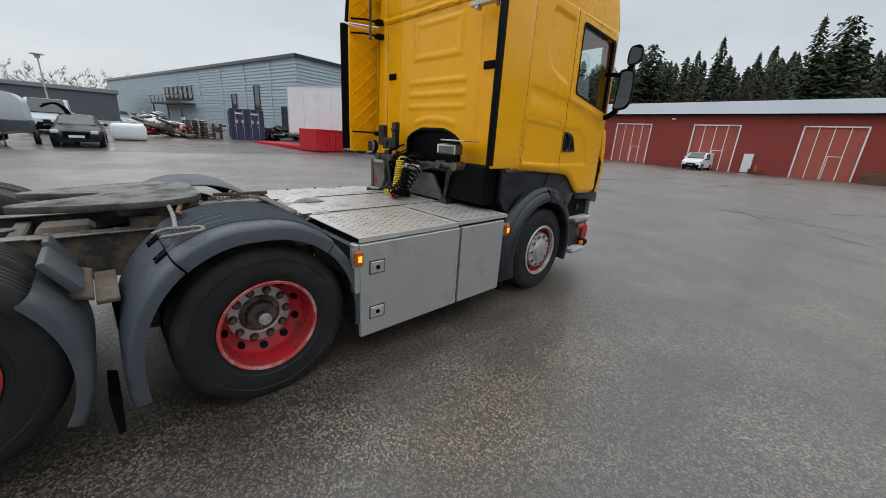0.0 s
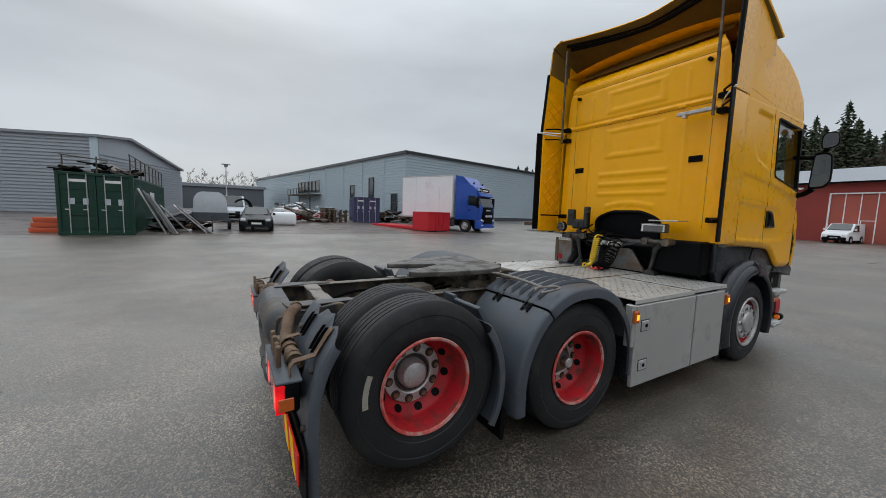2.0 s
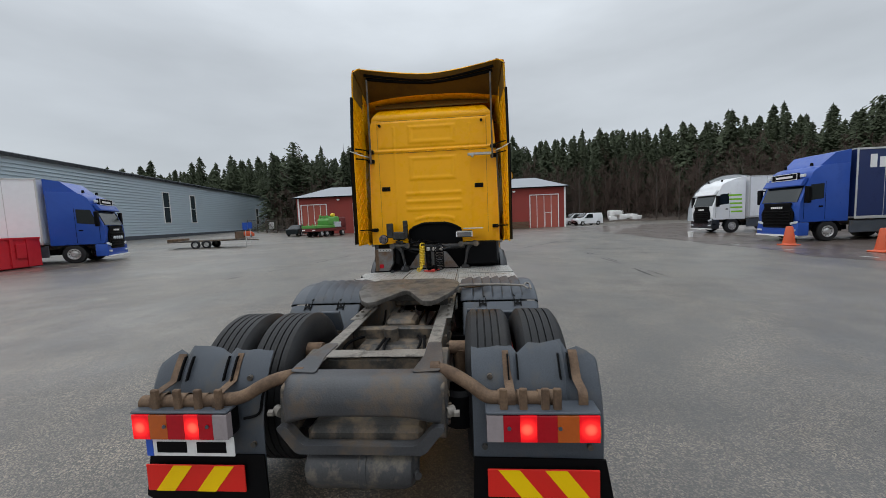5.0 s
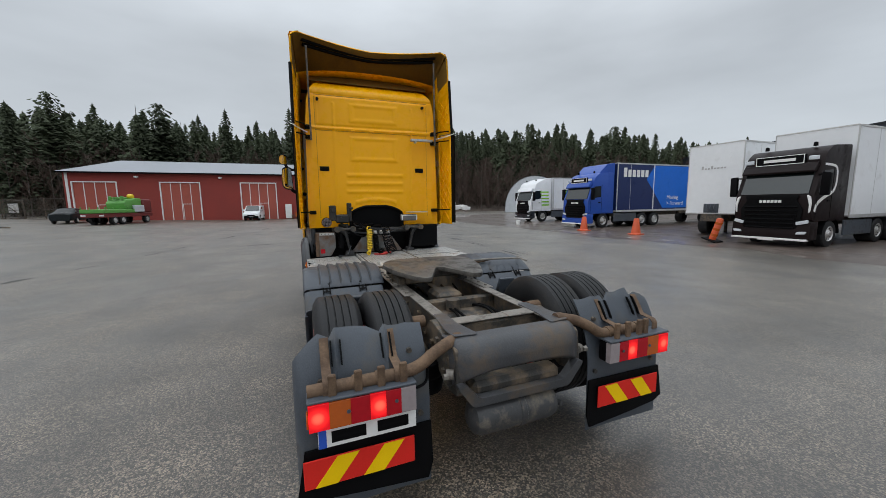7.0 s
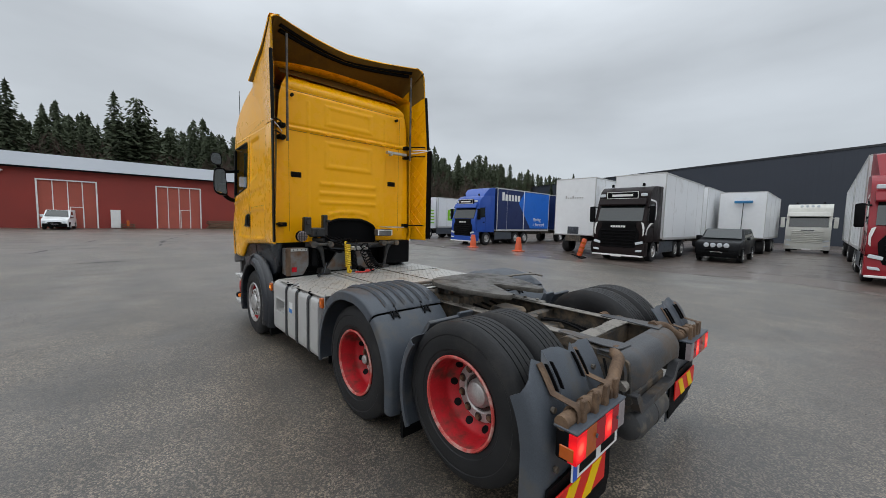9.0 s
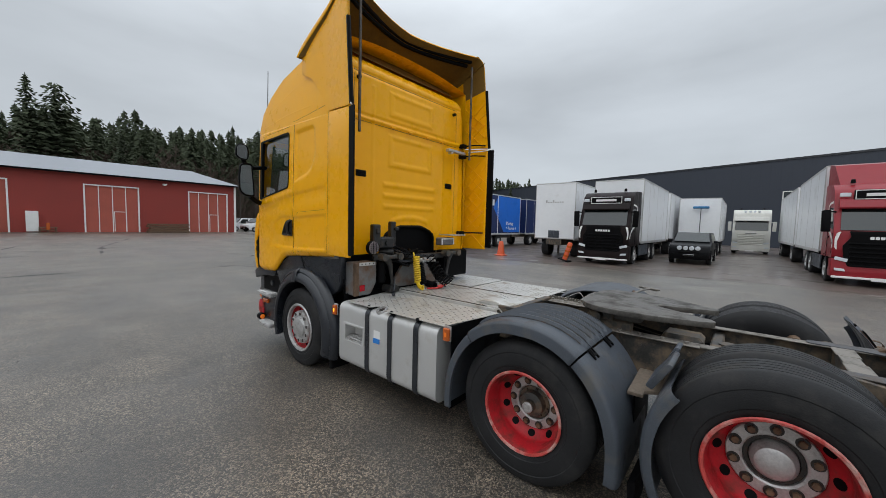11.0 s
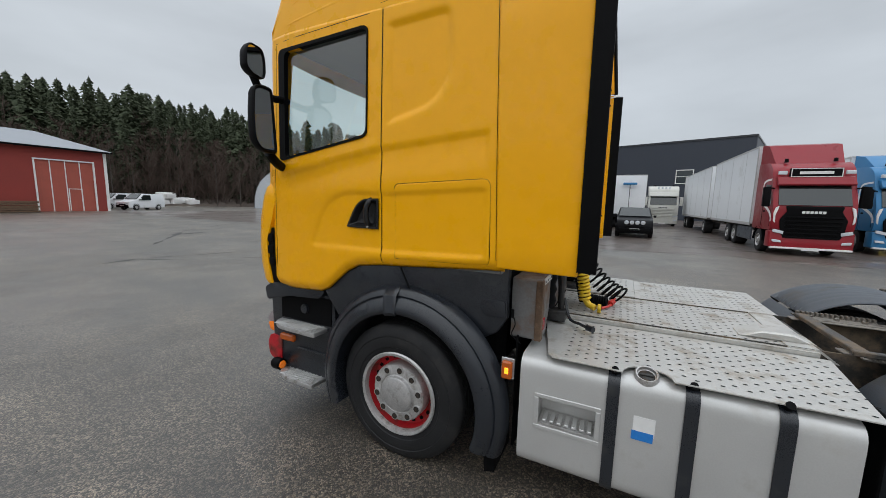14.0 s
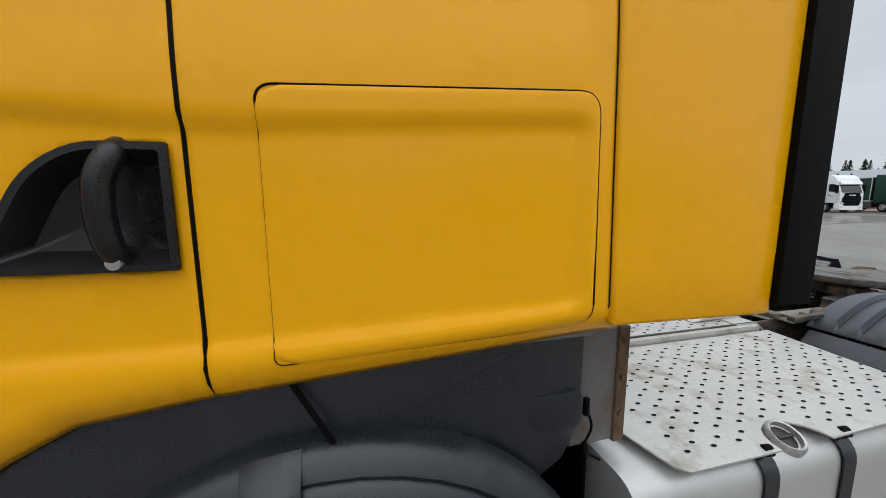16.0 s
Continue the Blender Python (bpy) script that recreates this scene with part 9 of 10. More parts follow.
cyl(bm, (-0.3, -1.2, 0.75), (-0.3, 0.4, 0.6), 0.025, 6)
part("front_post", bm, FRAME_METAL, rl)
rnd = random.Random(4)


def scrap_heap(label, x, y, z, w, d, h, mats, n, name="scrap_heap", long=0.8):
    t = thing(name, label, "scrap", m=Matrix.Translation((x, y, z)))
    for i in range(n):
        bm = BM()
        a, b, c = rnd.uniform(0.2, long), rnd.uniform(0.05, 0.3), rnd.uniform(0.04, 0.22)
        px, py = rnd.uniform(-w, w) / 2, rnd.uniform(-d, d) / 2
        pz = rnd.uniform(0, 1) * h * max(0.1, 1 - (2 * px / w) ** 2 * 0.5)
        if i % 3 == 0:
            cyl(bm, (-a, 0, 0), (a, 0, 0), c / 2, 8)
        else:
            box(bm, (-a, -b, -c / 2), (a, b, c / 2), 0.01)
        part("piece", bm, mats[i % len(mats)], t, m=Matrix.Translation((px, py, max(0.08, pz))) @ Euler((rnd.uniform(-0.4, 0.4), rnd.uniform(-0.35, 0.35), rnd.uniform(0, 3.1))).to_matrix().to_4x4())
    return t


scrap_heap("heap of dark scrap on the container roof", -7.6, 19.8, gz(0, 18.7) + 2.75, 2.3, 2.2, 0.45, [BLACK, BLACK, FRAME_METAL], 26)
# leaning boards
BOARD = material("grey_weathered_board", (0.2, 0.2, 0.205), 0.65, var=0.3, scale=3, grain=40, bump=0.2)
for k, (x, y, a) in enumerate(((-5.35, 19.0, 0.44), (-5.2, 19.3, 0.46), (-5.05, 19.1, 0.48), (-4.9, 18.9, 0.5), (-3.75, 19.9, 0.78), (-3.6, 20.0, 0.8), (-4.6, 20.4, 0.7))):
    bm = BM()
    box(bm, (-0.025, -0.12 - 0.03 * k, 0), (0.025, 0.12, 2.4 - 0.1 * k), 0.008)
    o = part("leaning_board", bm, BOARD if k % 4 else RIM_GREY, None, m=Matrix.Translation((x + 0.2, y, gz(x, y) + 0.02)) @ Matrix.Rotation(-a, 4, "Y"))
    tagged(o, "weathered grey board leaning against a container", "board", "leaning boards")
scrap_heap("heap of timber, hoses and scrap beside the container", -4.9, 22.0, gz(0, 22), 2.0, 3.2, 1.0, [RUST, BLACK, FRAME_METAL, GREY_MUD], 26)

# orange barrier left of the container
ob_ = thing("plastic_barrier", "stacked orange plastic barriers", "barrier", m=Matrix.Translation((-9.6, 20.2, gz(0, 19.6))) @ Matrix.Scale(0.75, 4))
for k in range(3):
    bm = BM()
    box(bm, (-0.8 + 0.1 * k, -0.2, 0.32 * k), (0.7, 0.2, 0.32 * k + 0.3), 0.04, 2)
    part("section", bm, CONE_ORANGE, ob_)

# covered utility trailer
ut = thing("utility_trailer", "grey utility trailer under a pale rounded tarpaulin cover", "trailer", m=UP(-3.4, 20.9, 0.0, -1))
bm = BM()
box(bm, (-2.6, -0.85, 0.55), (0, 0.85, 1.05), 0.02)
part("tub", bm, GREY_MUD, ut)
bm = BM()
prism(bm, fillet([(-0.82, 1.06), (0.82, 1.06), (0.76, 1.9), (0.5, 2.2), (-0.5, 2.2), (-0.76, 1.9)], [0.02, 0.02, 0.2, 0.2, 0.2, 0.2]), "x", -2.55, -0.05, 0.12, 3)
part("cover", bm, P_TARP, ut, "pale tarpaulin cover", smooth=60)
bm = BM()
for s in (1, -1):
    tube(bm, [(0, s * 0.6, 0.6), (0.9, 0, 0.5)], 0.04, 6)
cyl(bm, (0.85, 0, 0.5), (1.1, 0, 0.52), 0.05)
cyl(bm, (0.75, 0.1, 0.05), (0.75, 0.1, 0.9), 0.03)
lathe(bm, [(0.1, -0.03), (0.1, 0.03), (0.0, 0.03)], (0.75, 0.1, 0.1), "y", 14)
part("drawbar", bm, FRAME_METAL, ut)
for s in (1, -1):
    road_wheel(-1.4, s * 0.98, 0.3, 0.18, ut)
# black bent pipes behind it
bm = BM()
for k in range(2):
    tube(bm, curve_pts([(-2.2 + 0.08 * k, 22.6, 2.0 + 0.1 * k), (-1.7 + 0.1 * k, 22.6, 2.2), (-1.35 + 0.1 * k, 22.6, 1.7), (-1.3 + 0.1 * k, 22.6, gz(0, 22.6) + 0.02)]), 0.05, 8)
tagged(part("bent_pipe", bm, BLACK), "black bent plastic pipes standing beside a trailer", "pipe")

container("dark violet-blue shipping container end", 9.2, 31.6, -0.2, -0.98, 6, 2.5, P_NAVY)
# pallets
board_me = None
for k, (x, y, n) in enumerate(((5.4, 31.6, 9), (6.7, 31.9, 8))):
    st = thing("pallet_stack", "tall stack of brown wooden pallets", "pallets", "pallet stacks", m=Matrix.Translation((x, y, gz(x, y))) @ Matrix.Rotation(0.2 - 0.3 * k, 4, "Z"))
    for i in range(n):
        z = 0.15 * i
        bm = BM()
        box(bm, (-0.6, -0.06, 0.0), (0.6, 0.06, 0.02))
        pal = part("pallet", bm, RUST, st, smooth=0, m=Matrix.Translation((rnd.uniform(-0.03, 0.03), rnd.uniform(-0.03, 0.03), z)))
        if board_me is None:
            bm = BM()
            box(bm, (-0.6, -0.06, 0.12), (0.6, 0.06, 0.14))
            slat_ = part("board", bm, RUST, pal, smooth=0, m=Matrix.Translation((0, -0.34, 0)))
            bm = BM()
            box(bm, (-0.06, -0.4, 0.0205), (0.06, 0.4, 0.12))
            block_ = part("block", bm, RUST, pal, smooth=0)
            board_me = (slat_, block_)
        else:
            again(board_me[0], "board", pal, Matrix.Translation((0, -0.34, 0)))
            again(board_me[1], "block", pal, Matrix.Identity(4))
        for q in range(1, 5):
            again(board_me[0], "board", pal, Matrix.Translation((0, -0.34 + 0.17 * q, 0)))
        for q in (-0.5, 0.5):
            again(board_me[1], "block", pal, Matrix.Translation((q, 0, 0)))
scrap_heap("long heap of reddish scrap steel", 3.6, 31.8, gz(0, 31.8), 3.4, 1.6, 1.2, [RUST, FRAME_METAL, RIM_RED], 30, long=1.2)
scrap_heap("heap of dark logs and iron by the container", 12.6, 33.2, gz(0, 33), 4.5, 1.8, 1.1, [RUST, FRAME_METAL, BLACK], 36, long=1.6)
scrap_heap("heap of pale stones and rubble", 4.0, 36.5, gz(0, 36), 9, 2.0, 1.7, [P_TARP, WHITE_TRIM, GREY_MUD], 60, "rubble_heap", 0.5)
bm = BM()
box(bm, (0.2, 26.2, gz(0, 26.2) + 0.01), (1.9, 27.2, gz(0, 26.2) + 1.0), 0.25, 3)
tagged(part("white_tank", bm, WHITE), "small white plastic tank on the ground", "tank")

# red hook-lift flat with its headboard
rf = thing("flat_rack", "bright red hook-lift flat with a solid headboard", "flat rack", m=frame_m(11.4, 20.9, 0.2, -0.98, gz(11, 21)))
bm = BM()
box(bm, (-1.9, -1.15, 0.05), (0.0, 1.15, 1.5), 0.03)
part("headboard_box", bm, P_SCRAPRED, rf)
bm = BM()
for k in range(3):
    box(bm, (0.0, -1.1 + 0.75 * k, 0.1), (0.06, -0.95 + 0.75 * k, 1.45), 0.01)
box(bm, (0.0, -1.1, 1.4), (0.06, 1.1, 1.5), 0.01)
box(bm, (0.0, -0.1, 0.5), (0.08, 0.35, 1.2), 0.02)
part("rib", bm, P_SCRAPRED, rf)
bm = BM()
box(bm, (-8.0, -1.15, 0.1), (-1.9, 1.15, 0.32), 0.02)
box(bm, (-8.0, -0.5, 0.0), (-1.9, -0.35, 0.1))
box(bm, (-8.0, 0.35, 0.0), (-1.9, 0.5, 0.1))
part("bed", bm, P_SCRAPRED, rf)

# low machine trailer and signs by the warehouse
lt = thing("machine_trailer", "low rusty machine trailer with wheels", "trailer", m=frame_m(24.6, 18.4, 0.27, -0.96, gz(24, 19)))
bm = BM()
box(bm, (-5.2, -0.9, 0.55), (0, 0.9, 0.68), 0.02)
tube(bm, [(0, -0.5, 0.6), (1.2, 0, 0.5)], 0.05, 6)
tube(bm, [(0, 0.5, 0.6), (1.2, 0, 0.5)], 0.05, 6)
part("bed", bm, FRAME_METAL, lt)
bm = BM()
box(bm, (-0.3, -0.9, 0.68), (-0.2, 0.9, 1.25), 0.02)
box(bm, (-5.2, -0.9, 0.68), (-4.4, 0.9, 0.85), 0.02)
part("end_gate", bm, RUST, lt)
for s in (1, -1):
    for x in (-2.4, -3.2):
        road_wheel(x, s * 1.0, 0.33, 0.2, lt)
for x, y in ((24.1, 17.8), (28.5, 20.2)):
    sp = thing("sign_post", "small blue sign on a grey post", "sign", "blue signs", m=Matrix.Translation((x, y, gz(x, y))))
    bm = BM()
    cyl(bm, (0, 0, 0), (0, 0, 2.0), 0.03, 8)
    part("post", bm, ALU, sp)
    bm = BM()
    box(bm, (-0.04, -0.22, 1.4), (-0.03, 0.22, 2.0), 0.004)
    part("panel", bm, P_BLUE, sp, smooth=0)
bm = BM()
prism(bm, fillet([(-0.8, 0.15), (0.8, 0.15), (0.75, 0.55), (0.2, 0.85), (-0.4, 0.8), (-0.8, 0.5)], 0.1), "x", -0.4, 0.4, 0.06)
om = thing("mower", "small orange-red mowing machine on the grass edge", "machine", m=Matrix.Translation((40.6, 28.4, gz(40.6, 28.4))) @ Matrix.Rotation(0.5, 4, "Z"))
part("hood", bm, CONE_ORANGE, om)
for sx in (1, -1):
    for yy in (-0.55, 0.55):
        road_wheel(yy, sx * 0.5, 0.2, 0.15, om)

# cones
for x, y, tilt in ((14.0, -15.6, 0), (10.4, -15.9, 0), (6.15, -15.4, -0.3)):
    c = thing("traffic_cone", "orange rubber traffic cone" if not tilt else "leaning red and yellow striped traffic marker", "cone", "traffic cones", m=Matrix.Translation((x, y, 0.09 if tilt else 0)) @ Matrix.Rotation(tilt, 4, "Y"))
    bm = BM()
    box(bm, (-0.3, -0.3, 0), (0.3, 0.3, 0.06), 0.02)
    part("base", bm, CONE_ORANGE if not tilt else BLACK, c)
    bm = BM()
    lathe(bm, [(0.28, 0.06), (0.24, 0.1), (0.13, 0.86), (0.1, 0.9), (0.0, 0.9)] if not tilt else [(0.13, 0.05), (0.13, 0.95), (0.1, 1.0), (0.0, 1.0)], (0, 0, 0), "z", 20)
    part("body", bm, CONE_ORANGE, c)
    if tilt:
        for k in range(3):
            bm = BM()
            lathe(bm, [(0.134, 0.22 + 0.26 * k), (0.134, 0.32 + 0.26 * k)], (0, 0, 0), "z", 20)
            part("stripe", bm, LAMP_AMBER, c)
bm = BM()
lathe(bm, [(0.0, 0.0), (0.14, 0.0), (0.17, 0.35), (0.15, 0.35), (0.0, 0.3)], (21.2, -15.4, 0.03), "z", 16)
tagged(part("bucket", bm, WHITE_TRIM), "white plastic bucket on the asphalt", "bucket")

# striped barrier lying on a pallet by the red wall
pb = thing("pallet_barrier", "orange striped barrier board on a dark pallet by the red wall", "barrier", m=Matrix.Translation((48.6, 1.86, 0.4)))
for k in range(3):
    bm = BM()
    box(bm, (-0.4, -0.6, -0.3 + 0.22 * k), (0.4, 0.6, -0.22 + 0.22 * k), 0.01)
    part("board", bm, RUST, pb, smooth=0)
for k in (-1, 0, 1):
    bm = BM()
    box(bm, (-0.38, 0.5 * k - 0.05, -0.22), (0.38, 0.5 * k + 0.05, 0.14), 0.01)
    part("block", bm, RUST, pb, smooth=0)
bm = BM()
box(bm, (-0.45, -0.12, 0.0), (-0.41, 0.12, 0.62), 0.01)
part("striped_board", bm, LAMP_AMBER, pb, "orange striped board")
# stack of planks before the red wall
ps = thing("plank_stack", "low stack of dark brown planks by the red wall", "planks", m=Matrix.Translation((48.2, -7.2, gz(48, 0) + 0.02)))
for k in range(5):
    bm = BM()
    box(bm, (-0.5 + 0.02 * k, -1.9 + 0.1 * (k % 2), 0.2 * k), (0.5, 1.9 - 0.12 * (k % 3), 0.2 * k + 0.16), 0.01)
    part("plank", bm, RUST, ps, smooth=0)

# white wrapped bales, arched tent, far right things
bl_ = random.Random(9)
for k in range(26):
    a = radians(-25.0 - (0.2 * (k % 6) if k < 12 else 0.16 * (k - 4)))
    d = 78 + bl_.uniform(-2, 2)
    x, y = 0.3 + d * math.cos(a), 3.5 + d * math.sin(a)
    bm = BM()
    sx, sy, sz = bl_.uniform(0.45, 0.75), bl_.uniform(0.45, 0.75), bl_.uniform(0.4, 0.65)
    box(bm, (-sx, -sy, -sz), (sx, sy, sz), 0.16, 3)
    for v in bm.verts:
        v.co *= 1 + 0.3 * noise.noise(v.co * 1.8 + Vector((k, 0, 0)))
    high_ = (0.6 if k < 6 else 1.6) if k < 12 else bl_.uniform(0.4, 1.45 - 0.07 * (k - 12))
    tagged(part("wrapped_bale", bm, WHITE_TRIM, None, m=Matrix.Translation((x, y, gz(x, y) + high_))), "large white plastic-wrapped bale in a pile", "bale", "wrapped bales")

tt = thing("arched_tent", "grey-white arched storage tent", "tent", m=frame_m(50.5, -38.0, -0.75, 0.66, 0.1))
bm = BM()
rows = [[(x, 5.2 * math.cos(radians(a)), 6.6 * math.sin(radians(a)) ** 0.8) for a in range(0, 181, 12)] for x in (0, -4, -8, -12, -16)]
V = loft(bm, rows)
part("skin", bm, P_TARP, tt, smooth=60)
bm = BM()
bm.faces.new([bm.verts.new((-0.05, 5.15 * math.cos(radians(a)), 6.5 * math.sin(radians(a)) ** 0.8)) for a in range(0, 181, 12)])
bm.faces.new([bm.verts.new((-0.12, 5.15 * math.cos(radians(a)), 6.5 * math.sin(radians(a)) ** 0.8)) for a in range(180, -1, -12)])
part("end_wall", bm, P_TARP, tt, smooth=0)
bm = BM()
box(bm, (-0.03, -1.6, 0.02), (0.02, 1.6, 4.0), 0.01)
part("door", bm, WHITE_TRIM, tt, smooth=0)


# ---- further buildings ----
def gable_shed():
    b = thing("grey_shed", "grey corrugated steel shed with low gable", "building")
    u = Vector((0.33, 0.94)).normalized()
    m1 = frame_m(-11.8, 37.6, u.x, u.y)
    bm = BM()
    out = [(0, 0), (13, 0), (13, 5.8), (4, 7.6), (0, 7.15)]
    prism(bm, [(a, z) for a, z in out], "y", 0.1, 0.3)
    part("gable_wall", bm, SHED_CLAD, b, smooth=0, m=m1)
    bm = ribbed_wall(13, 0.3, 5.75, 0.27, 0.09, True)
    part("cladding", bm, SHED_CLAD, b, smooth=0, m=m1)
    m2 = frame_m(-11.8, 37.6, -u.y, u.x) @ Matrix.Scale(-1, 4, (0, 1, 0))
    part("wall", ribbed_wall(30, 0.3, 7.15, 0.27, 0.09, True), SHED_CLAD, b, smooth=0, m=m2)
    bm = BM()
    tube(bm, [(10.2, -0.1, 0.3), (10.2, -0.1, 6.9), (10.2, 0.05, 7.1)], 0.09, 8)
    part("downpipe", bm, WHITE_TRIM, b, "white downpipe", m=m2)
    bm = BM()
    box(bm, (-0.03, -0.05, 0.3), (0.55, -0.004, 7.1))
    part("corner_flashing", bm, CLAD, b, smooth=0, m=m2)
    bm = BM()
    prism(bm, [(-0.2, 7.1), (4, 7.58), (13.2, 5.75), (13.2, 5.95), (4, 7.8), (-0.2, 7.3)], "y", -0.25, 30)
    part("roof", bm, ROOF_METAL, b, smooth=0, m=m1)
    b2 = thing("grey_shed", "grey corrugated steel shed behind another", "building")
    bm = BM()
    prism(bm, [(0, 0), (12, 0), (12, 6.4), (5, 8.4), (0, 7.9)], "y", 0, 25)
    part("wall", bm, SHED_CLAD, b2, smooth=0, m=frame_m(-13.5, 61, u.x, u.y))
    b3 = thing("low_hall", "long low dark grey hall with pale roof edge", "building")
    bm = BM()
    box(bm, (-14, 77, 0.5), (3.2, 88, 5.3))
    part("wall", bm, material("dark_grey_cladding", (0.11, 0.12, 0.14), 0.6, var=0.08, scale=0.3, grain=3), b3, smooth=0)
    bm = BM()
    box(bm, (-14.3, 76.7, 5.3), (3.5, 88, 5.9), 0.05)
    part("roof", bm, ROOF_METAL, b3, smooth=0)


gable_shed()
lp = thing("street_lamp", "tall grey yard lamp with flat head", "lamp", m=Matrix.Translation((-2.8, 41.7, gz(0, 41.7))))
bm = BM()
cyl(bm, (0, 0, 0), (0, 0, 5.2), 0.07, 10, 0.045)
part("pole", bm, ALU, lp)
bm = BM()
lathe(bm, [(0.0, 5.45), (0.42, 5.4), (0.45, 5.33), (0.2, 5.28), (0.14, 5.05), (0.0, 5.05)], (0, 0, 0), "z", 18)
part("head", bm, P_TARP, lp)


def far_right():
    b = thing("office_building", "dark flat-roofed workshop with white signs", "building")
    u = Vector((-16, -6.8)).normalized()
    m = frame_m(-20, -44, u.x, u.y)
    bm = BM()
    box(bm, (0, 0, 0), (17.4, 12, 7.0))
    part("wall", bm, NAVY_CLAD, b, smooth=0, m=m)
    for x in (3.0, 8.2):
        bm = BM()
        box(bm, (x, -0.06, 5.2), (x + 3.4, -0.01, 6.4), 0.01)
        part("sign", bm, WHITE_TRIM, b, "white sign panel", smooth=0, m=m)
    wall_windows(b, [(1 + 2.6 * k, 2.6, 1.8, 1.2) for k in range(6)], WHITE_TRIM, m)
    bm = BM()
    box(bm, (0.1, -0.05, 0.1), (17.2, -0.01, 2.2))
    part("lower_panel", bm, P_TARP, b, smooth=0, m=m)
    b2 = thing("low_red_building", "low red-brown building with pale roof", "building")
    m = frame_m(-38, -54, -0.75, 0.66)
    bm = BM()
    box(bm, (0, 0, 0), (40, 10, 2.7))
    part("wall", bm, RED_WALL, b2, smooth=0, m=m)
    bm = BM()
    prism(bm, [(-0.5, 2.7), (5, 4.4), (10.5, 2.7)], "x", -0.5, 40.5)
    part("roof", bm, ROOF_METAL, b2, smooth=0, m=m)
    b3 = thing("pale_hall", "pale grey hall with shallow roof far across the yard", "building")
    m = frame_m(-70, -50, -0.4, 0.92)
    bm = BM()
    box(bm, (0, 0, 0), (60, 15, 4.5))
    part("wall", bm, CLAD, b3, smooth=0, m=m)
    bm = BM()
    prism(bm, [(-0.5, 4.5), (7.5, 6.0), (15.5, 4.5)], "x", -0.5, 60.5)
    part("roof", bm, ROOF_METAL, b3, smooth=0, m=m)
    lorry("plain white lorry far across the yard", frame_m(-46, -23.0, 0.2, 0.98), WHITE, 6.5, 3.9, WHITE, None, False, False)
    lorry("green lorry far across the yard", frame_m(-51, -21.0, 0.2, 0.98), P_GREEN, 5, 3.6, P_GREEN, None, False, False)
    ym = thing("wheel_loader", "yellow wheel loader parked by the workshop", "loader", m=frame_m(-17.5, -31.5, -0.3, 0.95))
    bm = BM()
    box(bm, (-4.0, -0.8, 0.8), (-0.6, 0.8, 1.7), 0.1, 2)
    box(bm, (-2.4, -0.6, 1.7), (-1.2, 0.6, 2.9), 0.1, 2)
    part("body", bm, YHOSE, ym)
    bm = BM()
    prism(bm, [(0.0, 0.1), (0.9, 0.15), (0.5, 1.0), (0.0, 0.9)], "y", -1.1, 1.1, 0.03)
    part("bucket", bm, YHOSE, ym)
    for s in (1, -1):
        for x in (-1.0, -3.2):
            road_wheel(x, s * 1.05, 0.6, 0.45, ym)
    sk = thing("waste_skip", "pale green waste skip", "skip", m=frame_m(-22, -27, 0.3, 0.95))
    bm = BM()
    prism(bm, [(-3.4, 0.1), (-0.4, 0.1), (0, 1.6), (-3.8, 1.6)], "y", -0.9, 0.9, 0.03)
    part("tub", bm, material("pale_green_steel", (0.2, 0.42, 0.3), 0.5), sk)
    bb = thing("road_barrier", "red and orange plastic road barrier", "barrier", m=frame_m(-19.5, -15.5, 0.6, 0.8))
    bm = BM()
    prism(bm, [(-0.3, 0), (0.3, 0), (0.12, 0.9), (-0.12, 0.9)], "x", -0.8, 0.8, 0.04)
    part("shell", bm, CONE_ORANGE, bb)


far_right()

# ---- trees ----
def leaf_material(name, color, var=0.5):
    m = bpy.data.materials.new(name)
    m.use_nodes = True
    n, l = m.node_tree.nodes, m.node_tree.links
    b = n["Principled BSDF"]
    g = n.new("ShaderNodeNewGeometry")
    oi = n.new("ShaderNodeObjectInfo")
    add = n.new("ShaderNodeMath")
    add.operation = 'ADD'
    l.new(g.outputs["Random Per Island"], add.inputs[0])
    l.new(oi.outputs["Random"], add.inputs[1])
    r = n.new("ShaderNodeMapRange")
    r.inputs["From Max"].default_value = 2.0
    r.inputs["To Min"].default_value, r.inputs["To Max"].default_value = 1 - var, 1 + var
    l.new(add.outputs[0], r.inputs["Value"])
    c = n.new("ShaderNodeVectorMath")
    c.operation = 'SCALE'
    c.inputs[0].default_value = color
    l.new(r.outputs[0], c.inputs["Scale"])
    l.new(c.outputs[0], b.inputs["Base Color"])
    b.inputs["Roughness"].default_value = 0.8
    b.inputs["Specular IOR Level"].default_value = 0.2
    return m


NEEDLE = leaf_material("spruce_needles", (0.054, 0.066, 0.038), 0.5)
NEEDLE_PINE = leaf_material("pine_needles", (0.054, 0.066, 0.038), 0.5)
TWIG = leaf_material("bare_birch_twigs", (0.088, 0.062, 0.05), 0.35)
BARK = material("grey_brown_bark", (0.03, 0.026, 0.022), 0.9, var=0.3, scale=2, grain=30, bump=0.3)
BIRCH_BARK = material("pale_birch_bark", (0.075, 0.062, 0.053), 0.8, var=0.3, scale=2, grain=20, bump=0.2)
frnd = random.Random(11)


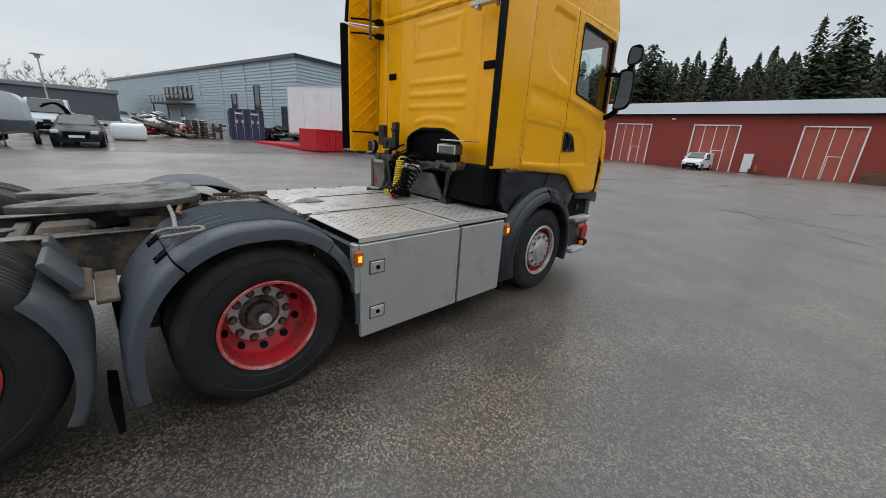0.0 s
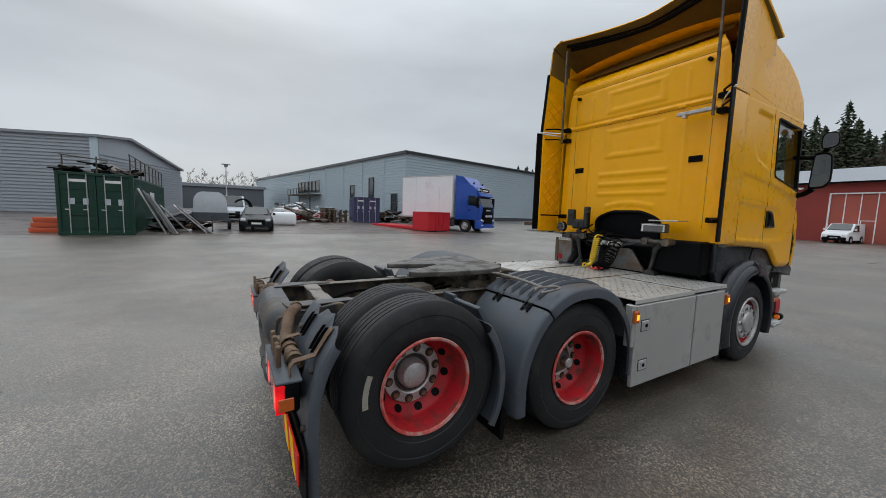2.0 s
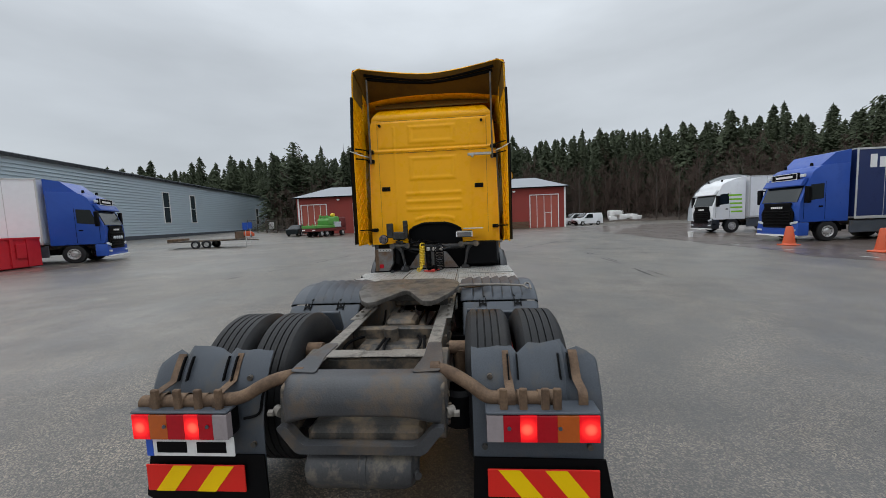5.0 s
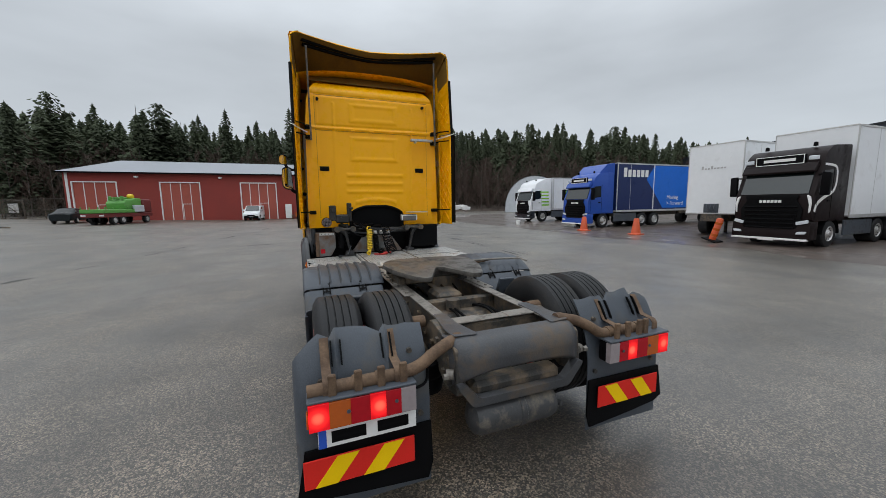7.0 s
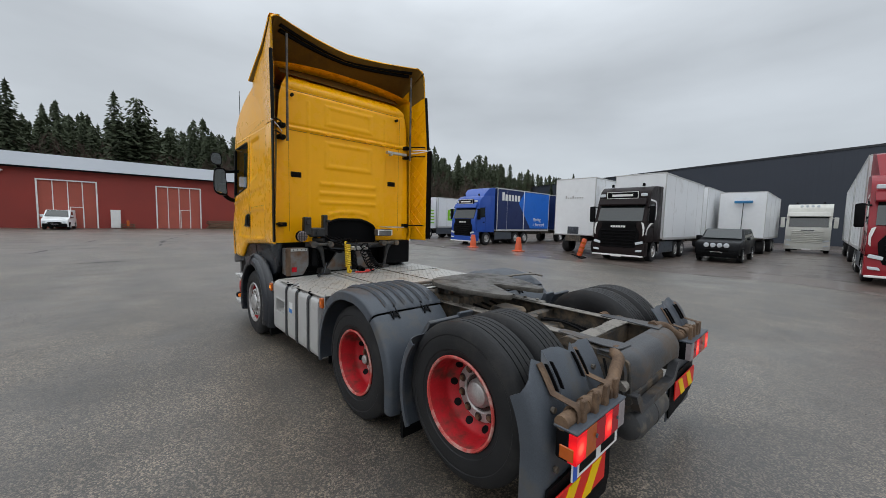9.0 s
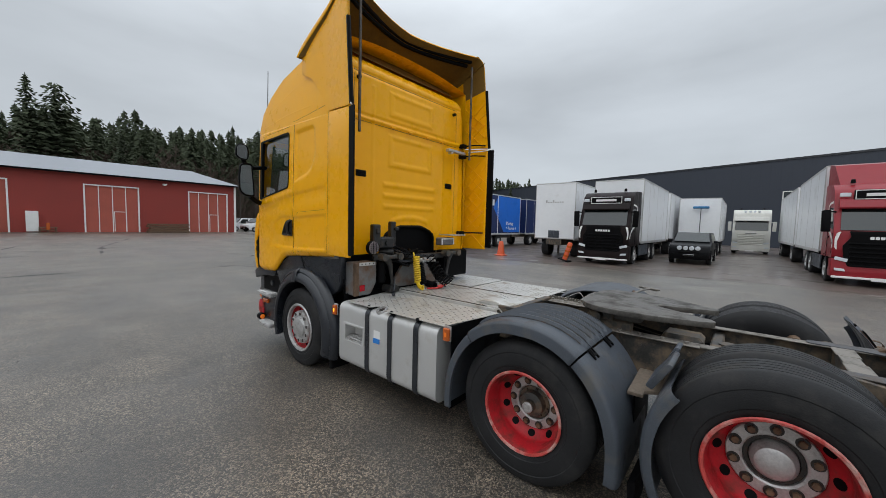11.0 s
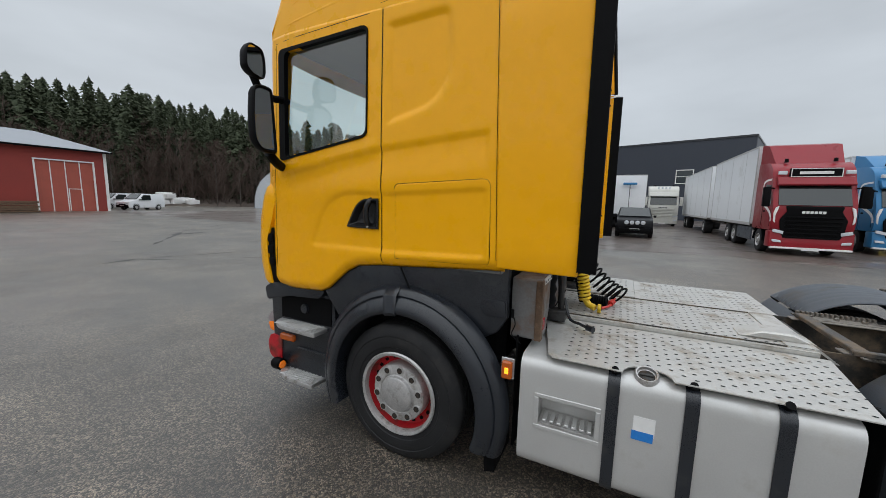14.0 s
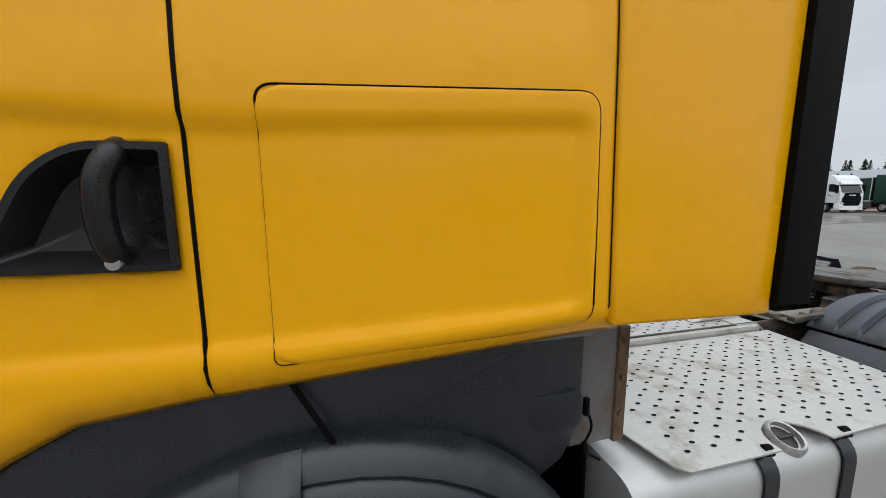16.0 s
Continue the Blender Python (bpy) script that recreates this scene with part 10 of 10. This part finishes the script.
def spruce_data(h, r, pine=False):
    """Vertices and faces of a crown: whorls of drooping twig fans."""
    V, F = [], []
    z = h * (0.12 if not pine else 0.45)
    while z < h * 0.985:
        t = (z / h - (0.12 if not pine else 0.45)) / (0.88 if not pine else 0.55)
        rad = r * (1 - t) ** 0.8 * frnd.uniform(0.72, 1.15) + 0.12 if not pine else r * (0.35 + 0.9 * math.sin(math.pi * min(1, t * 0.85 + 0.15))) * frnd.uniform(0.6, 1.1)
        k = 9 if t < 0.75 else 6
        a0 = frnd.uniform(0, 6.28)
        for i in range(k):
            a = a0 + 6.28 * i / k + frnd.uniform(-0.35, 0.35)
            L = rad * frnd.uniform(0.65, 1.15)
            dr = (0.32 if not pine else -0.12) * L
            c, s = math.cos(a), math.sin(a)
            n = max(2, int(L / 0.5))
            for j in range(n):
                q = (j + 0.6) / n
                px, py, pz = c * L * q, s * L * q, z - dr * q * q + frnd.uniform(-0.1, 0.1)
                w = (0.16 + 0.62 * (1 - t)) * (1 - 0.5 * q) * (0.8 + 0.5 * frnd.random()) * (1.0 if not pine else 1.15)
                tilt = frnd.uniform(-0.25, 0.15)
                b = len(V)
                V += [(px - c * 0.35, py - s * 0.35, pz + 0.12), (px - s * w, py + c * w, pz - 0.2 + tilt), (px + c * (0.2 + 0.4 * (1 - t)), py + s * (0.2 + 0.4 * (1 - t)), pz - 0.18), (px + s * w, py - c * w, pz - 0.2 - tilt)]
                F += [(b, b + 1, b + 2), (b, b + 2, b + 3)]
        z += h * 0.028 * (1.15 - 0.5 * t)
    b = len(V)
    V += [(0.2, 0, h * 0.94), (-0.12, 0.18, h * 0.94), (-0.12, -0.18, h * 0.94), (0, 0, h * 1.0)]
    F += [(b, b + 1, b + 3), (b + 1, b + 2, b + 3), (b + 2, b, b + 3)]
    return V, F


def bare_data(h):
    """A leafless tree: stem, limbs and fans of thin twigs."""
    V, F = [], []

    def rod(p, q, r0, r1):
        d = (q - p).normalized()
        u = d.cross(Vector((0.3, 0.2, 0.9))).normalized()
        if r0 < 0.04:
            b = len(V)
            u = d.cross(Vector((frnd.uniform(-1, 1), frnd.uniform(-1, 1), 0.3))).normalized()
            V.extend((tuple(p - u * r0), tuple(p + u * r0), tuple(q + u * r1), tuple(q - u * r1)))
            F.append((b, b + 1, b + 2, b + 3))
            return
        w = d.cross(u)
        b = len(V)
        for pt, rr in ((p, r0), (q, r1)):
            for k in range(3):
                a = 2.094 * k
                V.append(tuple(pt + rr * (math.cos(a) * u + math.sin(a) * w)))
        for k in range(3):
            F.append((b + k, b + (k + 1) % 3, b + 3 + (k + 1) % 3, b + 3 + k))

    def grow(p, d, L, r, depth):
        q = p + d * L
        rod(p, q, r, r * 0.6)
        if depth == 0:
            return
        for k in range(4 if depth > 1 else 6):
            nd = (d + Vector((frnd.uniform(-1, 1), frnd.uniform(-1, 1), frnd.uniform(-0.1, 0.7))) * 0.62).normalized()
            grow(p + d * L * frnd.uniform(0.4, 1.0), nd, L * frnd.uniform(0.55, 0.8), r * 0.55, depth - 1)
    for k in range(9):
        z = h * (0.04 + 0.105 * k)
        a = frnd.uniform(0, 6.28)
        d = Vector((math.cos(a) * 0.6, math.sin(a) * 0.6, 0.75)).normalized()
        grow(Vector((0, 0, z)), d, h * 0.15 * (1.15 - 0.07 * k), 0.055, 3)
    rod(Vector((0, 0, 0)), Vector((0, 0, h)), 0.06, 0.02)
    return V, F


def mesh_of(name, VF, mat):
    me = bpy.data.meshes.new(name)
    me.from_pydata(VF[0], [], VF[1])
    me.materials.append(mat)
    return me


CROWNS = [spruce_data(1.0 * h, r) for h, r in ((16, 3.7), (19, 3.5), (14, 3.6), (18, 3.9))]
PINES = [spruce_data(h, 2.6, True) for h in (17, 19)]
BARES = [bare_data(h) for h in (10, 12, 11)]
CROWN_ME = [mesh_of("crown", c, NEEDLE) for c in CROWNS]
PINE_ME = [mesh_of("crown", c, NEEDLE_PINE) for c in PINES]
BARE_ME = [mesh_of("limbs", c, TWIG) for c in BARES]


def trunk_mesh(h, r, mat):
    bm = BM()
    lathe(bm, [(r, -1.5), (r * 0.8, h * 0.3), (r * 0.45, h * 0.7), (0.02, h)], (0, 0, 0), "z", 8)
    me = bpy.data.meshes.new("trunk")
    bm.to_mesh(me)
    bm.free()
    me.materials.append(mat)
    return me


TRUNK_ME = [trunk_mesh(15, 0.2, BARK), trunk_mesh(11, 0.09, BIRCH_BARK)]


def tree(x, y, z, kind, k, s):
    label = {"spruce": "tall dark green spruce at the wood's edge", "pine": "tall pine with open crown above the wood", "birch": "bare brown leafless birch at the wood's edge"}[kind]
    t = thing("tree", label, "tree", "trees at the wood's edge", m=Matrix.Translation((x, y, z)) @ Matrix.Rotation(frnd.uniform(0, 6.28), 4, "Z") @ Matrix.Scale(s, 4))
    a = new("trunk", TRUNK_ME[1 if kind == "birch" else 0])
    a.parent = t
    b = new("crown", {"spruce": CROWN_ME, "pine": PINE_ME, "birch": BARE_ME}[kind][k % (3 if kind == "birch" else 2 if kind == "pine" else 4)])
    b.parent = t


def far_wood(name, items, mat, label):
    """Many trees joined in one mesh: items of (data, x, y, z, scale)."""
    n = sum(len(d[0]) for d, *_ in items)
    P = np.empty((n, 3), dtype=np.float32)
    F, o = [], 0
    for d, x, y, z, s in items:
        a = frnd.uniform(0, 6.28)
        c, q = math.cos(a), math.sin(a)
        v = np.array(d[0], dtype=np.float32) * s
        P[o:o + len(v), 0] = v[:, 0] * c - v[:, 1] * q + x
        P[o:o + len(v), 1] = v[:, 0] * q + v[:, 1] * c + y
        P[o:o + len(v), 2] = v[:, 2] + z
        F += [tuple(i + o for i in f) for f in d[1]]
        o += len(v)
    me = bpy.data.meshes.new(name)
    me.from_pydata(P.tolist(), [], F)
    me.materials.append(mat)
    tagged(new(name, me), label, "wood", kind="stuff")


def rim(az):
    """Slope of the tree tops as seen from the yard's middle, by compass angle."""
    return float(np.interp(az, [-62, -55, -48, -36, -25, -15, -8, 0, 8, 18, 28, 36, 44, 52], [0.124, 0.153, 0.18, 0.208, 0.216, 0.212, 0.208, 0.208, 0.195, 0.202, 0.19, 0.17, 0.15, 0.115]))


def by_hall(x, y):
    """Whether a place lies in or before the grey warehouse."""
    return x < 86 and y > 30 + (x - 15.7) * 0.1935


# the wood's edge, tree by tree, then the wood behind it
az = -60.0
while az < 50:
    for row, d in enumerate((76, 84)):
        a = radians(az + frnd.uniform(-0.5, 0.5))
        dd = d + frnd.uniform(-3, 3)
        x, y = dd * math.cos(a), dd * math.sin(a)
        top = 1.8 + dd * rim(az)
        if by_hall(x, y):
            continue
        if row == 0:
            tree(x, y, 0.0, "birch", int(frnd.random() * 3), (0.7 + 0.35 * frnd.random()) * min(1.0, rim(az) / 0.19))
        elif frnd.random() < 0.5:
            tree(x, y, 0.5, "spruce", int(frnd.random() * 4), (top - 0.5) / 17 * frnd.uniform(0.55, 0.82))
    az += 1.6
for az_, s in ((16.2, 1.22), (18.3, 1.25), (9.0, 1.08), (14.0, 1.12), (1.0, 1.1), (-1.0, 1.12), (25.5, 1.1), (28.5, 1.12)):
    a = radians(az_)
    d = 80
    tree(d * math.cos(a) - 3, d * math.sin(a) + 1, 0.4, "pine" if az_ in (16.2, -1.0, 25.5) else "spruce", int(az_) % 4, s * (1.8 + d * rim(az_)) / (18 if az_ not in (16.2, -1.0, 25.5) else 19))
items, twigs = [], []
az = -64.0
while az < 54:
    for d in (90, 95, 101, 108, 116):
        a = radians(az + frnd.uniform(-0.6, 0.6))
        dd = d + frnd.uniform(-3, 3)
        hill = (d - 90) * 0.07
        top = 1.8 + dd * rim(az) * frnd.uniform(0.72, 1.0) * (1.1 if frnd.random() < 0.15 else 1.0)
        k = int(frnd.random() * 4)
        D = CROWNS[k] if frnd.random() < 0.93 else PINES[k % 2]
        hgt = (16, 19, 14, 18)[k] if D is CROWNS[k] else (17, 19)[k % 2]
        if by_hall(dd * math.cos(a), dd * math.sin(a)):
            f = 152 / dd
            items.append((D, dd * f * math.cos(a), dd * f * math.sin(a), hill, (1.8 + (top - 1.8) * f - hill) / hgt))
            continue
        items.append((D, dd * math.cos(a), dd * math.sin(a), hill, (top - hill) / hgt))
    for d in (76.5, 80, 84, 88):
        a = radians(az + frnd.uniform(-0.7, 0.7))
        if not by_hall(d * math.cos(a), d * math.sin(a)):
            twigs.append((BARES[int(frnd.random() * 3)], d * math.cos(a), d * math.sin(a), (d - 76) * 0.15, frnd.uniform(0.7, 1.02) * (1 + (d - 76) * 0.014) * min(1.0, rim(az) / 0.2) ** 1.3))
    az += 0.86
far_wood("spruce_wood", items, NEEDLE, "dense dark spruce wood on rising ground")
far_wood("birch_brush", twigs, TWIG, "brown leafless birch brush below the spruces")
items = []
for i in range(150):
    a = radians(80 + 22 * i / 150 + frnd.uniform(-0.2, 0.2))
    d = 210 + frnd.uniform(-8, 8)
    k = i % 4
    items.append((CROWNS[k], d * math.cos(a), d * math.sin(a), 0, d * 0.06 / (16, 19, 14, 18)[k] * frnd.uniform(0.8, 1.08)))
for i in range(90):
    a = radians(-160 + 40 * i / 90 + frnd.uniform(-0.2, 0.2))
    d = 120 + frnd.uniform(-8, 8)
    k = i % 4
    items.append((CROWNS[k], d * math.cos(a), d * math.sin(a), 0, d * (0.085 if i > 50 else 0.1) / (16, 19, 14, 18)[k] * frnd.uniform(0.55, 0.95)))
far_wood("far_wood", items, NEEDLE, "distant dark tree line on the horizon")
twigs = []
for i in range(26):
    a = radians(80 + 16 * i / 26)
    twigs.append((BARES[i % 3], 175 * math.cos(a), 175 * math.sin(a), 0, 1.35))
far_wood("far_bare_trees", twigs, TWIG, "distant bare trees above the low hall")
# brown bank under the wood's edge
bm = BM()
rows = []
for d, z in ((72, -0.1), (75, 0.5), (82, 1.0), (95, 3.2), (120, 7.0), (170, 12.0)):
    rows.append([(d * math.cos(radians(a)), d * math.sin(radians(a)), z + 0.25 * noise.noise(Vector((a * 0.6, d * 0.2, 0)))) for a in range(-64, 31, 2)])
loft(bm, rows)
tagged(part("woodland_floor", bm, material("brown_forest_floor", (0.07, 0.052, 0.04), 0.95, var=0.4, scale=0.8, grain=4, bump=0.4)), "brown woodland bank with dead leaves", "ground", kind="structure")
